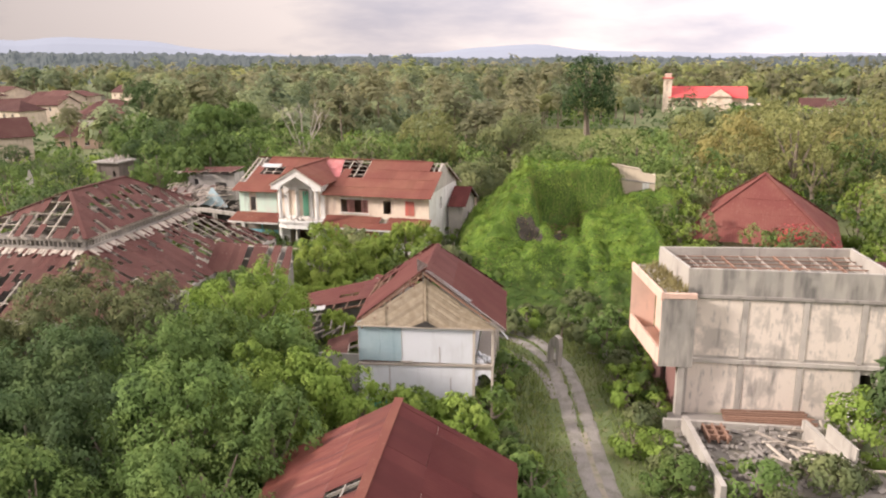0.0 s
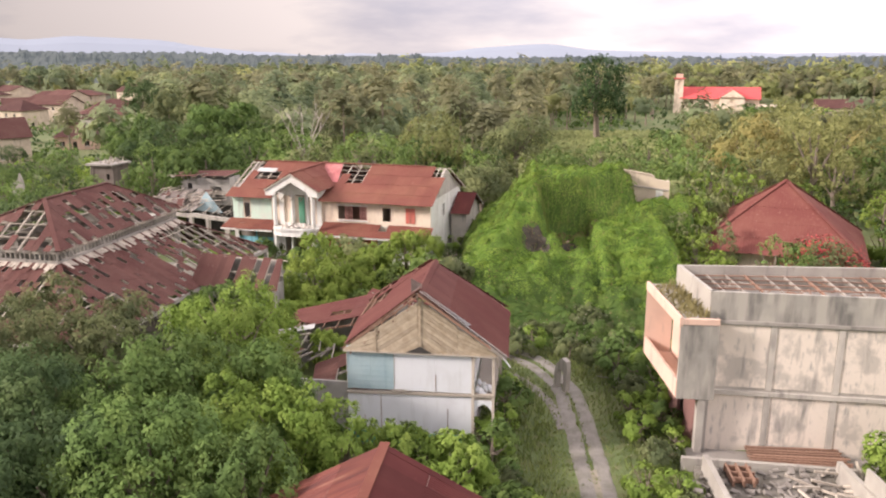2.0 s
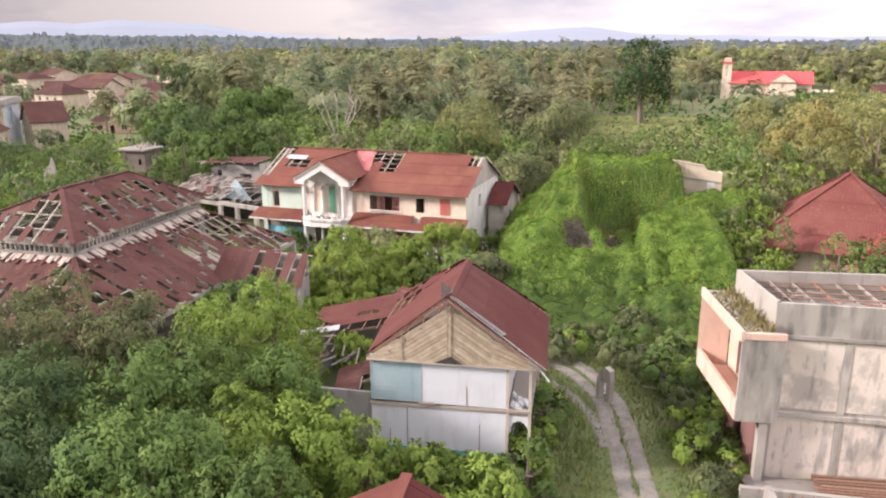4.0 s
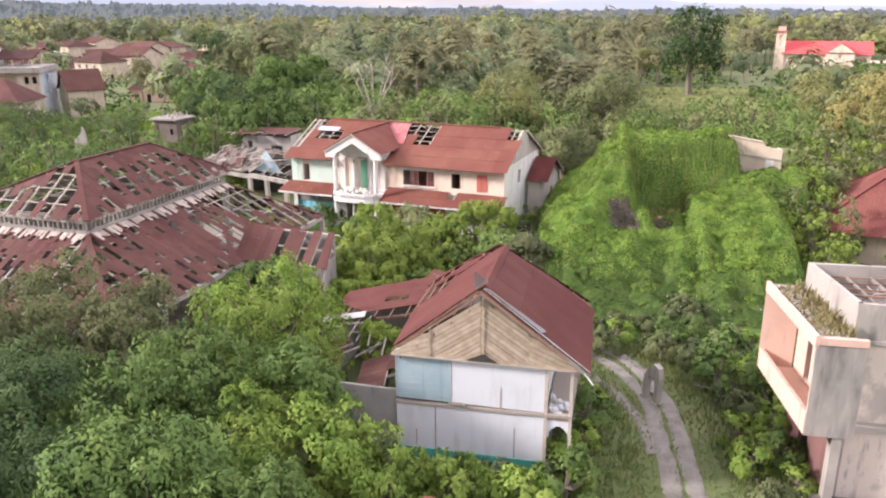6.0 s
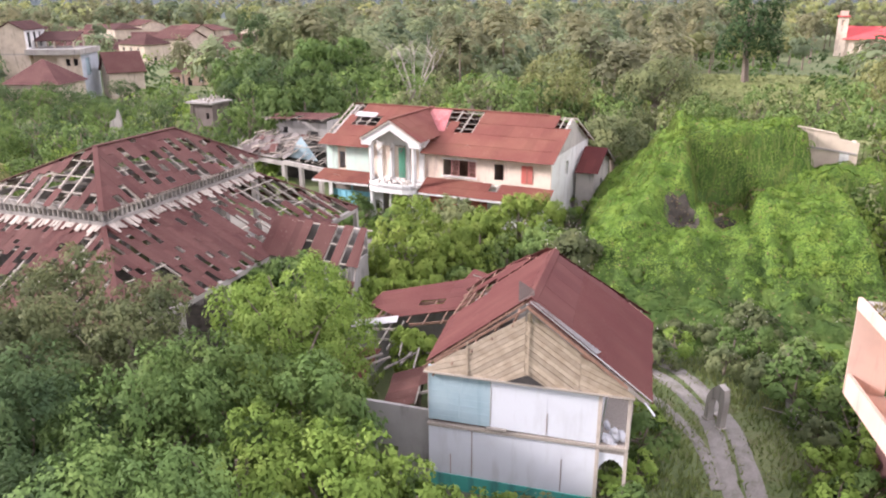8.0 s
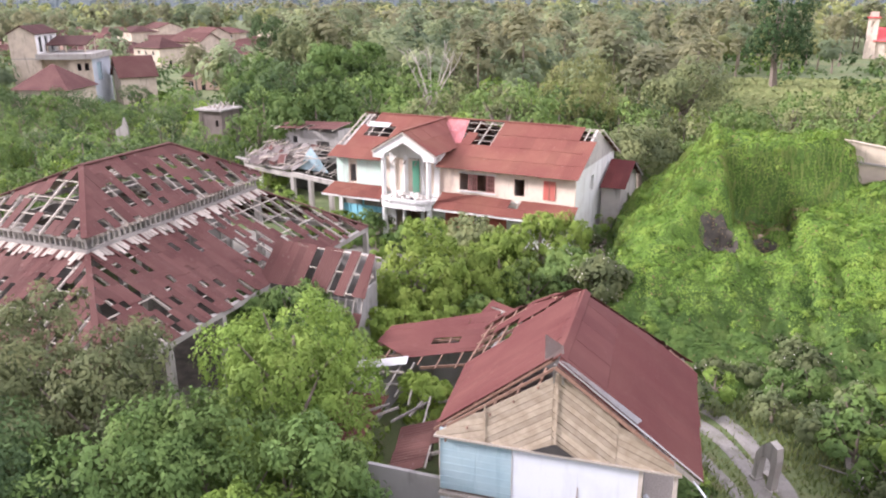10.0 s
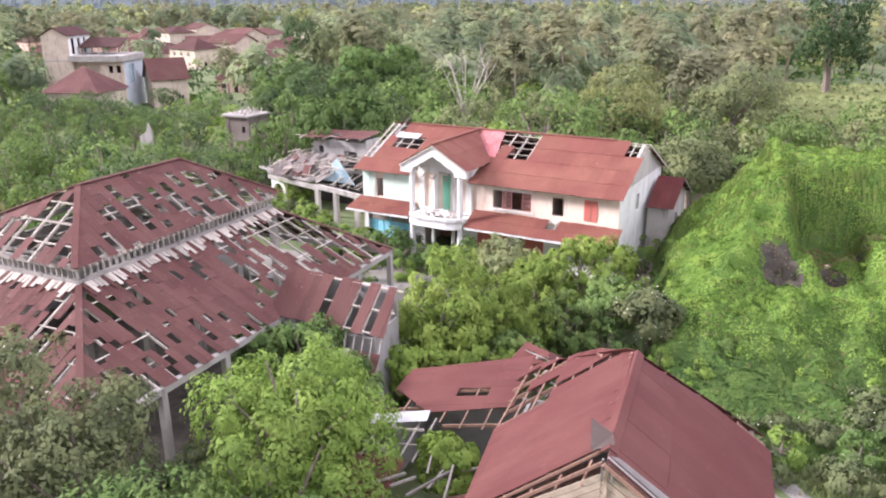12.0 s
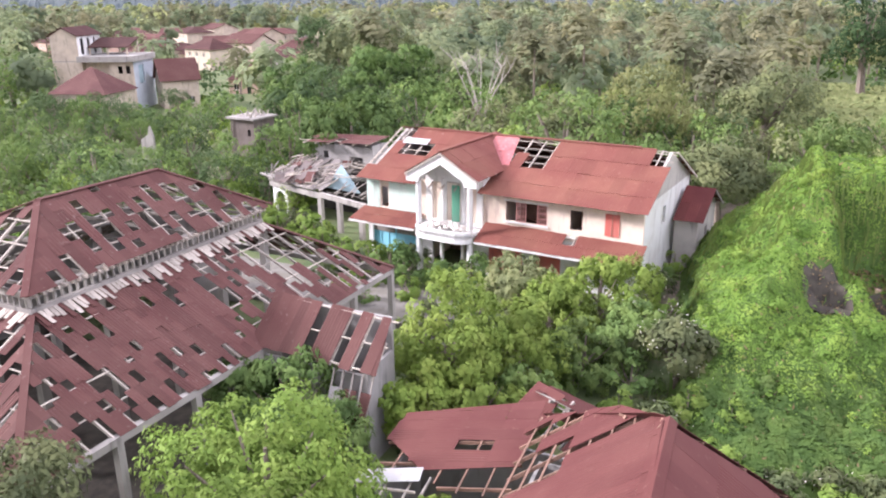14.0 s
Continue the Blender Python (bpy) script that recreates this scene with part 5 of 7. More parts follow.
slope(port, o, u, v, [(0, 0), (lu, 0), (lu - 0.6, hv), (1.0, hv)], 0.55, 0.9, M["roof_ash"], None, 3, 0.9, 0.8, M["timber_pale"], False, 0.09, lambda a, b: rng.random() < 0.68)
part("arch_wall", prism([(0, -0.8), (0.35, -0.8), (0.35, 1.9)] + [(1.05 - 0.7 * math.cos(math.pi * i / 10), 1.9 + 0.7 * math.sin(math.pi * i / 10)) for i in range(1, 10)] + [(1.75, 1.9), (1.75, -0.8), (2.1, -0.8), (2.1, 3.0), (0, 3.0)], 0.25, m=pose(-36.4, 4.3, 0, 0, 0, -10)), M["white_wall"], port)
for i in range(120):
    x, y = -37.0 + rng.random() * 8.0, 3.2 + rng.random() * 4.6
    z = 3.75 + (y - 3.2) * 0.24 + rng.random() * 0.4
    q = rng.uniform(-0.6, 0.6) + (0 if i % 3 else 1.5)
    part("fallen_timber", bar((x, y, z), (x + math.sin(q) * rng.uniform(0.8, 2.6), y + math.cos(q) * rng.uniform(0.8, 2.2), z + rng.uniform(-0.2, 0.75)), 0.06, 0.07), M["timber_pale" if i % 3 == 0 else "timber_grey"], port)
for i in range(26):
    x, y = -36.4 + rng.random() * 7.0, 3.4 + rng.random() * 4.4
    part("slipped_sheet", box(-0.4, 0.4, -0.75, 0.75, 0, 0.02, m=pose(x, y, 3.75 + (y - 3.2) * 0.24 + rng.random() * 0.3, rng.uniform(10, 34), rng.uniform(-16, 16), rng.uniform(-40, 40))), M["roof_ash" if i % 4 else "roof_hall"], port)
for i in range(16):
    x = -29.0 + i * 0.33
    part("hanging_lath", bar((x, 2.6 + rng.random(), 3.3 + rng.random() * 0.3), (x + rng.uniform(-0.8, 0.8), 4.6 + rng.random() * 2, 2.6 + rng.random() * 1.6), 0.05, 0.06), M["timber_grey"], port)
room = thing("box_room", MM.copy(), "grey roof-top room with a tilted rusty flat roof", "outbuilding")
part("wall", wall(6.6, 3.4, 6.55, [(1.0, 1.6, 5.2, 5.9), (4.0, 5.6, 3.7, 5.6)], 0.18), M["grey_wall"], room, m=pose(-34.3, 8.2, 0))
part("wall", box(-27.7, -27.52, 8.2, 10.6, 3.4, 6.8), M["grey_wall"], room)
part("wall", box(-34.3, -34.12, 8.4, 10.6, 3.4, 6.55), M["grey_wall"], room)
part("wall", box(-34.1, -27.7, 10.45, 10.6, -0.8, 6.7), M["grey_wall"], room)
# Block below the room, near-black in place of the shade under it.
part("support", box(-34.1, -27.75, 8.4, 10.4, -0.8, 3.4), M["dark"], room)
part("blue_gable", prism([(0, 3.4), (3.7, 3.2), (1.5, 5.6)], 0.1, m=pose(-30.5, 4.2, 0, -12, 0, 4)), M["panel_blue"], room, "pale blue gable panel")
o, u, v, hv, lu = frame_of((-36.2, 7.0, 6.75), (-27.4, 7.4, 7.05), (-36.2, 10.6, 6.95))
slope(room, o, u, v, [(0, 0), (lu, 0), (lu, hv), (1.5, hv)], 0.9, 1.8, M["roof_hall"], lambda a, b: a < 1.8 and b < 2.4 or (4.4 < a < 5.2 and b < 1.8), 5, 0.9, 1.4, M["timber_pale"])


# ---- the concrete building by the track ----
block = thing("concrete_building", pose(0, 0, 0), "unfinished stained concrete building with pink balcony side", "building")
PA, PB, PCC, PD = Vector((12.75, 39.4)), Vector((23.6, 38.3)), Vector((24.0, 44.4)), Vector((12.25, 44.6))
Z0, Z1, Z2, Z3 = 0.8, 5.05, 9.0, 10.5


def along(p, q):
    d = q - p
    return pose(p.x, p.y, 0, 0, 0, math.degrees(math.atan2(d.y, d.x))), d.length


fm, fl = along(PA, PB)
part("front_wall", wall(fl, Z0, Z1, [(9.6, fl - 0.2, Z0, 4.6)], 0.2), M["concrete"], block, m=fm @ pose(0, 0.06, 0))
part("front_wall", wall(fl, Z1, Z2, [], 0.2), M["concrete"], block, m=fm @ pose(0, 0.06, 0))
for x0, x1 in ((0.3, 3.06), (3.4, 6.3), (6.65, 9.35), (9.7, fl - 0.05)):
    part("wall_panel", box(x0, x1, 0.035, 0.055, Z1 + 0.3, Z2 - 0.26), M["limewash"], block, "limewashed wall panel", m=fm)
    if x0 < 9:
        part("wall_panel", box(x0, x1, 0.035, 0.055, Z0 + 0.1, Z1 - 0.16), M["limewash"], block, "limewashed wall panel", m=fm)
part("parapet", box(0, fl, 0, 0.2, Z2, Z3), M["streaked"], block, "tall weathered concrete parapet", m=fm)
part("ledge", box(-0.05, fl, -0.1, 0.1, Z2 - 0.16, Z2 - 0.001), M["concrete_dark"], block, m=fm)
part("ledge", box(-0.05, fl, -0.1, 0.1, Z1 - 0.1, Z1 + 0.12), M["pilaster"], block, m=fm)
for i, x in enumerate((0.0, 3.1, 6.35, 9.4)):
    part("pilaster", box(x - 0.02, x + 0.28, -0.01, 0.1, Z1 + 0.18, Z2 - 0.16), M["pilaster"], block, m=fm)
    part("pilaster", box(x - 0.02, x + 0.28, -0.01, 0.1, Z0, Z1 - 0.1), M["pilaster"], block, m=fm)
lm, ll = along(PD, PA)
part("side_wall", wall(ll - 0.05, Z0, Z1, [(1.6, 2.6, Z0, 3.9)], 0.2), M["maroon_wall"], block, "maroon painted lower side wall", m=lm)
part("side_wall", wall(ll - 0.05, Z1, Z2, [(1.2, 1.75, Z1 + 0.2, Z1 + 2.9), (3.6, 4.5, Z1 + 1.3, Z1 + 2.9)], 0.2), M["pink"], block, "pink plastered side wall", m=lm)
part("window_frame", box(3.6, 4.5, 0.05, 0.1, Z1 + 2.0, Z1 + 2.08), M["timber_brown"], block, m=lm)
part("window_frame", box(4.02, 4.08, 0.05, 0.1, Z1 + 1.3, Z1 + 2.9), M["timber_brown"], block, m=lm)
part("parapet", box(0, ll - 0.05, 0, 0.2, Z2, Z3), M["concrete"], block, m=lm)
bm_, bl = along(PCC, PD)
part("back_wall", box(0.2, bl - 0.2, 0, 0.2, Z0, Z3), M["concrete"], block, m=bm_)
rm, rl = along(PB, PCC)
part("side_wall", box(0.2, rl, 0, 0.2, Z0, Z3), M["concrete"], block, m=rm)
part("upper_floor", slab([(13.1, 39.75), (23.3, 38.75), (23.7, 44.1), (12.65, 44.3)], Z1 - 0.25, Z1), M["concrete_dark"], block)
# open timber grid in place of the roof
for i in range(11):
    f = (i + 0.5) / 11
    a, b = PA.lerp(PB, f), PD.lerp(PCC, f)
    part("rafter", bar((a.x, a.y + 0.2, Z2 + 0.75), (b.x, b.y - 0.2, Z2 + 0.95), 0.09, 0.12), M["timber_grey" if i % 3 else "timber_brown"], block)
for i in range(7):
    f = (i + 0.5) / 7
    a, b = PA.lerp(PD, f), PB.lerp(PCC, f)
    part("batten", bar((a.x + 0.25, a.y, Z2 + 0.86 + 0.02 * i), (b.x - 0.25, b.y, Z2 + 0.86 + 0.02 * i), 0.07, 0.06), M["timber_brown"], block)
for i in range(34):
    f, g = rng.random(), rng.random()
    a = PA.lerp(PB, 0.06 + 0.84 * f).lerp(PD.lerp(PCC, 0.06 + 0.84 * f), 0.08 + 0.7 * g)
    q = rng.uniform(0, 3.1)
    part("loose_timber", bar((a.x, a.y, Z2 + 0.72 + rng.random() * 0.2), (a.x + math.cos(q) * rng.uniform(0.5, 1.2), min(a.y + math.sin(q) * 1.0, 44.0), Z2 + 0.75 + rng.random() * 0.22), 0.06, 0.05), M["timber_grey" if i % 2 else "timber_brown"], block)
part("roof_deck", slab([(13.0, 39.7), (23.3, 38.7), (23.7, 44.1), (12.6, 44.3)], Z2 + 0.1, Z2 + 0.2), M["concrete_dark"], block)
# balcony of the pink side: floor, front, roof slab, grey end wall
oA, oD = Vector((11.15, 38.75)), Vector((10.75, 45.2))
part("balcony_roof", slab([(PA.x, PA.y - 0.7), (PD.x, PD.y + 0.4), (oD.x, oD.y), (oA.x, oA.y)], Z2 - 0.1, Z2 + 0.18), M["concrete"], block, "grassy concrete balcony roof")
part("balcony_floor", slab([(PA.x, PA.y - 0.6), (PD.x, PD.y + 0.3), (oD.x, oD.y - 0.1), (oA.x + 0.15, oA.y + 0.1)], Z1 - 0.12, Z1 + 0.06), M["pink"], block)
om, ol = along(oD, oA)
part("balcony_parapet", box(0, ol, 0, 0.16, Z1 - 0.14, Z1 + 0.85), M["pink"], block, "pink balcony parapet", m=om)
part("roof_fascia", box(-0.02, ol + 0.02, -0.03, 0.13, Z2 - 0.2, Z2 + 0.3), M["pink"], block, m=om)
em, el = along(oA, Vector((PA.x + 0.35, PA.y - 0.72)))
part("end_wall", box(0.05, el, 0, 0.16, Z1 - 0.2, Z2 - 0.1), M["streaked"], block, "streaked grey end wall", m=em)
part("end_cap", box(0, el, -0.03, 0.19, Z2 - 0.08, Z2 + 0.22), M["pink"], block, m=em)
nm, nl = along(Vector((PD.x, PD.y + 0.3)), oD)
part("end_wall", box(0.0, nl, 0, 0.16, Z1 - 0.1, Z2 - 0.1), M["pink"], block, m=nm)
part("fin", box(-0.35, 0.02, -0.66, 0.0, Z0, Z1 - 0.14), M["concrete"], block, m=fm)
part("step_slab", slab([(11.7, 38.1), (24.4, 36.9), (24.6, 38.2), (11.9, 39.3)], Z0 - 0.9, Z0 + 0.98), M["rubble"], block, "broken concrete apron")


# ---- ruined foundations in front of the concrete building ----
ruin = thing("ruined_foundation", pose(12.0, 36.4, 1.72), "roofless ruin with low broken walls and debris", "ruin")
part("floor", slab([(0, 0.9), (8.6, 0.3), (9.2, -6.2), (0.4, -6.0)], -0.6, 0.12), M["ruin_floor"], ruin)
for a, b, h, w in (((0.35, 0.4), (0.4, -6.6), 0.95, 0.28), ((-0.6, 1.2), (8.2, 0.55), 0.35, 0.25), ((6.6, -0.2), (7.2, -5.0), 1.1, 0.25), ((6.9, -2.2), (7.3, -4.6), 1.9, 0.12)):
    part("broken_wall", bar((*a, h / 2 - 0.1), (*b, h / 2 - 0.25), w, h + 0.4), M["concrete"], ruin)
for i in range(3):
    part("crate_cell", bar((1.3 + i * 0.5, 0.2, 0.55), (1.25 + i * 0.5, -1.4, 0.5), 0.1, 0.35), M["timber_brown"], ruin)
    part("crate_cell", bar((1.2, 0.1 - i * 0.55, 0.5), (2.5, 0.0 - i * 0.55, 0.5), 0.09, 0.3), M["timber_brown"], ruin)
for i in range(34):
    x, y = 4.6 + rng.random() * 3.8, -0.3 - rng.random() * 4.6
    q = rng.uniform(0, 6.3)
    part("fallen_timber", bar((x, y, 0.25 + rng.random() * 0.4), (x + math.cos(q) * 1.5, y + math.sin(q) * 1.1, 0.3 + rng.random() * 0.7), 0.1, 0.1), M["timber_pale"], ruin)
bm = bmesh.new()
for i in range(420):
    s = rng.uniform(0.04, 0.2)
    box(-s, s, -s * 0.7, s * 0.7, -s * 0.35, s * 0.35, bm, pose(-0.8 + rng.random() * 9.2, 0.5 - rng.random() * 6.3, 0.15 + rng.random() * 0.15, rng.uniform(-25, 25), rng.uniform(-25, 25), rng.uniform(0, 180)))
solo("building_debris", bm, M["rubble"], pose(12.0, 36.4, 1.72), "broken plaster and concrete debris on the ruin floor", "rubble", kind="stuff")
pile = thing("stacked_boards", pose(17.2, 37.7, 1.86, 0, 0, -4), "stack of rusty brown boards lying at the wall", "boards")
for i in range(14):
    part("board", bar((-2.4 + rng.random() * 0.3, -0.35 + i * 0.11, 0.05 + 0.07 * (i % 5)), (2.3 + rng.random() * 0.4, -0.4 + i * 0.12, 0.1 + 0.07 * (i % 5)), 0.16, 0.04), M["timber_brown"], pile)


# ---- the arch standing on the track ----
arch = thing("gate_arch", pose(6.3, 48.7, 0.72, 0, 4, -56) @ Matrix.Diagonal((0.74, 0.7, 0.86, 1)), "lone weathered masonry gate arch standing beside the track", "arch")
ap = [(-0.8, -0.4), (-0.42, -0.4), (-0.42, 1.35)] + [(-0.42 * math.cos(math.pi * i / 8), 1.35 + 0.4 * math.sin(math.pi * i / 8)) for i in range(1, 8)] + [(0.42, 1.35), (0.42, -0.4), (0.8, -0.4), (0.82, 1.9), (0.66, 2.6), (0.05, 2.72), (-0.5, 2.2), (-0.82, 1.6)]
part("arch_ring", prism(ap[::-1], 0.5, m=pose(0, -0.25, 0)), M["concrete"], arch)
part("plinth", box(-0.92, -0.38, -0.33, 0.33, -0.4, 0.16), M["concrete"], arch)
part("plinth", box(0.38, 0.92, -0.33, 0.33, -0.4, 0.16), M["concrete"], arch)
part("fallen_block", box(-0.25, 0.25, -0.2, 0.2, -0.12, 0.2, m=pose(-0.5, 0.75, 0.05, 8, 12, 20)), M["concrete"], arch)


poles = thing("fallen_poles", pose(11.6, 49.3, gz(11.6, 49.3)), "heap of grey fallen poles and branches by the track", "poles")
for i in range(20):
    q, z = rng.uniform(-0.6, 0.9) + (0 if i % 3 else 1.7), rng.uniform(0.05, 0.7)
    a = Vector((rng.uniform(-1.6, 1.2), rng.uniform(-1.2, 1.2), z))
    part("pole", tube([a, a + Vector((math.cos(q) * rng.uniform(1.2, 2.6), math.sin(q) * rng.uniform(0.8, 1.8), rng.uniform(-0.2, 1.1)))], [0.05, 0.03], 5), M["timber_grey"], poles)
board = solo("fallen_board", box(-0.35, 0.35, -1.3, 1.3, 0, 0.05), M["timber_grey"], pose(10.2, 49.9, gz(10.2, 49.9) + 0.35, 12, 6, -6), "pale grey board lying in the weeds", "board")

# ---- the near roof ----
NM = pose(-2.65, 28.5, 0.3, 0, 0, -4)
near_house = thing("red_roofed_house", NM, "low house with a streaked rusty red zinc roof among trees", "house")
for s in (-1, 1):
    e = s * 5.3
    a, b, top = ((e, -10, 4.0), (e, 0.3, 4.0), (0, -10, 6.85)) if s > 0 else ((e, 0.3, 4.0), (e, -10, 4.0), (0, 0.3, 6.85))
    o, u, v, hv, lu = frame_of(a, b, top)
    # The slope turned from the sun takes darker zinc, its shade painted in.
    slope(near_house, o, u, v, [(0, 0), (lu, 0), (lu, hv), (0, hv)], 0.9, 2.02, M["roof_dark_shade"] if s > 0 else M["roof_streak"], (lambda a, b: 6.2 < a < 6.9 and b > 4.2) if s < 0 else None, 6, 1.0, 1.6)
part("ridge_cap", bar((0, -10, 6.98), (0, 0.3, 6.98), 0.4, 0.06), M["roof_orange"], near_house)
part("gable", prism([(-4.7, 3.9), (4.7, 3.9), (0, 6.7)][::-1], 0.1, m=pose(0, -0.2, 0)), M["board_tan"], near_house)
for x0, x1, y0, y1 in ((-4.6, 4.6, -0.2, -0.05), (-4.6, -4.45, -9.8, -0.2), (4.45, 4.6, -9.8, -0.2), (-4.45, 4.45, -9.8, -9.65)):
    part("wall", box(x0, x1, y0, y1, -0.8, 3.95), M["white_wall"], near_house)


# ---- house with the big hipped roof ----
hip = thing("hipped_house", pose(31.0, 79.0, 1.75, 0, 0, -22), "house under a large steep faded red hipped roof", "house")
part("wall", box(-6.4, 6.4, -6.4, 6.4, -1, 2.9), M["cream_wall"], hip)
HS = 7.6
for i in range(4):
    r = pose(0, 0, 0, 0, 0, 90 * i)
    o, u, v, hv, lu = frame_of(r @ Vector((-HS, -HS, 2.3)), r @ Vector((HS, -HS, 2.3)), r @ Vector((0, 0, 8.3)))
    slope(hip, o, u, v, [(0, 0), (2 * HS, 0), (HS + 0.2, hv), (HS - 0.2, hv)], 1.0, 2.0, M["roof_hip"], None, 4, 0, 0, joined=True)
for i in range(4):
    r = pose(0, 0, 0, 0, 0, 90 * i)
    part("hip_cap", bar(r @ Vector((-HS, -HS, 2.4)), r @ Vector((0, 0, 8.42)), 0.4, 0.06), M["roof_hip"], hip)
low_house = thing("low_red_house", pose(30.5, 56.0, 1.5, 0, 0, -10), "low house with dull red roof behind the concrete building", "house")
part("wall", box(-4, 9, -2.5, 2.5, -0.8, 3.4), M["cream_wall"], low_house)
for s in (-1, 1):
    a, b, top = ((-4.6, -3.3, 3.2), (9.6, -3.3, 3.2), (-4.6, 0, 5.1)) if s < 0 else ((9.6, 3.3, 3.2), (-4.6, 3.3, 3.2), (9.6, 0, 5.1))
    o, u, v, hv, lu = frame_of(a, b, top)
    slope(low_house, o, u, v, [(0, 0), (lu, 0), (lu, hv), (0, hv)], 1.0, 1.92, M["roof_far"], None, 4, 0, 0, joined=True)

# pale ruined wall behind the vine mound
ww = thing("pale_ruin", pose(15.1, 79.6, 2.2, 0, 0, -12), "pale windowless ruined building above the vines", "ruin")
part("front_wall", prism([(0, -1), (4.5, -1), (4.5, 7.7), (3.1, 7.95), (2.9, 8.3), (0, 8.75)], 0.3), M["buff_wall"], ww)
part("side_wall", box(0, 0.3, 0.3, 4, -1, 8.3), M["buff_wall"], ww)
part("side_wall", box(4.2, 4.5, 0.3, 4, -1, 7.3), M["buff_wall"], ww)
part("coping", bar((-0.1, 0.1, 8.8), (2.8, 0.1, 8.36), 0.4, 0.08), M["buff_wall"], ww)
part("patch", box(3.2, 3.9, -0.03, 0, 5.8, 6.9), M["white_wall"], ww)
part("ledge", bar((0.1, -0.06, 7.3), (4.4, -0.06, 6.85), 0.12, 0.14), M["concrete_dark"], ww)


# ---- village and church ----
def cottage(m, w, d, h, rise, wall_mat, roof_mat, label, storeys=1, group="village houses", hipped=False):
    ob = thing("village_house", m, label, "house", group)
    doors = [(w * 0.42, w * 0.42 + 0.9, 0.0, 2.0)]
    wins = [(w * f, w * f + 1.0, s * 2.8 + 1.0, s * 2.8 + 2.1) for s in range(storeys) for f in ((0.12, 0.7) if s == 0 else (0.15, 0.42, 0.7))]
    part("front_wall", wall(w, -1.5, h, doors + wins, 0.2), wall_mat, ob, m=pose(-w / 2, -d / 2, 0))
    part("side_wall", wall(d - 0.4, -1.5, h, [(d * 0.3, d * 0.3 + 1.0, 1.0, 2.1)], 0.2), wall_mat, ob, m=pose(w / 2, -d / 2 + 0.2, 0, 0, 0, 90))
    part("side_wall", box(-w / 2, -w / 2 + 0.2, -d / 2 + 0.2, d / 2 - 0.2, -1.5, h), wall_mat, ob)
    part("back_wall", box(-w / 2, w / 2, d / 2 - 0.2, d / 2, -1.5, h), wall_mat, ob)
    # Near-black filler behind the openings stands for the shade indoors.
    part("inside", box(-w / 2 + 0.6, w / 2 - 0.6, -d / 2 + 0.6, d / 2 - 0.6, -1.4, h - 0.3), M["dark"], ob)
    for x0, x1, z0, z1 in wins:
        win = part("window", box(x0 - w / 2 - 0.07, x1 - w / 2 + 0.07, -d / 2 - 0.06, -d / 2 - 0.003, z0 - 0.12, z0 - 0.02), M["white_wall"], ob)
        part("window_frame", box((x0 + x1) / 2 - w / 2 - 0.04, (x0 + x1) / 2 - w / 2 + 0.04, -d / 2 + 0.02, -d / 2 + 0.08, z0, z1), M["white_wall"], win)
    e = 0.5
    bm = bmesh.new()
    if hipped:
        r = min(w, d) / 2 + e
        base = [(-w / 2 - e, -d / 2 - e, h), (w / 2 + e, -d / 2 - e, h), (w / 2 + e, d / 2 + e, h), (-w / 2 - e, d / 2 + e, h)]
        lx = max(0.1, w / 2 + e - r)
        vs = [bm.verts.new(p) for p in base] + [bm.verts.new((-lx, 0, h + rise)), bm.verts.new((lx, 0, h + rise))]
        for f in ((0, 1, 5, 4), (1, 2, 5), (2, 3, 4, 5), (3, 0, 4), (3, 2, 1, 0)):
            bm.faces.new([vs[i] for i in f])
    else:
        for s in (-1, 1):
            pts2 = [(-w / 2 - e, s * (d / 2 + e), h - 0.15), (w / 2 + e, s * (d / 2 + e), h - 0.15), (w / 2 + e, 0, h + rise), (-w / 2 - e, 0, h + rise)]
            a = [bm.verts.new(p) for p in pts2]
            b = [bm.verts.new((p[0], p[1], p[2] + 0.12)) for p in pts2]
            bm.faces.new(a), bm.faces.new(b[::-1])
            for q in range(4):
                bm.faces.new((a[q - 1], b[q - 1], b[q], a[q]))
        for x in (-w / 2, w / 2 - 0.2):
            part("gable", prism([(-d / 2, h), (d / 2, h), (0, h + rise - 0.1)], 0.2, m=pose(x + 0.2, 0, 0, 0, 0, 90)), wall_mat, ob)
    bmesh.ops.recalc_face_normals(bm, faces=bm.faces)
    part("roof", bm, roof_mat, ob)
    return ob


vr = random.Random(5)
looks = ["roof_far", "roof_far", "roof_far", "roof_hall", "roof_far", "roof_hall"]
walls_ = ["cream_wall", "buff_wall", "pink", "buff_wall", "concrete"]
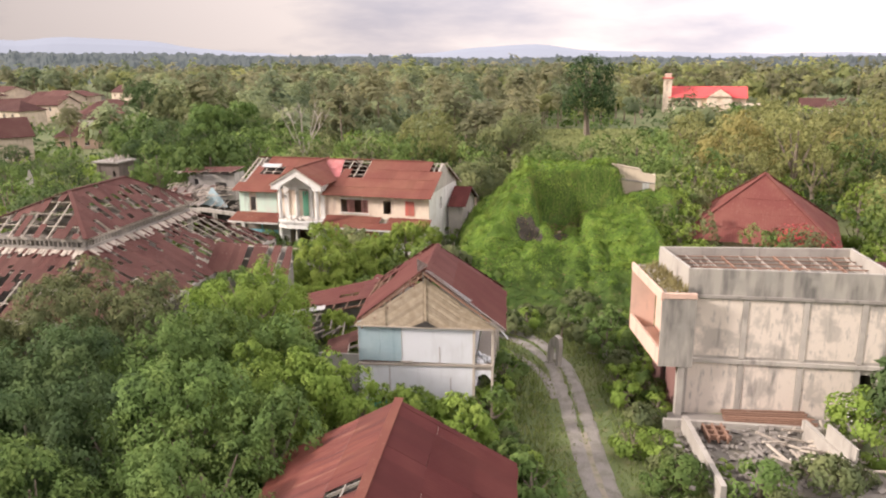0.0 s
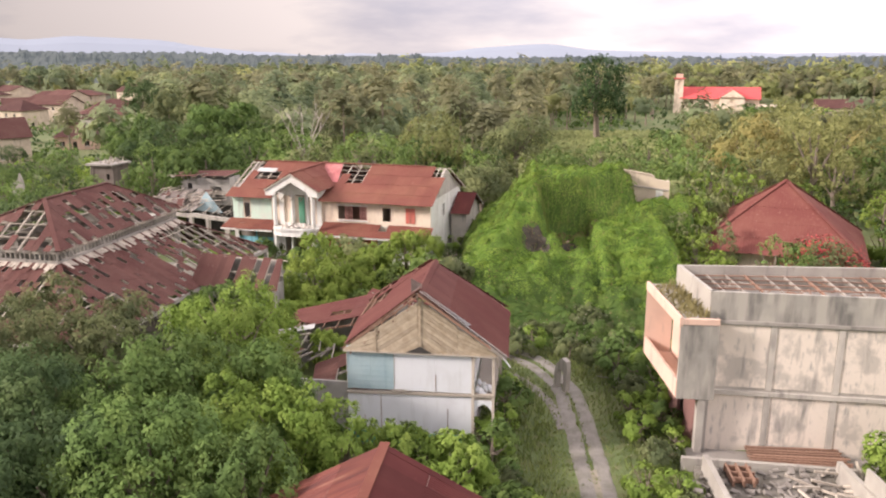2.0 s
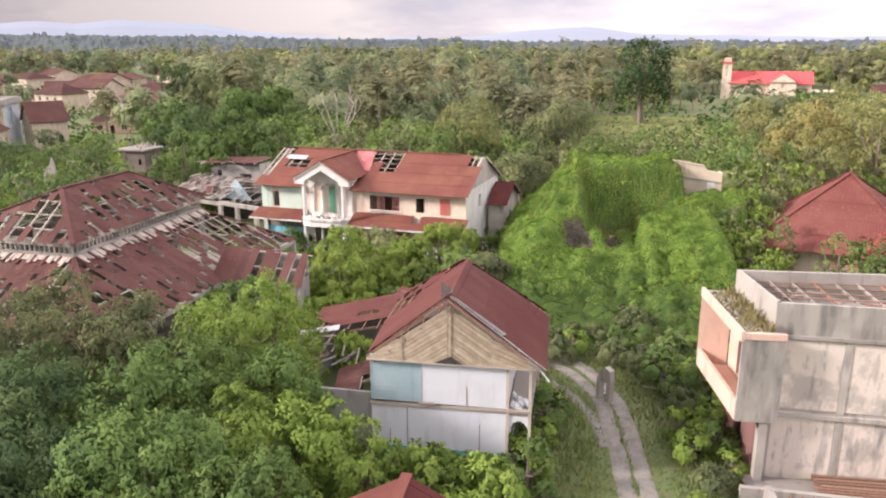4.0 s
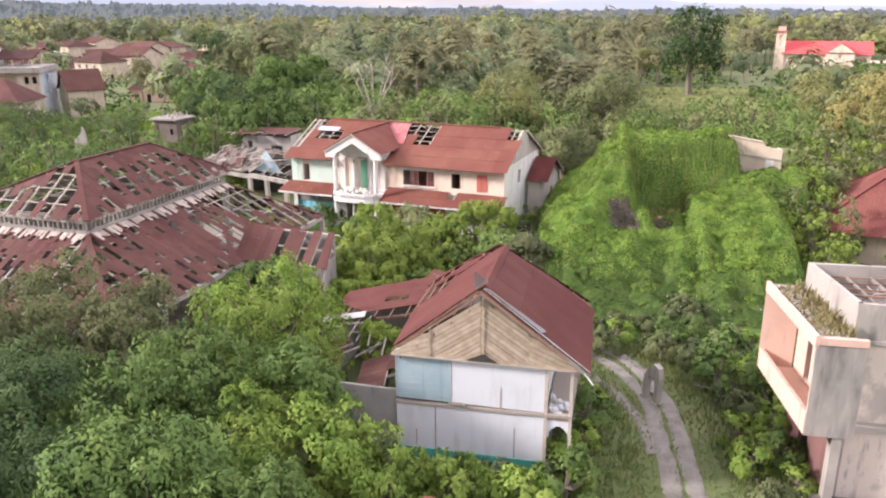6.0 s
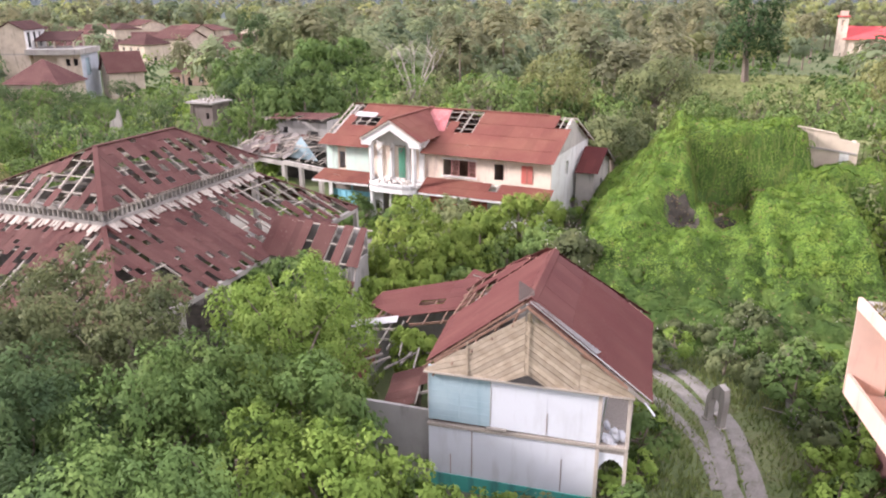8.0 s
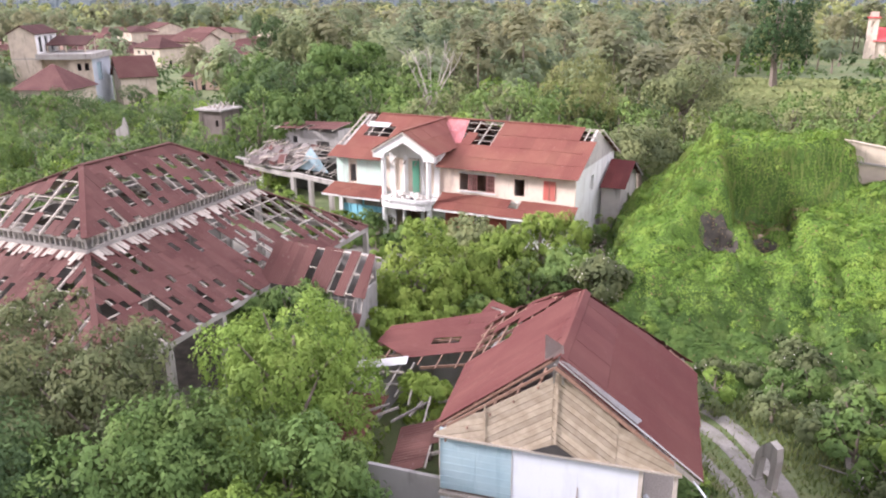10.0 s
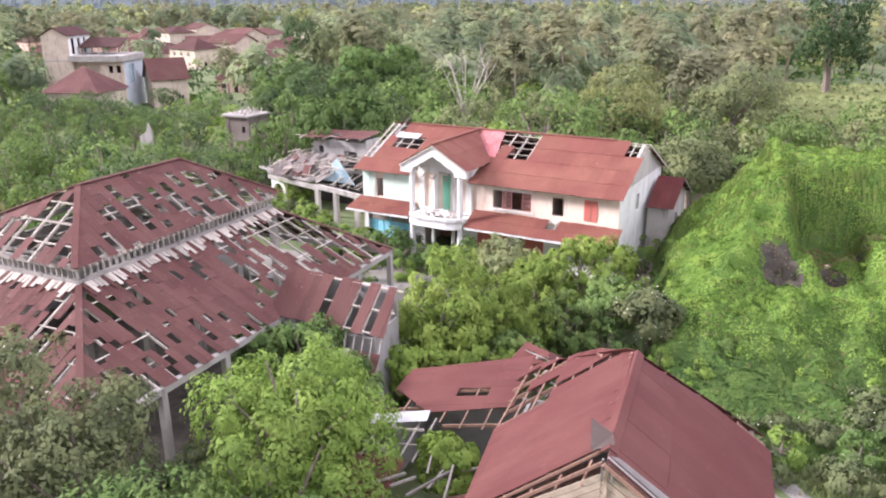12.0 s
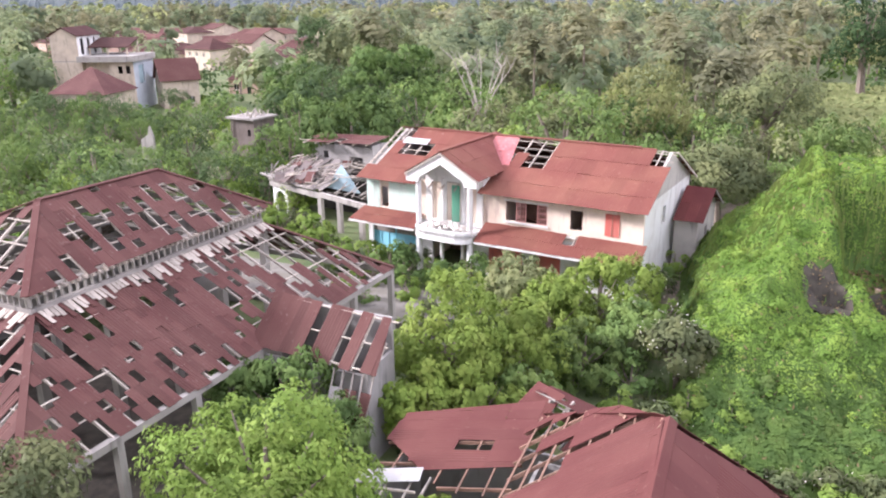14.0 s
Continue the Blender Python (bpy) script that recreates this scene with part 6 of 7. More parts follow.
spots = [(-98, 132.5, 9.5, 9), (-96, 152, 6.5, 7.5), (-94, 176, 9, 8), (-160, 292, 14, 10), (-124, 247, 13, 10), (-160, 270, 15, 10), (-168, 252, 14, 10), (-168, 314, 16, 10), (-197, 300, 16, 11), (-204, 282, 16, 11), (-200, 242, 14, 10), (-226, 352, 18, 12), (-140, 290, 14, 10), (-150, 330, 16, 10), (-180, 345, 16, 11), (-190, 262, 13, 9), (-150, 262, 13, 10), (-184, 222, 13, 9), (-136, 222, 12, 9), (-216, 318, 16, 11), (-110, 268, 12, 9), (-250, 330, 16, 11), (-240, 270, 15, 10), (-142, 252, 13, 10), (-171, 236, 13, 10), (-146, 236, 12, 9), (-152, 240, 12, 9), (-119, 158, 11, 9), (-160, 304, 14, 10), (-178, 292, 14, 10), (-186, 326, 16, 10), (-222, 300, 16, 11), (-242, 312, 18, 11), (-205, 330, 17, 11), (-112, 226, 12, 9), (-98, 212, 11, 9), (-130, 262, 12, 9), (-212, 262, 14, 10)]
for i, (x, y, w, d) in enumerate(spots):
    turn, rise = vr.uniform(-35, 35), vr.uniform(2.0, 3.0)
    tall = i % 5 == 3
    if i < 2:
        cottage(pose(x, y, gz(x, y), 0, 0, (8, 46)[i]), w, d, (4.9, 5.2)[i], (3.9, 3.6)[i], M["buff_wall"], M[("roof_far", "roof_hall")[i]], ("village house under a steep hipped maroon roof", "buff village house with a dark weathered roof")[i], hipped=i == 0)
        continue
    cottage(pose(x, y, gz(x, y), 0, 0, turn), w, d, 3.1 + (2.6 if tall else 0), rise, M[walls_[i % 5]], M[looks[i % 6]], ("two-storey" if tall else "small") + " village house with rusty red roof among trees", 2 if tall else 1, hipped=i % 2 == 0)
# the tall block of the village: a recessed front under a long ledge, a gabled room on top
tb = thing("village_block", pose(-107.2, 146.3, gz(-107.2, 146.3), 0, 0, 18), "tall beige rendered block with long ledge and gabled roof room", "building")
part("front_wall", box(-7.15, -1.9, -5, -4.75, -1, 8.7), M["buff_wall"], tb)
part("recess_wall", wall(4.8, -1, 8.7, [(1.0, 2.2, 4.4, 6.4)], 0.2), M["buff_wall"], tb, m=pose(-1.9, -3.6, 0))
part("recess_side", box(-2.1, -1.9, -4.74, -3.6, -1, 8.7), M["buff_wall"], tb)
part("recess_side", box(2.9, 3.1, -4.74, -3.6, -1, 8.7), M["buff_wall"], tb)
part("front_wall", wall(4.25, -1, 8.7, [(1.5, 2.3, 6.6, 7.9), (2.9, 3.7, 6.6, 7.9)], 0.25), M["buff_wall"], tb, m=pose(2.9, -5, 0))
part("side_wall", wall(9.7, -1, 8.7, [(2.2, 5.0, 4.6, 7.9)], 0.2), M["panel_pale"], tb, "pale blue painted side wall", m=pose(7.15, -4.75, 0, 0, 0, 90))
part("side_wall", box(-7.15, -6.95, -4.75, 5, -1, 8.7), M["buff_wall"], tb)
part("back_wall", box(-6.95, 6.9, 4.75, 5, -1, 8.7), M["buff_wall"], tb)
# Near-black filler, painted as the shade behind the windows.
part("inside", box(-6.6, 6.5, -3.0, 4.4, -0.9, 8.5), M["dark"], tb)
part("window_pane", box(6.86, 6.9, -2.5, 0.2, 4.65, 7.85), M["panel_blue"], tb, "dusty blue window")
part("ledge", box(-2.3, 7.7, -6.1, 5.2, 8.7, 9.7), M["concrete"], tb, "long stained concrete ledge")
part("deck", box(-7.15, -2.32, -5, 5, 8.7, 8.9), M["concrete"], tb)
part("roof_room", box(-7.15, -2.35, -5, -4.8, 8.9, 13.2), M["buff_wall"], tb)
part("roof_room_side", wall(9.6, 8.9, 13.2, [(1.2, 2.6, 9.9, 12.7), (4.0, 5.2, 9.9, 12.7), (6.6, 7.6, 9.9, 12.7)], 0.2), M["white_wall"], tb, m=pose(-2.35, -4.8, 0, 0, 0, 90))
part("roof_room_side", box(-7.15, -6.95, -4.8, 5, 8.9, 13.2), M["buff_wall"], tb)
part("roof_room_back", box(-6.95, -2.55, 4.8, 5, 8.9, 13.2), M["buff_wall"], tb)
# Near-black filler, painted as the shade behind the slits.
part("roof_room_inside", box(-6.6, -3.0, -4.3, 4.3, 9.0, 13.0), M["dark"], tb)
part("roof_room_gable", prism([(-7.15, 13.2), (-2.35, 13.2), (-4.75, 14.5)], 0.2, m=pose(0, -5, 0)), M["buff_wall"], tb)
part("roof_room_cap", prism([(-7.5, 13.1), (-4.75, 14.55), (-2.0, 13.1), (-2.0, 13.25), (-4.75, 14.72), (-7.5, 13.25)], 10.6, m=pose(0, -5.3, 0)), M["roof_far"], tb)
part("lean_roof", box(-2.2, 5.2, -1.5, 4.6, 0, 0.14, m=pose(0, 0, 11.3, 14, 0, 0)), M["roof_far"], tb)
for x in (-1.9, 1.4, 4.9):
    part("post", box(x - 0.12, x + 0.12, -1.3, -1.05, 9.7, 11.0), M["buff_wall"], tb)
    part("post", box(x - 0.12, x + 0.12, 4.1, 4.35, 9.7, 12.2), M["buff_wall"], tb)
# an unfinished concrete box among the trees, and a broken pillar
ub = thing("unfinished_box", pose(-53.7, 109.5, gz(-53.7, 109.5) + 2.05, 0, 0, -10) @ Matrix.Diagonal((0.76, 0.85, 1, 1)), "small unfinished brown-grey hut with debris on its flat roof", "hut")
part("wall", wall(4.8, -3.0, 3.6, [(3.4, 4.0, 1.6, 2.4)], 0.2), M["hut_brown"], ub, m=pose(-2.4, -2.2, 0))
for x0, x1, y0, y1 in ((2.2, 2.4, -2.0, 2.2), (-2.4, -2.2, -2.0, 2.2), (-2.2, 2.2, 2.0, 2.2)):
    part("wall", box(x0, x1, y0, y1, -3.0, 3.6), M["hut_brown"], ub)
part("flat_roof", box(-3.0, 2.8, -2.7, 2.6, 3.6, 3.82), M["concrete_dark"], ub)
for i in range(26):
    x, y = vr.uniform(-2.6, 2.2), vr.uniform(-2.3, 2.2)
    part("roof_debris", bar((x, y, 3.86), (x + vr.uniform(-1.1, 1.1), y + vr.uniform(-0.6, 0.6), 3.95 + vr.random() * 0.55), 0.14, 0.1), M["timber_grey" if i % 3 else "timber_pale"], ub)
for i in range(2):
    part("leaning_pole", bar((-2.7 + 0.3 * i, -2.6, -1.5), (-2.2 + 0.4 * i, -2.3, 3.4), 0.09, 0.09), M["timber_pale"], ub)
bp = thing("broken_pillar", pose(-62, 100, gz(-62, 100) + 1.0), "broken pale concrete wall stub standing in bushes", "ruin")
part("stub", prism([(-0.8, -1.5), (0.9, -1.5), (0.9, 3.4), (0.5, 4.6), (0.2, 3.6), (-0.8, 3.0)], 0.3), M["concrete"], bp)

ch = thing("church", pose(83.5, 286, gz(83.5, 286) - 0.4, 0, 0, -14), "cream church with bright red roof and a small tower", "church")
part("nave_wall", wall(26, -1, 6, [(3 + 4 * i, 4.4 + 4 * i, 2, 4.6) for i in range(6)], 0.4), M["cream_wall"], ch, m=pose(-13, -5, 0))
part("nave", box(-12.6, 13, -4.6, 5, -1, 6), M["cream_wall"], ch)
part("nave_roof", prism([(-6, 5.7), (6, 5.7), (0, 9.6)], 27, m=pose(13.5, 0, 0, 0, 0, 90)), M["roof_pink"], ch)
part("porch_wall", wall(8, -1, 6.4, [(3.2, 4.8, 0, 3.4), (3.4, 4.6, 4.4, 5.8)], 0.4), M["cream_wall"], ch, m=pose(0, -9, 0))
part("porch", box(0, 8, -8.6, -5, -1, 6.4), M["cream_wall"], ch)
part("porch_roof", prism([(-0.6, 6.3), (8.6, 6.3), (4, 9.4)], 9, m=pose(0, -9.4, 0)), M["roof_pink"], ch)
part("porch_gable", prism([(0.1, 6.42), (7.9, 6.42), (4, 9.05)][::-1], 0.15, m=pose(0, -9.56, 0)), M["cream_wall"], ch)
part("tower", wall(3, -1, 12.4, [(1.0, 2.0, 9.8, 11.6)], 0.3), M["cream_wall"], ch, m=pose(-15.5, -5.5, 0))
part("tower", box(-15.5, -12.5, -5.2, -2.5, -1, 12.4), M["cream_wall"], ch)
part("tower_cornice", box(-15.9, -12.1, -5.9, -2.1, 12.4, 12.8), M["roof_pink"], ch)
part("tower_cap", box(-15.2, -12.8, -5.2, -2.8, 12.8, 14.2), M["pink"], ch)
for x in (12.5, 16, 19.5):
    part("arcade_post", box(x, x + 0.7, -8, -7.4, -1, 3.2), M["white_wall"], ch)
part("arcade_roof", box(11.5, 21, -8.6, 0, 3.2, 3.7), M["cream_wall"], ch)
for i, (x, y, w) in enumerate(((118, 270, 14), (136, 262, 12), (152, 258, 12))):
    cottage(pose(x, y, gz(x, y), 0, 0, -15), w, 8, 3.0, 2.6, M["cream_wall"], M["roof_far"], "low house with weathered brown roof by the church")


# ---- vine-covered ruin ----
def soft(x, a, b, s):
    """1 between a and b, fading over s outside."""
    def st(t):
        t = max(0.0, min(1.0, t))
        return t * t * (3 - 2 * t)
    return st((x - a) / s + 0.5) * st((b - x) / s + 0.5)


HOLLOWS = ((5.7, 69.6, 1.0, 1.7, 2.4), (8.8, 71.8, 1.3, 1.6, 3.6), (9.8, 75.0, 1.6, 0.8, 2.0), (10.9, 70.6, 0.5, 1.8, 1.3), (2.2, 73.6, 0.5, 1.0, 0.8), (12.6, 66.2, 0.5, 1.6, 0.8), (5.5, 73.6, 0.9, 1.1, 0.5))


def mound_z(x, y):
    """Height of the creeper over the ground: a high back wall, a fallen roof to one side, a low middle, a terrace and an apron."""
    front = max(0.0, 5.4 - 0.5 * max(0.0, 68.6 - y))
    lean = max(0.0, min(9.2 - 0.98 * max(0.0, 6.0 - x), 6.6 + 0.55 * (y - 71.0)))
    h = [9.5 * soft(x, 5.0, 16.2, 2.0) * soft(y, 77.0, 85, 2.6),
         lean * soft(x, -1.4, 6.9, 1.8) * soft(y, 62.0, 85, 4.0),
         0.82 * front * soft(x, 0.4, 12.0, 3.0) * soft(y, 56, 78, 6.0),
         front * soft(x, 10.7, 18.6, 1.8) * soft(y, 56, 80, 6.0),
         6.9 * soft(x, 14.5, 22, 2.5) * soft(y, 75.4, 79.4, 2.2),
         1.5 * soft(x, -1.0, 18.5, 3.0) * soft(y, 57.5, 76, 5.0)]
    m = sum(v ** 10 for v in h) ** 0.1
    for cx, cy, rx, ry, dp in HOLLOWS:
        m -= dp * math.exp(-((x - cx) / rx) ** 2 - ((y - cy) / ry) ** 2)
    m += 1.0 * math.exp(-((x - 7.3) / 0.8) ** 2 - ((y - 70.2) / 0.9) ** 2)
    m += (0.6 * vnoise(x, y, 0.36) + 0.6 * vnoise(x + 31, y, 0.8) + 0.32 * vnoise(x, y + 17, 1.7)) * min(1.0, m / 2)
    return m


mound = thing("vine_covered_ruin", pose(0, 0, 0), "ruined building wholly overgrown with bright green creeper", "overgrown ruin")
xs = np.arange(-7, 22, 0.5)
ys = np.arange(50, 88, 0.5)
verts = [(x, y, gz(x, y) - 0.25 + mound_z(x, y)) for y in ys for x in xs]
w = len(xs)
me = bpy.data.meshes.new("creeper_mat")
me.from_pydata([tuple(map(float, p)) for p in verts], [], [(j * w + i, j * w + i + 1, (j + 1) * w + i + 1, (j + 1) * w + i) for j in range(len(ys) - 1) for i in range(w - 1)])
me.materials.append(M["leaf_mat"])
for p in me.polygons:
    p.use_smooth = True
part("creeper_mat", me, None, mound)
npr = np.random.default_rng(44)
n = 250000
px, py = npr.uniform(-6, 21, n), npr.uniform(51, 86, n)
pz = np.array([mound_z(a, b) for a, b in zip(px, py)])
e = 0.15
gx = np.array([mound_z(a + e, b) for a, b in zip(px, py)]) - pz
gy = np.array([mound_z(a, b + e) for a, b in zip(px, py)]) - pz
keep = (pz > 0.9) & (npr.random(n) < 0.35 + 0.65 * np.clip(np.hypot(gx, gy) / e, 0, 1))
nor = np.stack([-gx / e, -gy / e, np.ones(n)], 1)
nor /= np.linalg.norm(nor, axis=1)[:, None]
g0 = np.array([gz(a, b) for a, b in zip(px, py)])
pos = np.stack([px, py, g0 - 0.2 + pz], 1) + nor * npr.uniform(0, 0.13, n)[:, None]
steep = np.hypot(gx, gy) / e
tufty = []
for i in range(150):
    cx, cy = npr.uniform(-1, 17), npr.uniform(60, 80)
    cz = mound_z(cx, cy)
    if cz > 1.2 and all(math.hypot((cx - hx) / rx, (cy - hy) / ry) > 1.9 for hx, hy, rx, ry, dp in HOLLOWS[:3]):
        r = npr.uniform(0.3, 0.8)
        q, qo = crown_points(npr, int(220 * r), r, r, r * 0.4, 6, r * 0.5, -0.2)
        tufty.append(leaf_arrays(q + np.array([cx, cy, gz(cx, cy) - 0.15 + cz]), qo, 0.15, npr, 0.3, 0.3, 0.6))
part("creeper_clump", quads_mesh("creeper_clump", np.concatenate(tufty), M["leaf_vine"]), None, mound, kind="stuff")
cling = npr.random(n)
deep = np.zeros(n, bool)
for cx, cy, rx, ry, dp in HOLLOWS[:3]:
    deep |= np.hypot((px - cx) / rx, (py - cy) / ry) < 1.0
keep &= ~deep | (cling < 0.12)
dry = keep & (((np.hypot((px - 9.4) * 0.5, py - 75.2) < 1.8) & (cling < 0.45)) | (deep & (cling < 0.1)) | (cling < 0.015))
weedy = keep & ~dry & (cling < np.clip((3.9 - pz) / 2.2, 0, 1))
lush = keep & ~dry & ~weedy
part("creeper_leaves", quads_mesh("creeper_leaves", leaf_arrays(pos[lush], nor[lush], 0.15, npr, 0.2, 0.32, 0.6), M["leaf_vine"]), None, mound, kind="stuff")
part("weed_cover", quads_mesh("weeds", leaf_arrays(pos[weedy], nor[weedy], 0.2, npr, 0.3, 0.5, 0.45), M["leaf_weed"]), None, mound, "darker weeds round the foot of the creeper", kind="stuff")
part("dry_creeper", quads_mesh("dry_creeper", leaf_arrays(pos[dry], nor[dry], 0.26, npr, 0.2, 0.7, 0.35), M["leaf_dry"]), None, mound, "dry brown creeper stems", kind="stuff")
# strands that hang down the steep back wall
hs = lush & (steep > 0.9) & (py > 73)
hp = pos[hs][:3600]
hl = npr.uniform(0.3, 0.95, len(hp))
sv4 = np.empty((len(hp), 4, 3))
wide = npr.uniform(0.03, 0.07, len(hp))
fwd = nor[hs][:3600] * np.array([1, 1, 0]) * 0.12
side = np.stack([wide, np.zeros(len(hp)), np.zeros(len(hp))], 1)
drop = np.stack([npr.normal(0, 0.06, len(hp)), np.zeros(len(hp)), -hl], 1)
sv4[:, 0], sv4[:, 1], sv4[:, 2], sv4[:, 3] = hp + fwd - side, hp + fwd + side, hp + fwd * 2.2 + drop + side * 0.5, hp + fwd * 2.2 + drop - side * 0.5
part("hanging_vine", quads_mesh("hanging_strands", sv4.reshape(-1, 3), M["leaf_hanging"]), None, mound, "pale strands hanging down the wall", kind="stuff")
# Patches draped over the hollows, whose shade is put into their dark colour.
for hx, hy, rx, ry, dp in HOLLOWS[:3]:
    bm = bmesh.new()
    rings = []
    for f in (0.3, 0.65, 1.0):
        ring = []
        for i in range(14):
            q = 2 * math.pi * i / 14
            g = f * (1 + 0.45 * vnoise(hx * 3 + math.cos(q) * 2, hy + math.sin(q) * 2, 1))
            x, y = hx + math.cos(q) * rx * g * 1.25, hy + math.sin(q) * ry * g
            ring.append(bm.verts.new((x, y, gz(x, y) - 0.12 + mound_z(x, y))))
        rings.append(ring)
    bm.faces.new(rings[0])
    for a, b in zip(rings, rings[1:]):
        for i in range(14):
            bm.faces.new((a[i - 1], a[i], b[i], b[i - 1]))
    bmesh.ops.recalc_face_normals(bm, faces=bm.faces)
    part("bare_hollow", bm, M["shade_brown"], mound, "dark brown patch painted as the shade in a hollow")
part("ruined_wall", box(8.9, 10.3, 73.6, 73.9, 1.0, 4.9), M["pink"], mound, "bare wall showing through the creeper")


# ---- trees ----
TL = {"bright": "tree with a dense crown of fresh light-green leaves", "mid": "broad tree with full mid-green crown", "dark": "dense dark-green broadleaf tree",
      "olive": "dusty olive-green tree with loose crown", "yellow": "tree with yellowing sunlit leaves", "sun": "sunlit olive-yellow tree with loose crown"}


def at(x, y, turn=0):
    return pose(x, y, gz(x, y) - 0.05, 0, 0, turn)


# near trees: x, y, top, spread, kind
near_trees = [(-14.4, 45.4, 9.5, 3.3, "bright"), (-12.7, 41.6, 9.0, 3.1, "bright"), (-16.4, 48.6, 7.6, 2.2, "bright"), (-13.6, 37.3, 9.0, 3.2, "mid"), (-16.0, 35.2, 8.9, 3.4, "mid"), (-10.8, 33.6, 8.5, 3.0, "bright"), (-10.8, 37.6, 7.8, 2.6, "mid"),
              (-7.7, 33.2, 8.1, 2.3, "bright"), (-5.6, 33.6, 7.0, 1.9, "bright"), (-24.0, 40.2, 10.0, 3.8, "olive"), (-19.6, 39.4, 10.2, 3.0, "olive"), (-18.9, 32.2, 9.0, 3.6, "dark"), (-22.6, 35.0, 8.6, 3.4, "dark"),
              (-12.6, 29.4, 8.8, 3.2, "mid"), (-16.0, 28.6, 8.4, 3.4, "dark"), (-19.8, 27.2, 8.4, 3.6, "dark"), (-8.8, 29.2, 8.0, 2.7, "mid"), (-24.8, 29.6, 8.6, 3.8, "dark"), (-28.6, 36.0, 8.4, 3.6, "olive"), (-10.6, 24.8, 7.8, 3.0, "mid"), (-16.4, 22.4, 8.2, 3.4, "mid"), (-31.0, 31.0, 8.4, 3.7, "dark"), (-21.4, 22.6, 8.0, 3.4, "dark"),
              (-12.4, 60.2, 8.4, 2.8, "bright"), (-9.6, 63.0, 6.2, 2.3, "bright"), (-10.9, 57.8, 5.6, 2.1, "bright"), (-12.9, 57.0, 4.8, 1.9, "bright"), (-8.6, 59.8, 4.4, 1.8, "mid"), (-6.0, 70.6, 6.8, 2.8, "bright"), (-8.6, 67.8, 5.6, 2.4, "bright"), (-11.4, 71.4, 6.0, 2.1, "olive"), (-4.4, 67.6, 5.0, 2.1, "mid"), (-6.6, 64.6, 5.0, 2.3, "mid"),
              (-18.0, 53.4, 6.6, 2.2, "mid"), (-20.2, 54.0, 5.8, 1.7, "mid"), (-15.2, 50.6, 6.2, 2.2, "mid"), (-8.6, 47.0, 5.6, 1.3, "bright"), (-0.1, 33.4, 5.5, 1.9, "bright"), (2.4, 31.6, 3.8, 1.4, "mid"), (-2.6, 33.9, 5.6, 1.6, "bright")]
for i, (x, y, top, sp, kd) in enumerate(near_trees):
    make_tree(at(x, y, i * 37), top - gz(x, y), sp, int(1550 * sp ** 1.9) + (2600 if sp < 2 else 0), 0.2 if y < 50 else 0.24, M["leaf_" + kd], TL[kd], 100 + i, depth=min(top * 0.44, sp * 1.4), lobes=int(9 + sp * 5), tint=0.2 if y > 55 or sp < 1.35 else 0.0)
# flowering shrub between the house and the mound
make_tree(at(-1.5, 64.8), 5.0, 2.3, 2600, 0.36, M["leaf_olive"], "loose grey-green shrub tree with pale blossom", 300, name="tree", depth=2.2, blossom=(M["leaf_white"], 200, 0.13))
make_tree(at(31.6, 69.6), 5.0, 4.3, 3600, 0.34, M["leaf_olive"], "shrub with bright red blossom before the hipped roof", 301, name="flowering_shrub", depth=2.4, blossom=(M["leaf_red"], 1500, 0.3), group="shrubs")
make_tree(at(21.4, 35.6), 3.4, 1.8, 2400, 0.26, M["leaf_bright"], "green shrub with small white blossom over the ruin", 302, name="flowering_shrub", depth=1.6, blossom=(M["leaf_white"], 220, 0.15), group="shrubs")
make_tree(at(22.6, 34.6), 6.4, 1.8, 900, 0.4, M["leaf_dark"], "sparse dark-leaved young tree beside the ruin", 303, depth=2.6)

# shrubs along the track and round the buildings
shrub_mid = make_tree(at(10.3, 50.4), 2.9, 1.9, 950, 0.3, M["leaf_mid"], "tangled green roadside shrub", 310, 12, "shrubs", 1.7, "shrub")
shrub_bright = make_tree(at(10.1, 41.6), 2.4, 1.4, 800, 0.27, M["leaf_bright"], "light-green leafy shrub at the roadside", 311, 10, "shrubs", 1.5, "shrub")
shrub_olive = make_tree(at(11.6, 55.0), 2.6, 2.0, 950, 0.3, M["leaf_olive"], "dusty grey-green shrub with dry stems", 312, 12, "shrubs", 1.6, "shrub", (M["leaf_white"], 14, 0.12), tint=-0.22)
sr = random.Random(77)
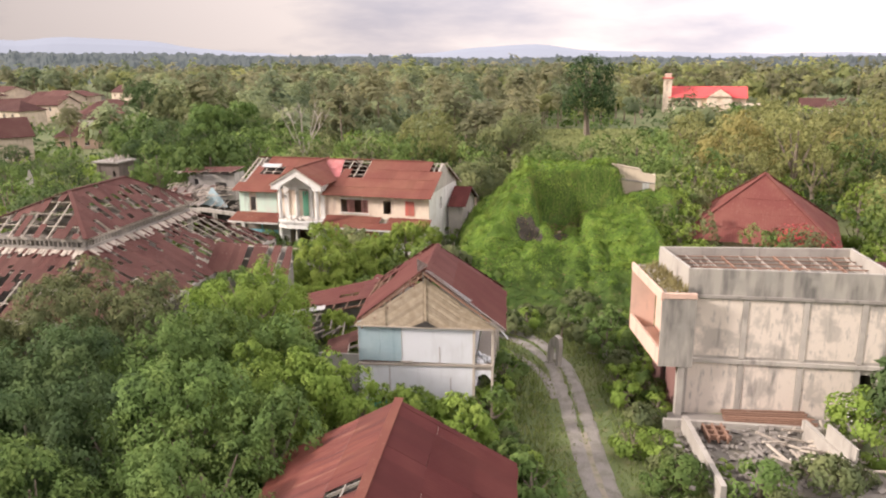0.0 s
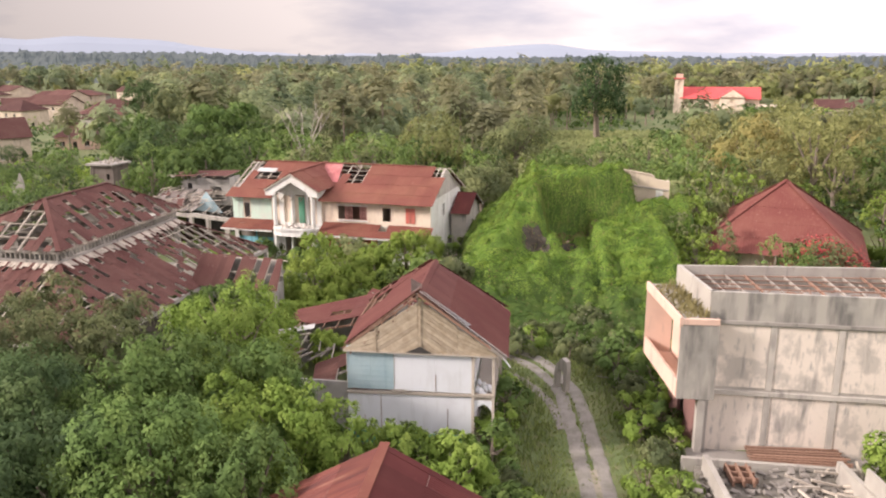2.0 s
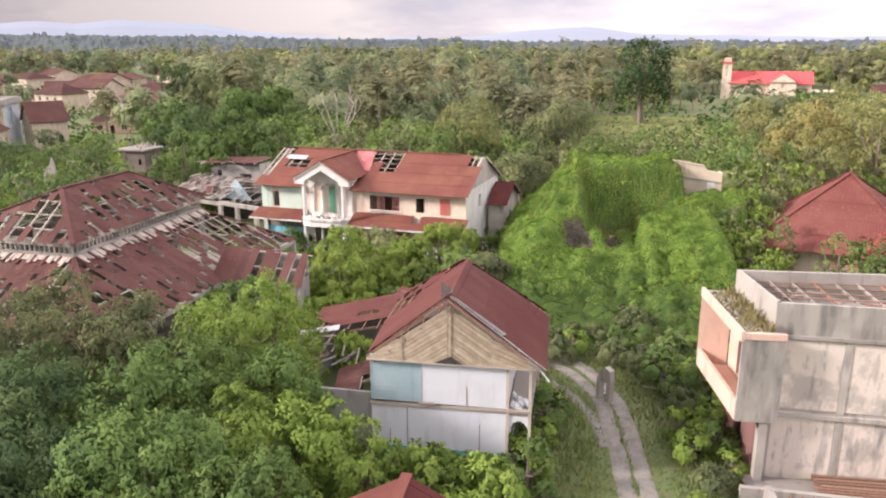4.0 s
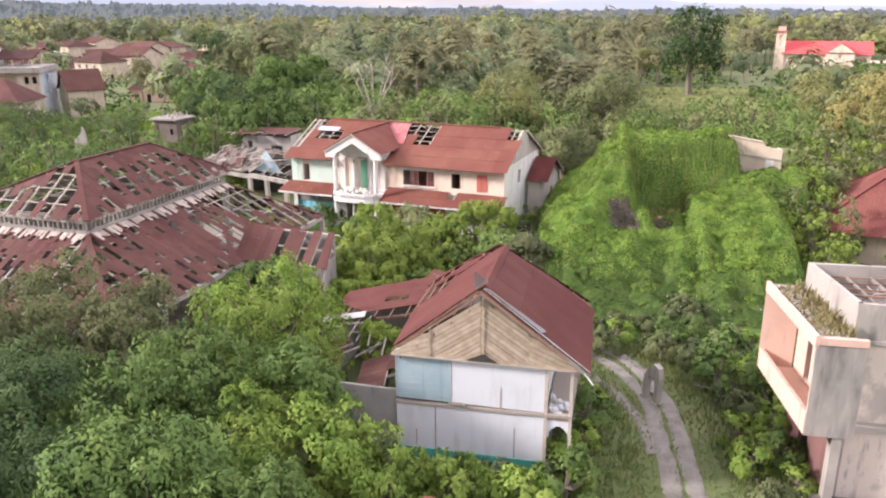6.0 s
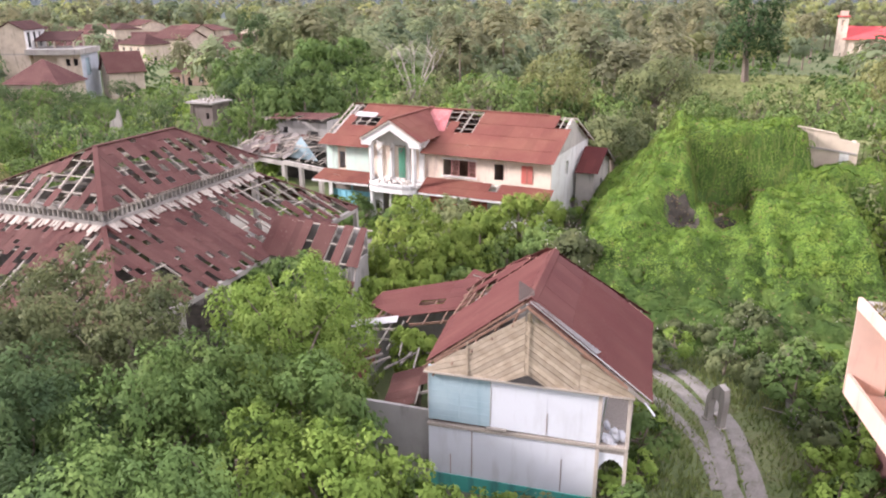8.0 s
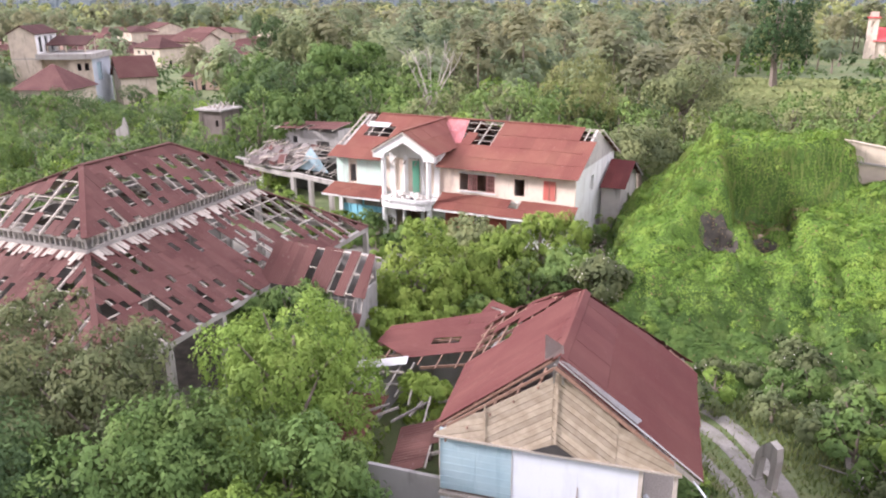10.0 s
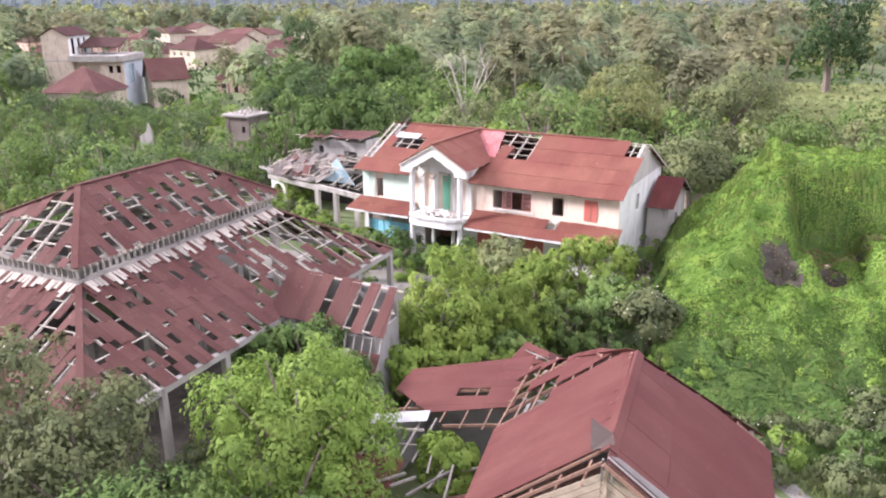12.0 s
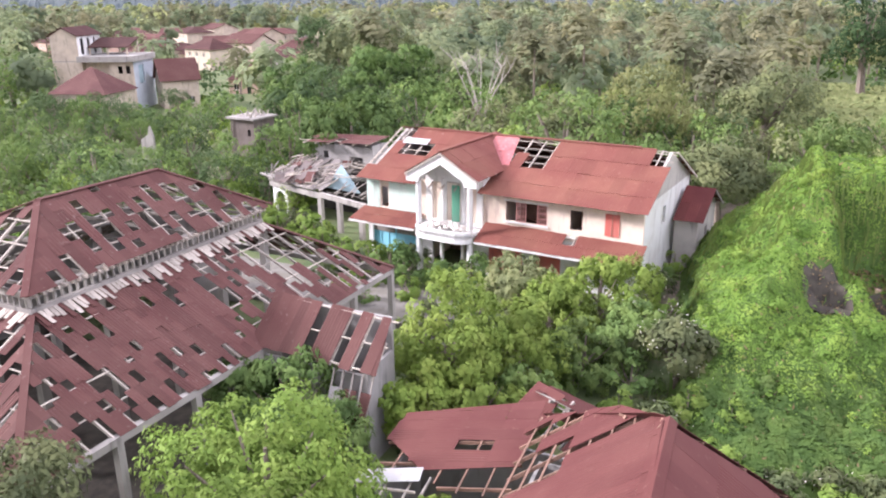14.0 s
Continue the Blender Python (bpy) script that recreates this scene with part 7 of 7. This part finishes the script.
places = [(9.9, 31.2), (9.4, 35.6), (10.4, 38.6), (10.0, 44.2), (10.6, 46.6), (11.2, 48.8), (9.4, 52.6), (13.4, 51.2), (12.6, 54.2), (8.2, 56.2), (6.0, 57.6), (3.6, 59.6), (1.0, 61.4), (14.6, 48.6), (16.6, 51.0), (18.6, 48.6),
          (2.6, 64.0), (-1.0, 62.0), (-3.8, 63.6), (-6.8, 64.4), (15.5, 56), (18.5, 55), (20.5, 52.5), (21, 58), (22, 63), (20.5, 68), (-13.4, 74.6), (-16, 75.6), (-19.6, 77.6), (-21.6, 78.4), (-24.4, 78.8), (-27.6, 80.2), (-31, 82.0),
          (-34.5, 83.2), (-9.6, 73.4), (-2.6, 73.6), (-0.6, 76.2), (0.8, 80.6), (1.8, 84.6), (-23, 74.6), (-27, 76.4), (-12.8, 56.2), (-14.5, 49.8), (-16, 47.4), (-4.6, 36.4), (-2.2, 37.6), (0.2, 37.9), (2.6, 36.2), (1.6, 39.2), (1.4, 41.6),
          (-6.0, 36.8), (-9.4, 38.2), (2.6, 44.6), (2.8, 47.6), (1.8, 50.6), (-0.6, 53.2), (11.0, 33.4), (21.4, 33.2), (10.8, 28.4), (9.8, 25.6), (14.8, 29.2), (3.8, 27.4), (4.2, 24.6), (3.6, 30.4), (3.2, 33.6), (-20.4, 47.0),
          (-22.4, 44.4), (-19.2, 50.4), (-21.2, 41.8), (-25.0, 44.8), (-30, 43), (11.4, 58.6), (13.6, 57.6), (0.5, 57.6), (-2.2, 59.4), (4.8, 55.6), (7.4, 54.2), (9.6, 56.8), (6.6, 59.8), (11.4, 53.0), (15.2, 53.6), (17.0, 57.4), (-4.2, 60.8), (4.0, 61.8), (8.6, 59.4), (13.0, 60.0),
          (-15.4, 67.6), (-17.2, 70.6), (-14.2, 70.2), (-19.6, 72.6), (-22.0, 70.8), (-16.8, 73.4), (-12.6, 67.0), (-24.6, 72.8), (-13.0, 64.6), (-15.6, 63.6), (-26.8, 74.4), (-29.8, 78.8), (-32.6, 80.2), (-36.4, 83.6), (-38.6, 85.4), (-41.6, 86.0),
          (-5.4, 38.4), (-4.0, 38.3), (-3.0, 38.5), (-1.2, 37.9), (1.6, 38.0), (1.5, 40.4), (-7.6, 37.0), (2.4, 42.6), (0.6, 35.4), (-4.2, 35.2), (-9.8, 36.2), (-44, 62), (-44, 70), (-43, 54),
          (-2.3, 82.6), (-2.9, 79.8), (-1.4, 85.2), (-3.4, 77.0), (1.9, 88.2), (-0.2, 88.8), (2.2, 55.4), (3.2, 57.2), (0.6, 55.8), (1.8, 58.6), (5.2, 58.4), (-0.8, 56.8), (3.8, 54.6), (19.9, 35.4), (17.4, 30.9), (14.3, 30.4), (19.2, 31.6)]
for i, (x, y) in enumerate(places):
    if 1.5 < x < 19 and y > 57.4 and not (x < 3 and y > 62):
        continue
    copy_thing((shrub_mid, shrub_bright, shrub_olive)[(i * 7 + i // 3) % 3], at(x, y, sr.uniform(0, 360)) @ Matrix.Scale(sr.uniform(0.55, 1.05), 4))

for i, (x, y) in enumerate(((10.6, 62.6), (12.0, 61.4), (13.6, 62.0), (8.4, 58.8), (10.2, 58.9), (12.4, 58.8), (6.6, 57.8), (14.8, 60.2), (16.6, 61.8), (9.6, 60.6), (15.6, 58.2), (18.0, 60.0), (4.8, 57.6))):
    copy_thing((shrub_olive, shrub_olive, shrub_mid)[i % 3], at(x, y, i * 71) @ Matrix.Scale(0.62 + 0.07 * (i % 5), 4))
for i, (x, y, sc) in enumerate(((11.6, 44.6, 0.9), (12.2, 46.6, 1.1), (11.4, 42.2, 0.8), (11.7, 40.0, 0.7), (12.0, 49.4, 1.2), (10.8, 52.2, 1.1), (13.2, 32.6, 0.5), (10.7, 35.2, 0.8), (10.9, 31.6, 0.9), (40.5, 73.5, 1.3), (42.8, 76.5, 1.5), (44.5, 72.5, 1.4), (41.6, 79.6, 1.5), (46.5, 78.0, 1.6), (43.5, 68.5, 1.3))):
    copy_thing((shrub_bright, shrub_mid)[i % 3 == 2], at(x, y, i * 67) @ Matrix.Scale(sc, 4))
for x, y, sc in ((-26.5, 76.8, 1.2), (-24.0, 76.4, 1.3), (-22.2, 75.8, 1.1), (-28.8, 78.4, 1.3), (-30.5, 80.4, 1.25), (-32.5, 82.2, 1.3), (-34.6, 81.4, 1.3), (-20.8, 75.0, 1.0), (-37.0, 82.6, 1.4), (-39.6, 84.4, 1.4), (-17.6, 75.0, 0.9), (-42, 92, 1.5), (-45, 95, 1.6), (-40, 96, 1.5), (-37, 91, 1.4), (-43, 99, 1.5), (-47, 102, 1.6), (-39, 101, 1.5), (-35, 96, 1.5), (-44.5, 88.5, 1.5), (-49, 98, 1.6), (-51, 104, 1.6)):
    copy_thing(shrub_bright if sc > 1.15 else shrub_mid, at(x, y, x * 53) @ Matrix.Scale(sc, 4))

# middle distance: a few built trees, each copied
kinds = []
for i, (h, sp, kd, lv, sz) in enumerate(((9, 4.0, "mid", 1700, 0.42), (10, 4.4, "dark", 1700, 0.45), (8, 3.4, "olive", 1400, 0.42), (11, 4.6, "mid", 1800, 0.46), (9, 3.4, "yellow", 1200, 0.44), (7, 3.6, "bright", 1300, 0.42), (13, 3.6, "sun", 1400, 0.48), (12, 4.8, "sun", 1600, 0.52))):
    # tint 0.16 lightens the leaf colour in place of haze at this distance
    kinds.append(make_tree(at(50 + 7 * i, 104 + i * 5), h, sp, lv, sz, M["leaf_" + kd], TL[kd], 400 + i, depth=h * 0.42, group="middle distance trees", lobes=15, tint=0.16))


MEADOW = 0.27


def blocked(x, y):
    """Places kept clear of scattered trees: buildings, the yard, the field behind the mound."""
    if -46 < x < 4 and 72 < y < 98:
        return True
    if -24 < x < 26 and y < 92:
        return True
    if -45 < x < 0 and y < 74:
        return True
    if 20 < x < 46 and 64 < y < 92:
        return True
    if 20 < x < 42 and 50 < y < 62:
        return True
    if 8 < x < 64 and 116 < y < 214 and x < MEADOW * y:
        return True
    if any(abs(x - a) < 9 and -13 < y - b < 7 for a, b, *_ in spots) or (-12 < x + 107.2 - (146.3 - y) * 0.8 < 21 and -46 < y - 148.5 < 10):
        return True
    if abs(x + 53.7 - (109 - y) * 0.5) < 5 and -26 < y - 109 < 4 or (abs(x + 62 - (100 - y) * 0.6) < 4 and -16 < y - 100 < 4):
        return True
    if -1.0 * y < x < -0.44 * y and 112 < y < 345 and vnoise(x, y, 0.06) < 0.22:
        return True
    if 165 < y < 300 and 0.215 * y < x < 0.5 * y:
        return True
    if 62 < x < 165 and 225 < y < 298:
        return True
    return False


def scatter(pool_of, n, y0, y1, gap, seed, size, power=1.2, left=-0.86, right=0.74):
    r2 = random.Random(seed)
    done, tries = [], 0
    while len(done) < n and tries < n * 40:
        tries += 1
        y = y0 + (y1 - y0) * r2.random() ** power
        x = r2.uniform(left, right) * (y + 10)
        if blocked(x, y) or any((x - a) ** 2 + (y - b) ** 2 < gap * gap for a, b in done):
            continue
        done.append((x, y))
        pool = pool_of(x, y)
        low_here = 0.66 if x < -40 and abs(x + 107 - (148 - y) * 0.8) < 22 and y < 140 else 1.0
        copy_thing(pool[r2.randrange(len(pool))], at(x, y, r2.uniform(0, 360)) @ Matrix.Scale(r2.uniform(*size) * low_here, 4))


# The far right draws more on kinds with sunlight in their leaf colour.
scatter(lambda x, y: [kinds[i] for i in ((0, 1, 3, 5, 0, 1, 0) if x < -40 else (0, 1, 3, 5, 0, 2, 0) if x < 4 else (0, 2, 5, 2, 3) if x < 34 else (2, 4, 7, 5, 6, 4, 6, 7))], 190, 78, 145, 5.0, 31, (0.7, 1.1))
far_forms = []
for i, (h, sp, kd, lv, sz) in enumerate(((12, 5.4, "mid", 400, 1.2), (13, 5.6, "dark", 400, 1.22), (14, 4.6, "olive", 420, 1.1), (11, 5.0, "yellow", 420, 1.05), (15, 5.6, "mid", 420, 1.22), (17, 4.2, "olive", 420, 1.1), (12, 6.0, "olive", 420, 1.22), (13, 4.6, "yellow", 420, 1.05))):
    nf = np.random.default_rng(440 + i)
    p, o = crown_points(nf, lv, sp * 0.85, sp * 0.85, h * 0.38, 22, sp * 0.36)
    p[:, 2] += h * 0.58
    whole = p - np.array([0, 0, h * 0.5])
    o = o * 0.5 + whole / (np.linalg.norm(whole, axis=1)[:, None] + 1e-9) * 0.6
    far_forms.append((leaf_arrays(p, o, sz, nf, 0.4, 0.25, 0.65), {"mid": "hazy_green", "dark": "hazy_green", "yellow": "hazy_lime"}.get(kd, "hazy_olive"), h))
fs = random.Random(32)
stand = {}
stems = bmesh.new()
done, tries = [], 0
while len(done) < 560 and tries < 20000:
    tries += 1
    y = 135 + 230 * fs.random() ** 1.1
    x = fs.uniform(-0.95, 0.74) * (y + 10)
    if blocked(x, y) or any((x - a) ** 2 + (y - b) ** 2 < 42 for a, b in done):
        continue
    done.append((x, y))
    # The right half gets more olive and lime, standing for stronger sunlight.
    pool = (0, 1, 4, 6, 2, 0, 5) if x < 0 else (2, 3, 0, 5, 7, 6, 2)
    arr, key, h = far_forms[pool[fs.randrange(7)]]
    m = at(x, y, fs.uniform(0, 360)) @ Matrix.Scale(fs.uniform(0.7, 1.15), 4)
    stand.setdefault(key, []).append(moved(arr, m, fs.uniform(-0.3, 0.2)))
    tube([m @ Vector((0, 0, -0.5)), m @ Vector((0.3, 0.2, h * 0.75))], [0.3, 0.1], 5, stems)
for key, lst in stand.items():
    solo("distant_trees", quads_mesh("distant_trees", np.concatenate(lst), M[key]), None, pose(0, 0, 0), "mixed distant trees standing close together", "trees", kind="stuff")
solo("distant_trunks", stems, M["bark"], pose(0, 0, 0), "brown trunks of the distant trees", "trunks", kind="stuff")
for x, y, s, kd in ((1.0, 108, 1.05, 2), (5.5, 106, 0.95, 2), (3.0, 113, 0.9, 2), (9, 112, 0.75, 0), (-5, 100, 0.85, 0), (-24, 104, 1.0, 2), (-12, 106, 0.9, 2), (-38, 104, 1.1, 0), (26.5, 66, 0.7, 0), (23, 74, 0.7, 2), (22.5, 82, 0.8, 0), (17.2, 76.4, 0.74, 0), (20.2, 75.6, 0.74, 2), (18.8, 74.0, 0.66, 5), (22.6, 77.0, 0.8, 5), (21.0, 71.4, 0.7, 5), (20.6, 66.2, 0.62, 5), (22.4, 79.6, 0.95, 5), (25.0, 86.0, 1.1, 2), (29.0, 88.0, 1.1, 5), (19.4, 82.0, 0.9, 2), (27, 92, 0.95, 3), (33, 95, 1.0, 2), (40, 68, 0.75, 5), (45, 76, 0.85, 3), (46, 66, 0.8, 0), (30, 50, 0.6, 2), (36, 46, 0.6, 0), (40, 56, 0.7, 1),
                    (26, 47.5, 0.5, 5), (-48, 60, 0.8, 7), (-50, 68, 0.85, 0), (-46, 76, 0.8, 1), (-54, 82, 0.9, 0), (-48, 48, 0.8, 1), (-52, 56, 0.9, 3)):
    copy_thing(kinds[kd], at(x, y, x * 41) @ Matrix.Scale(s, 4))
# low growth before the village
lg = random.Random(91)
for i in range(64):
    y = lg.uniform(84, 126)
    x = -107.2 + (146.3 - y) * 0.8 + lg.uniform(-15, 24)
    if math.hypot(x + 98, y - 132.5) < 8 or abs(x + 53.7) < 5 and y > 100 or math.hypot(x + 62, y - 100) < 3:
        continue
    copy_thing(kinds[(0, 1, 5, 3)[i % 4]], at(x, y, i * 47) @ Matrix.Scale(lg.uniform(0.38, 0.56), 4))
for x, y, sc in ((-101.5, 126.6, 0.55), (-97.5, 125.0, 0.5), (-93.6, 126.4, 0.58), (-90.4, 129.0, 0.52), (-104.6, 128.6, 0.6), (-88.0, 141.0, 0.5), (-91.0, 143.5, 0.45)):
    copy_thing(kinds[1], at(x, y, x * 31) @ Matrix.Scale(sc, 4))
# the tall spreading tree on the skyline and the bare one behind the mansion
make_tree(at(28.2, 196), 23.0, 5.4, 4600, 0.7, M["leaf_dark"], "very tall dark tree rising over the woods", 500, depth=11.2, lobes=40, tint=-0.3)
dead = thing("bare_tree", at(-27.2, 119) @ Matrix.Scale(1.22, 4), "bleached leafless dead tree", "tree")
bm = bmesh.new()
dr = np.random.default_rng(9)
tube([(0, 0, -0.3), (0.2, 0.1, 2.5), (0.1, 0, 5)], [0.3, 0.24, 0.18], 8, bm)
for i in range(9):
    a = i * 2.4
    sp = dr.uniform(1.6, 3.6)
    e = (math.cos(a) * sp, math.sin(a) * sp, dr.uniform(8.5, 12.5))
    md = (e[0] * 0.42, e[1] * 0.42, 6.8)
    tube([(0.1, 0, dr.uniform(2.5, 4.8)), md, e], [0.11, 0.07, 0.02], 5, bm)
    for j in range(3):
        q = dr.uniform(0.3, 0.9)
        s0 = Vector(md).lerp(Vector(e), q)
        tube([s0, s0 + Vector((dr.normal(0, 0.8), dr.normal(0, 0.8), dr.uniform(0.6, 1.8)))], [0.06, 0.015], 4, bm)
part("branch_work", bm, M["dead_wood"], dead)
make_tree(at(0.8, 94.6), 8.6, 4.3, 7500, 0.34, M["leaf_olive"], "round dusty olive tree beside the mansion", 505, blobs=60, depth=3.6)
make_tree(at(-6.5, 110), 13.0, 5.0, 6500, 0.38, M["leaf_sun"], "tall airy yellow-green tree behind the mansion", 506, depth=5.6, lobes=26)
make_tree(at(-14, 106), 9.0, 4.0, 5000, 0.4, M["leaf_olive"], "dense olive tree behind the mansion", 507, blobs=40, depth=3.8)
make_tree(at(6.0, 118), 14.0, 5.4, 5000, 0.44, M["leaf_olive"], "tall dusty tree with loose olive crown", 508, blobs=40, depth=5.8)

for i, (x, y, top, sp, kd, label) in enumerate(((-76, 172, 17.5, 5.0, "dark", "round dark-green tree beside the village"), (-64, 155, 16.4, 5.4, "olive", "grey-green tree with loose spreading crown"),
        (-61, 134, 12.4, 5.0, "mid", "fresh green tree at the village edge"), (-45, 131, 14.2, 7.5, "mid", "very broad flat-crowned green tree"), (-35, 98, 12.2, 5.4, "mid", "broad green tree behind the ruined carport"),
        (-52, 119, 10.5, 4.6, "dark", "dense dark tree beside the unfinished hut"), (38, 110, 13.8, 5.4, "yellow", "sunlit yellowing tree behind the hipped house"), (-52, 150, 17.5, 6.0, "olive", "tall loose olive tree over the woods"))):
    make_tree(at(x, y, 50 * i), top - gz(x, y), sp, int(210 * sp ** 2), 0.5, M["leaf_" + kd], label, 520 + i, depth=top * 0.36, lobes=22)

# far woods: one mass
fr = np.random.default_rng(60)
n_far = 1900
dist = 300 + 300 * fr.random(n_far) ** 1.1
ang = fr.uniform(-1.02, 0.76, n_far)
fx, fy = dist * np.sin(ang), dist * np.cos(ang)
groups = {"hazy_green": [], "hazy_olive": [], "hazy_lime": []}
for i in range(n_far):
    x, y = float(fx[i]), float(fy[i])
    if blocked(x, y) or (62 < x < 170 and 200 < y < 300):
        continue
    h = fr.uniform(8, 16) * (1.25 if fr.random() < 0.08 else 1) * (0.8 if 60 < x < 200 and y < 420 else 1)
    sp = h * fr.uniform(0.28, 0.42)
    big = 1.0 + dist[i] / 900
    p, o = crown_points(fr, int(95 / big), sp, sp, h * 0.36, 9, sp * 0.42)
    o = o * 0.5 + p / (np.linalg.norm(p, axis=1)[:, None] + 1e-9) * 0.6
    p += np.array([x, y, gz(x, y) + h * 0.62])
    # Shifted to olive and lime on the right, sunlight put into the colour.
    r = fr.random() + (0.25 if x > 0.12 * y else 0)
    key = "hazy_green" if r < 0.45 else "hazy_olive" if r < 0.85 else "hazy_lime"
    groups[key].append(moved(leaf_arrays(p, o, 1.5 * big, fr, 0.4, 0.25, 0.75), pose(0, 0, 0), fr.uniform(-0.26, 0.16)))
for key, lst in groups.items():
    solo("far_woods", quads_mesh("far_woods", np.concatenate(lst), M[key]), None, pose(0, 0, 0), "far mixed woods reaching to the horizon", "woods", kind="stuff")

# undergrowth: low bushes that close the floor of the woods
ug = np.random.default_rng(66)
low = {"leaf_mid": [], "leaf_dark": [], "leaf_olive": [], "leaf_bright": []}
for i in range(3000):
    y = float(62 + 250 * ug.random() ** 1.6)
    x = float(ug.uniform(-0.95, 0.76) * (y + 12))
    if blocked(x, y) and not (8 < x < 64 and 116 < y < 214 and ug.random() < 0.05) and not (x < -0.44 * y and y > 112 and ug.random() < 0.45) and not (165 < y < 280 and x > 0.215 * y and ug.random() < 0.6):
        continue
    r = ug.uniform(0.9, 2.2) * (1 + y / 300)
    p, o = crown_points(ug, 42, r, r, r * 0.7, 5, r * 0.5, -0.1)
    p += np.array([x, y, gz(x, y) + r * 0.35])
    low[("leaf_mid", "leaf_dark", "leaf_olive", "leaf_bright")[int(ug.choice(4, p=(0.45, 0.3, 0.13, 0.12)))]].append(moved(leaf_arrays(p, o, 0.42 * (1 + y / 160), ug, slim=0.7), pose(0, 0, 0), ug.uniform(-0.25, 0.2)))
for key, lst in low.items():
    solo("undergrowth", quads_mesh("undergrowth", np.concatenate(lst), M[key]), None, pose(0, 0, 0), "dense low bushes covering the woodland floor", "bushes", kind="stuff")

# meadow behind the overgrown ruin: rows of tall pale grass
md = np.random.default_rng(68)
n = 26000
mx, my = md.uniform(6, 66, n), md.uniform(100, 214, n)
my = np.round(my / 2.4) * 2.4 + md.normal(0, 0.5, n)
mp = np.stack([mx, my, np.array([gz(float(a), float(b)) + 0.35 for a, b in zip(mx, my)])], 1)
mk = mx < MEADOW * my + 3
mp, n = mp[mk], int(mk.sum())
mo = np.tile(np.array([0.0, -0.4, 0.6]), (n, 1))
solo("meadow_grass", quads_mesh("meadow_grass", leaf_arrays(mp, mo, 1.15, md, 0.5, 0.8, 0.6), M["leaf_meadow"]), None, pose(0, 0, 0), "pale green meadow of tall grass in rows", "grass", kind="stuff")

# grass
gr = np.random.default_rng(70)
n = 60000
gxs, gys = gr.uniform(-12, 24, n), gr.uniform(18, 64, n)


def on_road(x, y):
    rx = np.interp(y, [14, 28, 33.2, 39, 44.5, 49, 52.8, 55.2], [8.6, 7.5, 7.2, 7.05, 6.9, 6.5, 5.0, 2.6])
    return np.abs(x - rx)


ok = ((on_road(gxs, gys) > 0.74 + 0.4 * gr.random(n)) | ((on_road(gxs, gys) < 0.2) & (gys > 37))) & ~((gxs > 12.2) & (gys < 44.6) & (gys > 30.5)) & ~((gxs > -6.4) & (gxs < 1.0) & (gys > 39) & (gys < 49)) & (np.abs(gxs - 6.5) < 3 + 9 * gr.random(n))
gp = np.stack([gxs[ok], gys[ok], np.array([gz(float(a), float(b)) for a, b in zip(gxs[ok], gys[ok])])], 1)
h = gr.uniform(0.12, 0.5, len(gp)) * np.where(np.abs(on_road(gp[:, 0], gp[:, 1])) < 1.8, 0.5, 1.0)
d = gr.normal(0, 1, (len(gp), 2))
d /= np.linalg.norm(d, axis=1)[:, None]
v = np.empty((len(gp), 4, 3))
wd = 0.05
v[:, 0] = gp + np.concatenate([d * wd, np.full((len(gp), 1), -0.03)], 1)
v[:, 1] = gp - np.concatenate([d * wd, np.full((len(gp), 1), 0.03)], 1)
bend = gr.normal(0, 0.12, (len(gp), 2))
v[:, 2] = gp + np.concatenate([bend - d * 0.012, h[:, None]], 1)
v[:, 3] = gp + np.concatenate([bend + d * 0.012, h[:, None]], 1)
solo("tall_grass", quads_mesh("tall_grass", v.reshape(-1, 3), M["leaf_grass"]), None, pose(0, 0, 0), "tall uneven grass and weeds beside the track", "grass", kind="stuff")

bg = np.random.default_rng(71)
n = 620
f, g = bg.random(n), bg.random(n)
qx = (11.3 + (10.95 - 11.3) * f) + (1.35 + 0.1 * f) * g
qy = 39.0 + 5.8 * f
hh = bg.uniform(0.08, 0.5, n) * (0.4 + 0.9 * g)
v = np.empty((n, 4, 3))
base = np.stack([qx, qy, np.full(n, Z2 + 0.17)], 1)
d = bg.normal(0, 0.04, (n, 3)) * np.array([1, 1, 0])
tip = base + np.stack([bg.normal(0, 0.14, n), bg.normal(0, 0.14, n), hh], 1)
v[:, 0], v[:, 1], v[:, 2], v[:, 3] = base - d, base + d, tip + d * 0.3, tip - d * 0.3
solo("roof_grass", quads_mesh("roof_grass", v.reshape(-1, 3), M["leaf_straw"]), None, pose(0, 0, 0), "dry grass growing on the concrete balcony roof", "grass", kind="stuff")
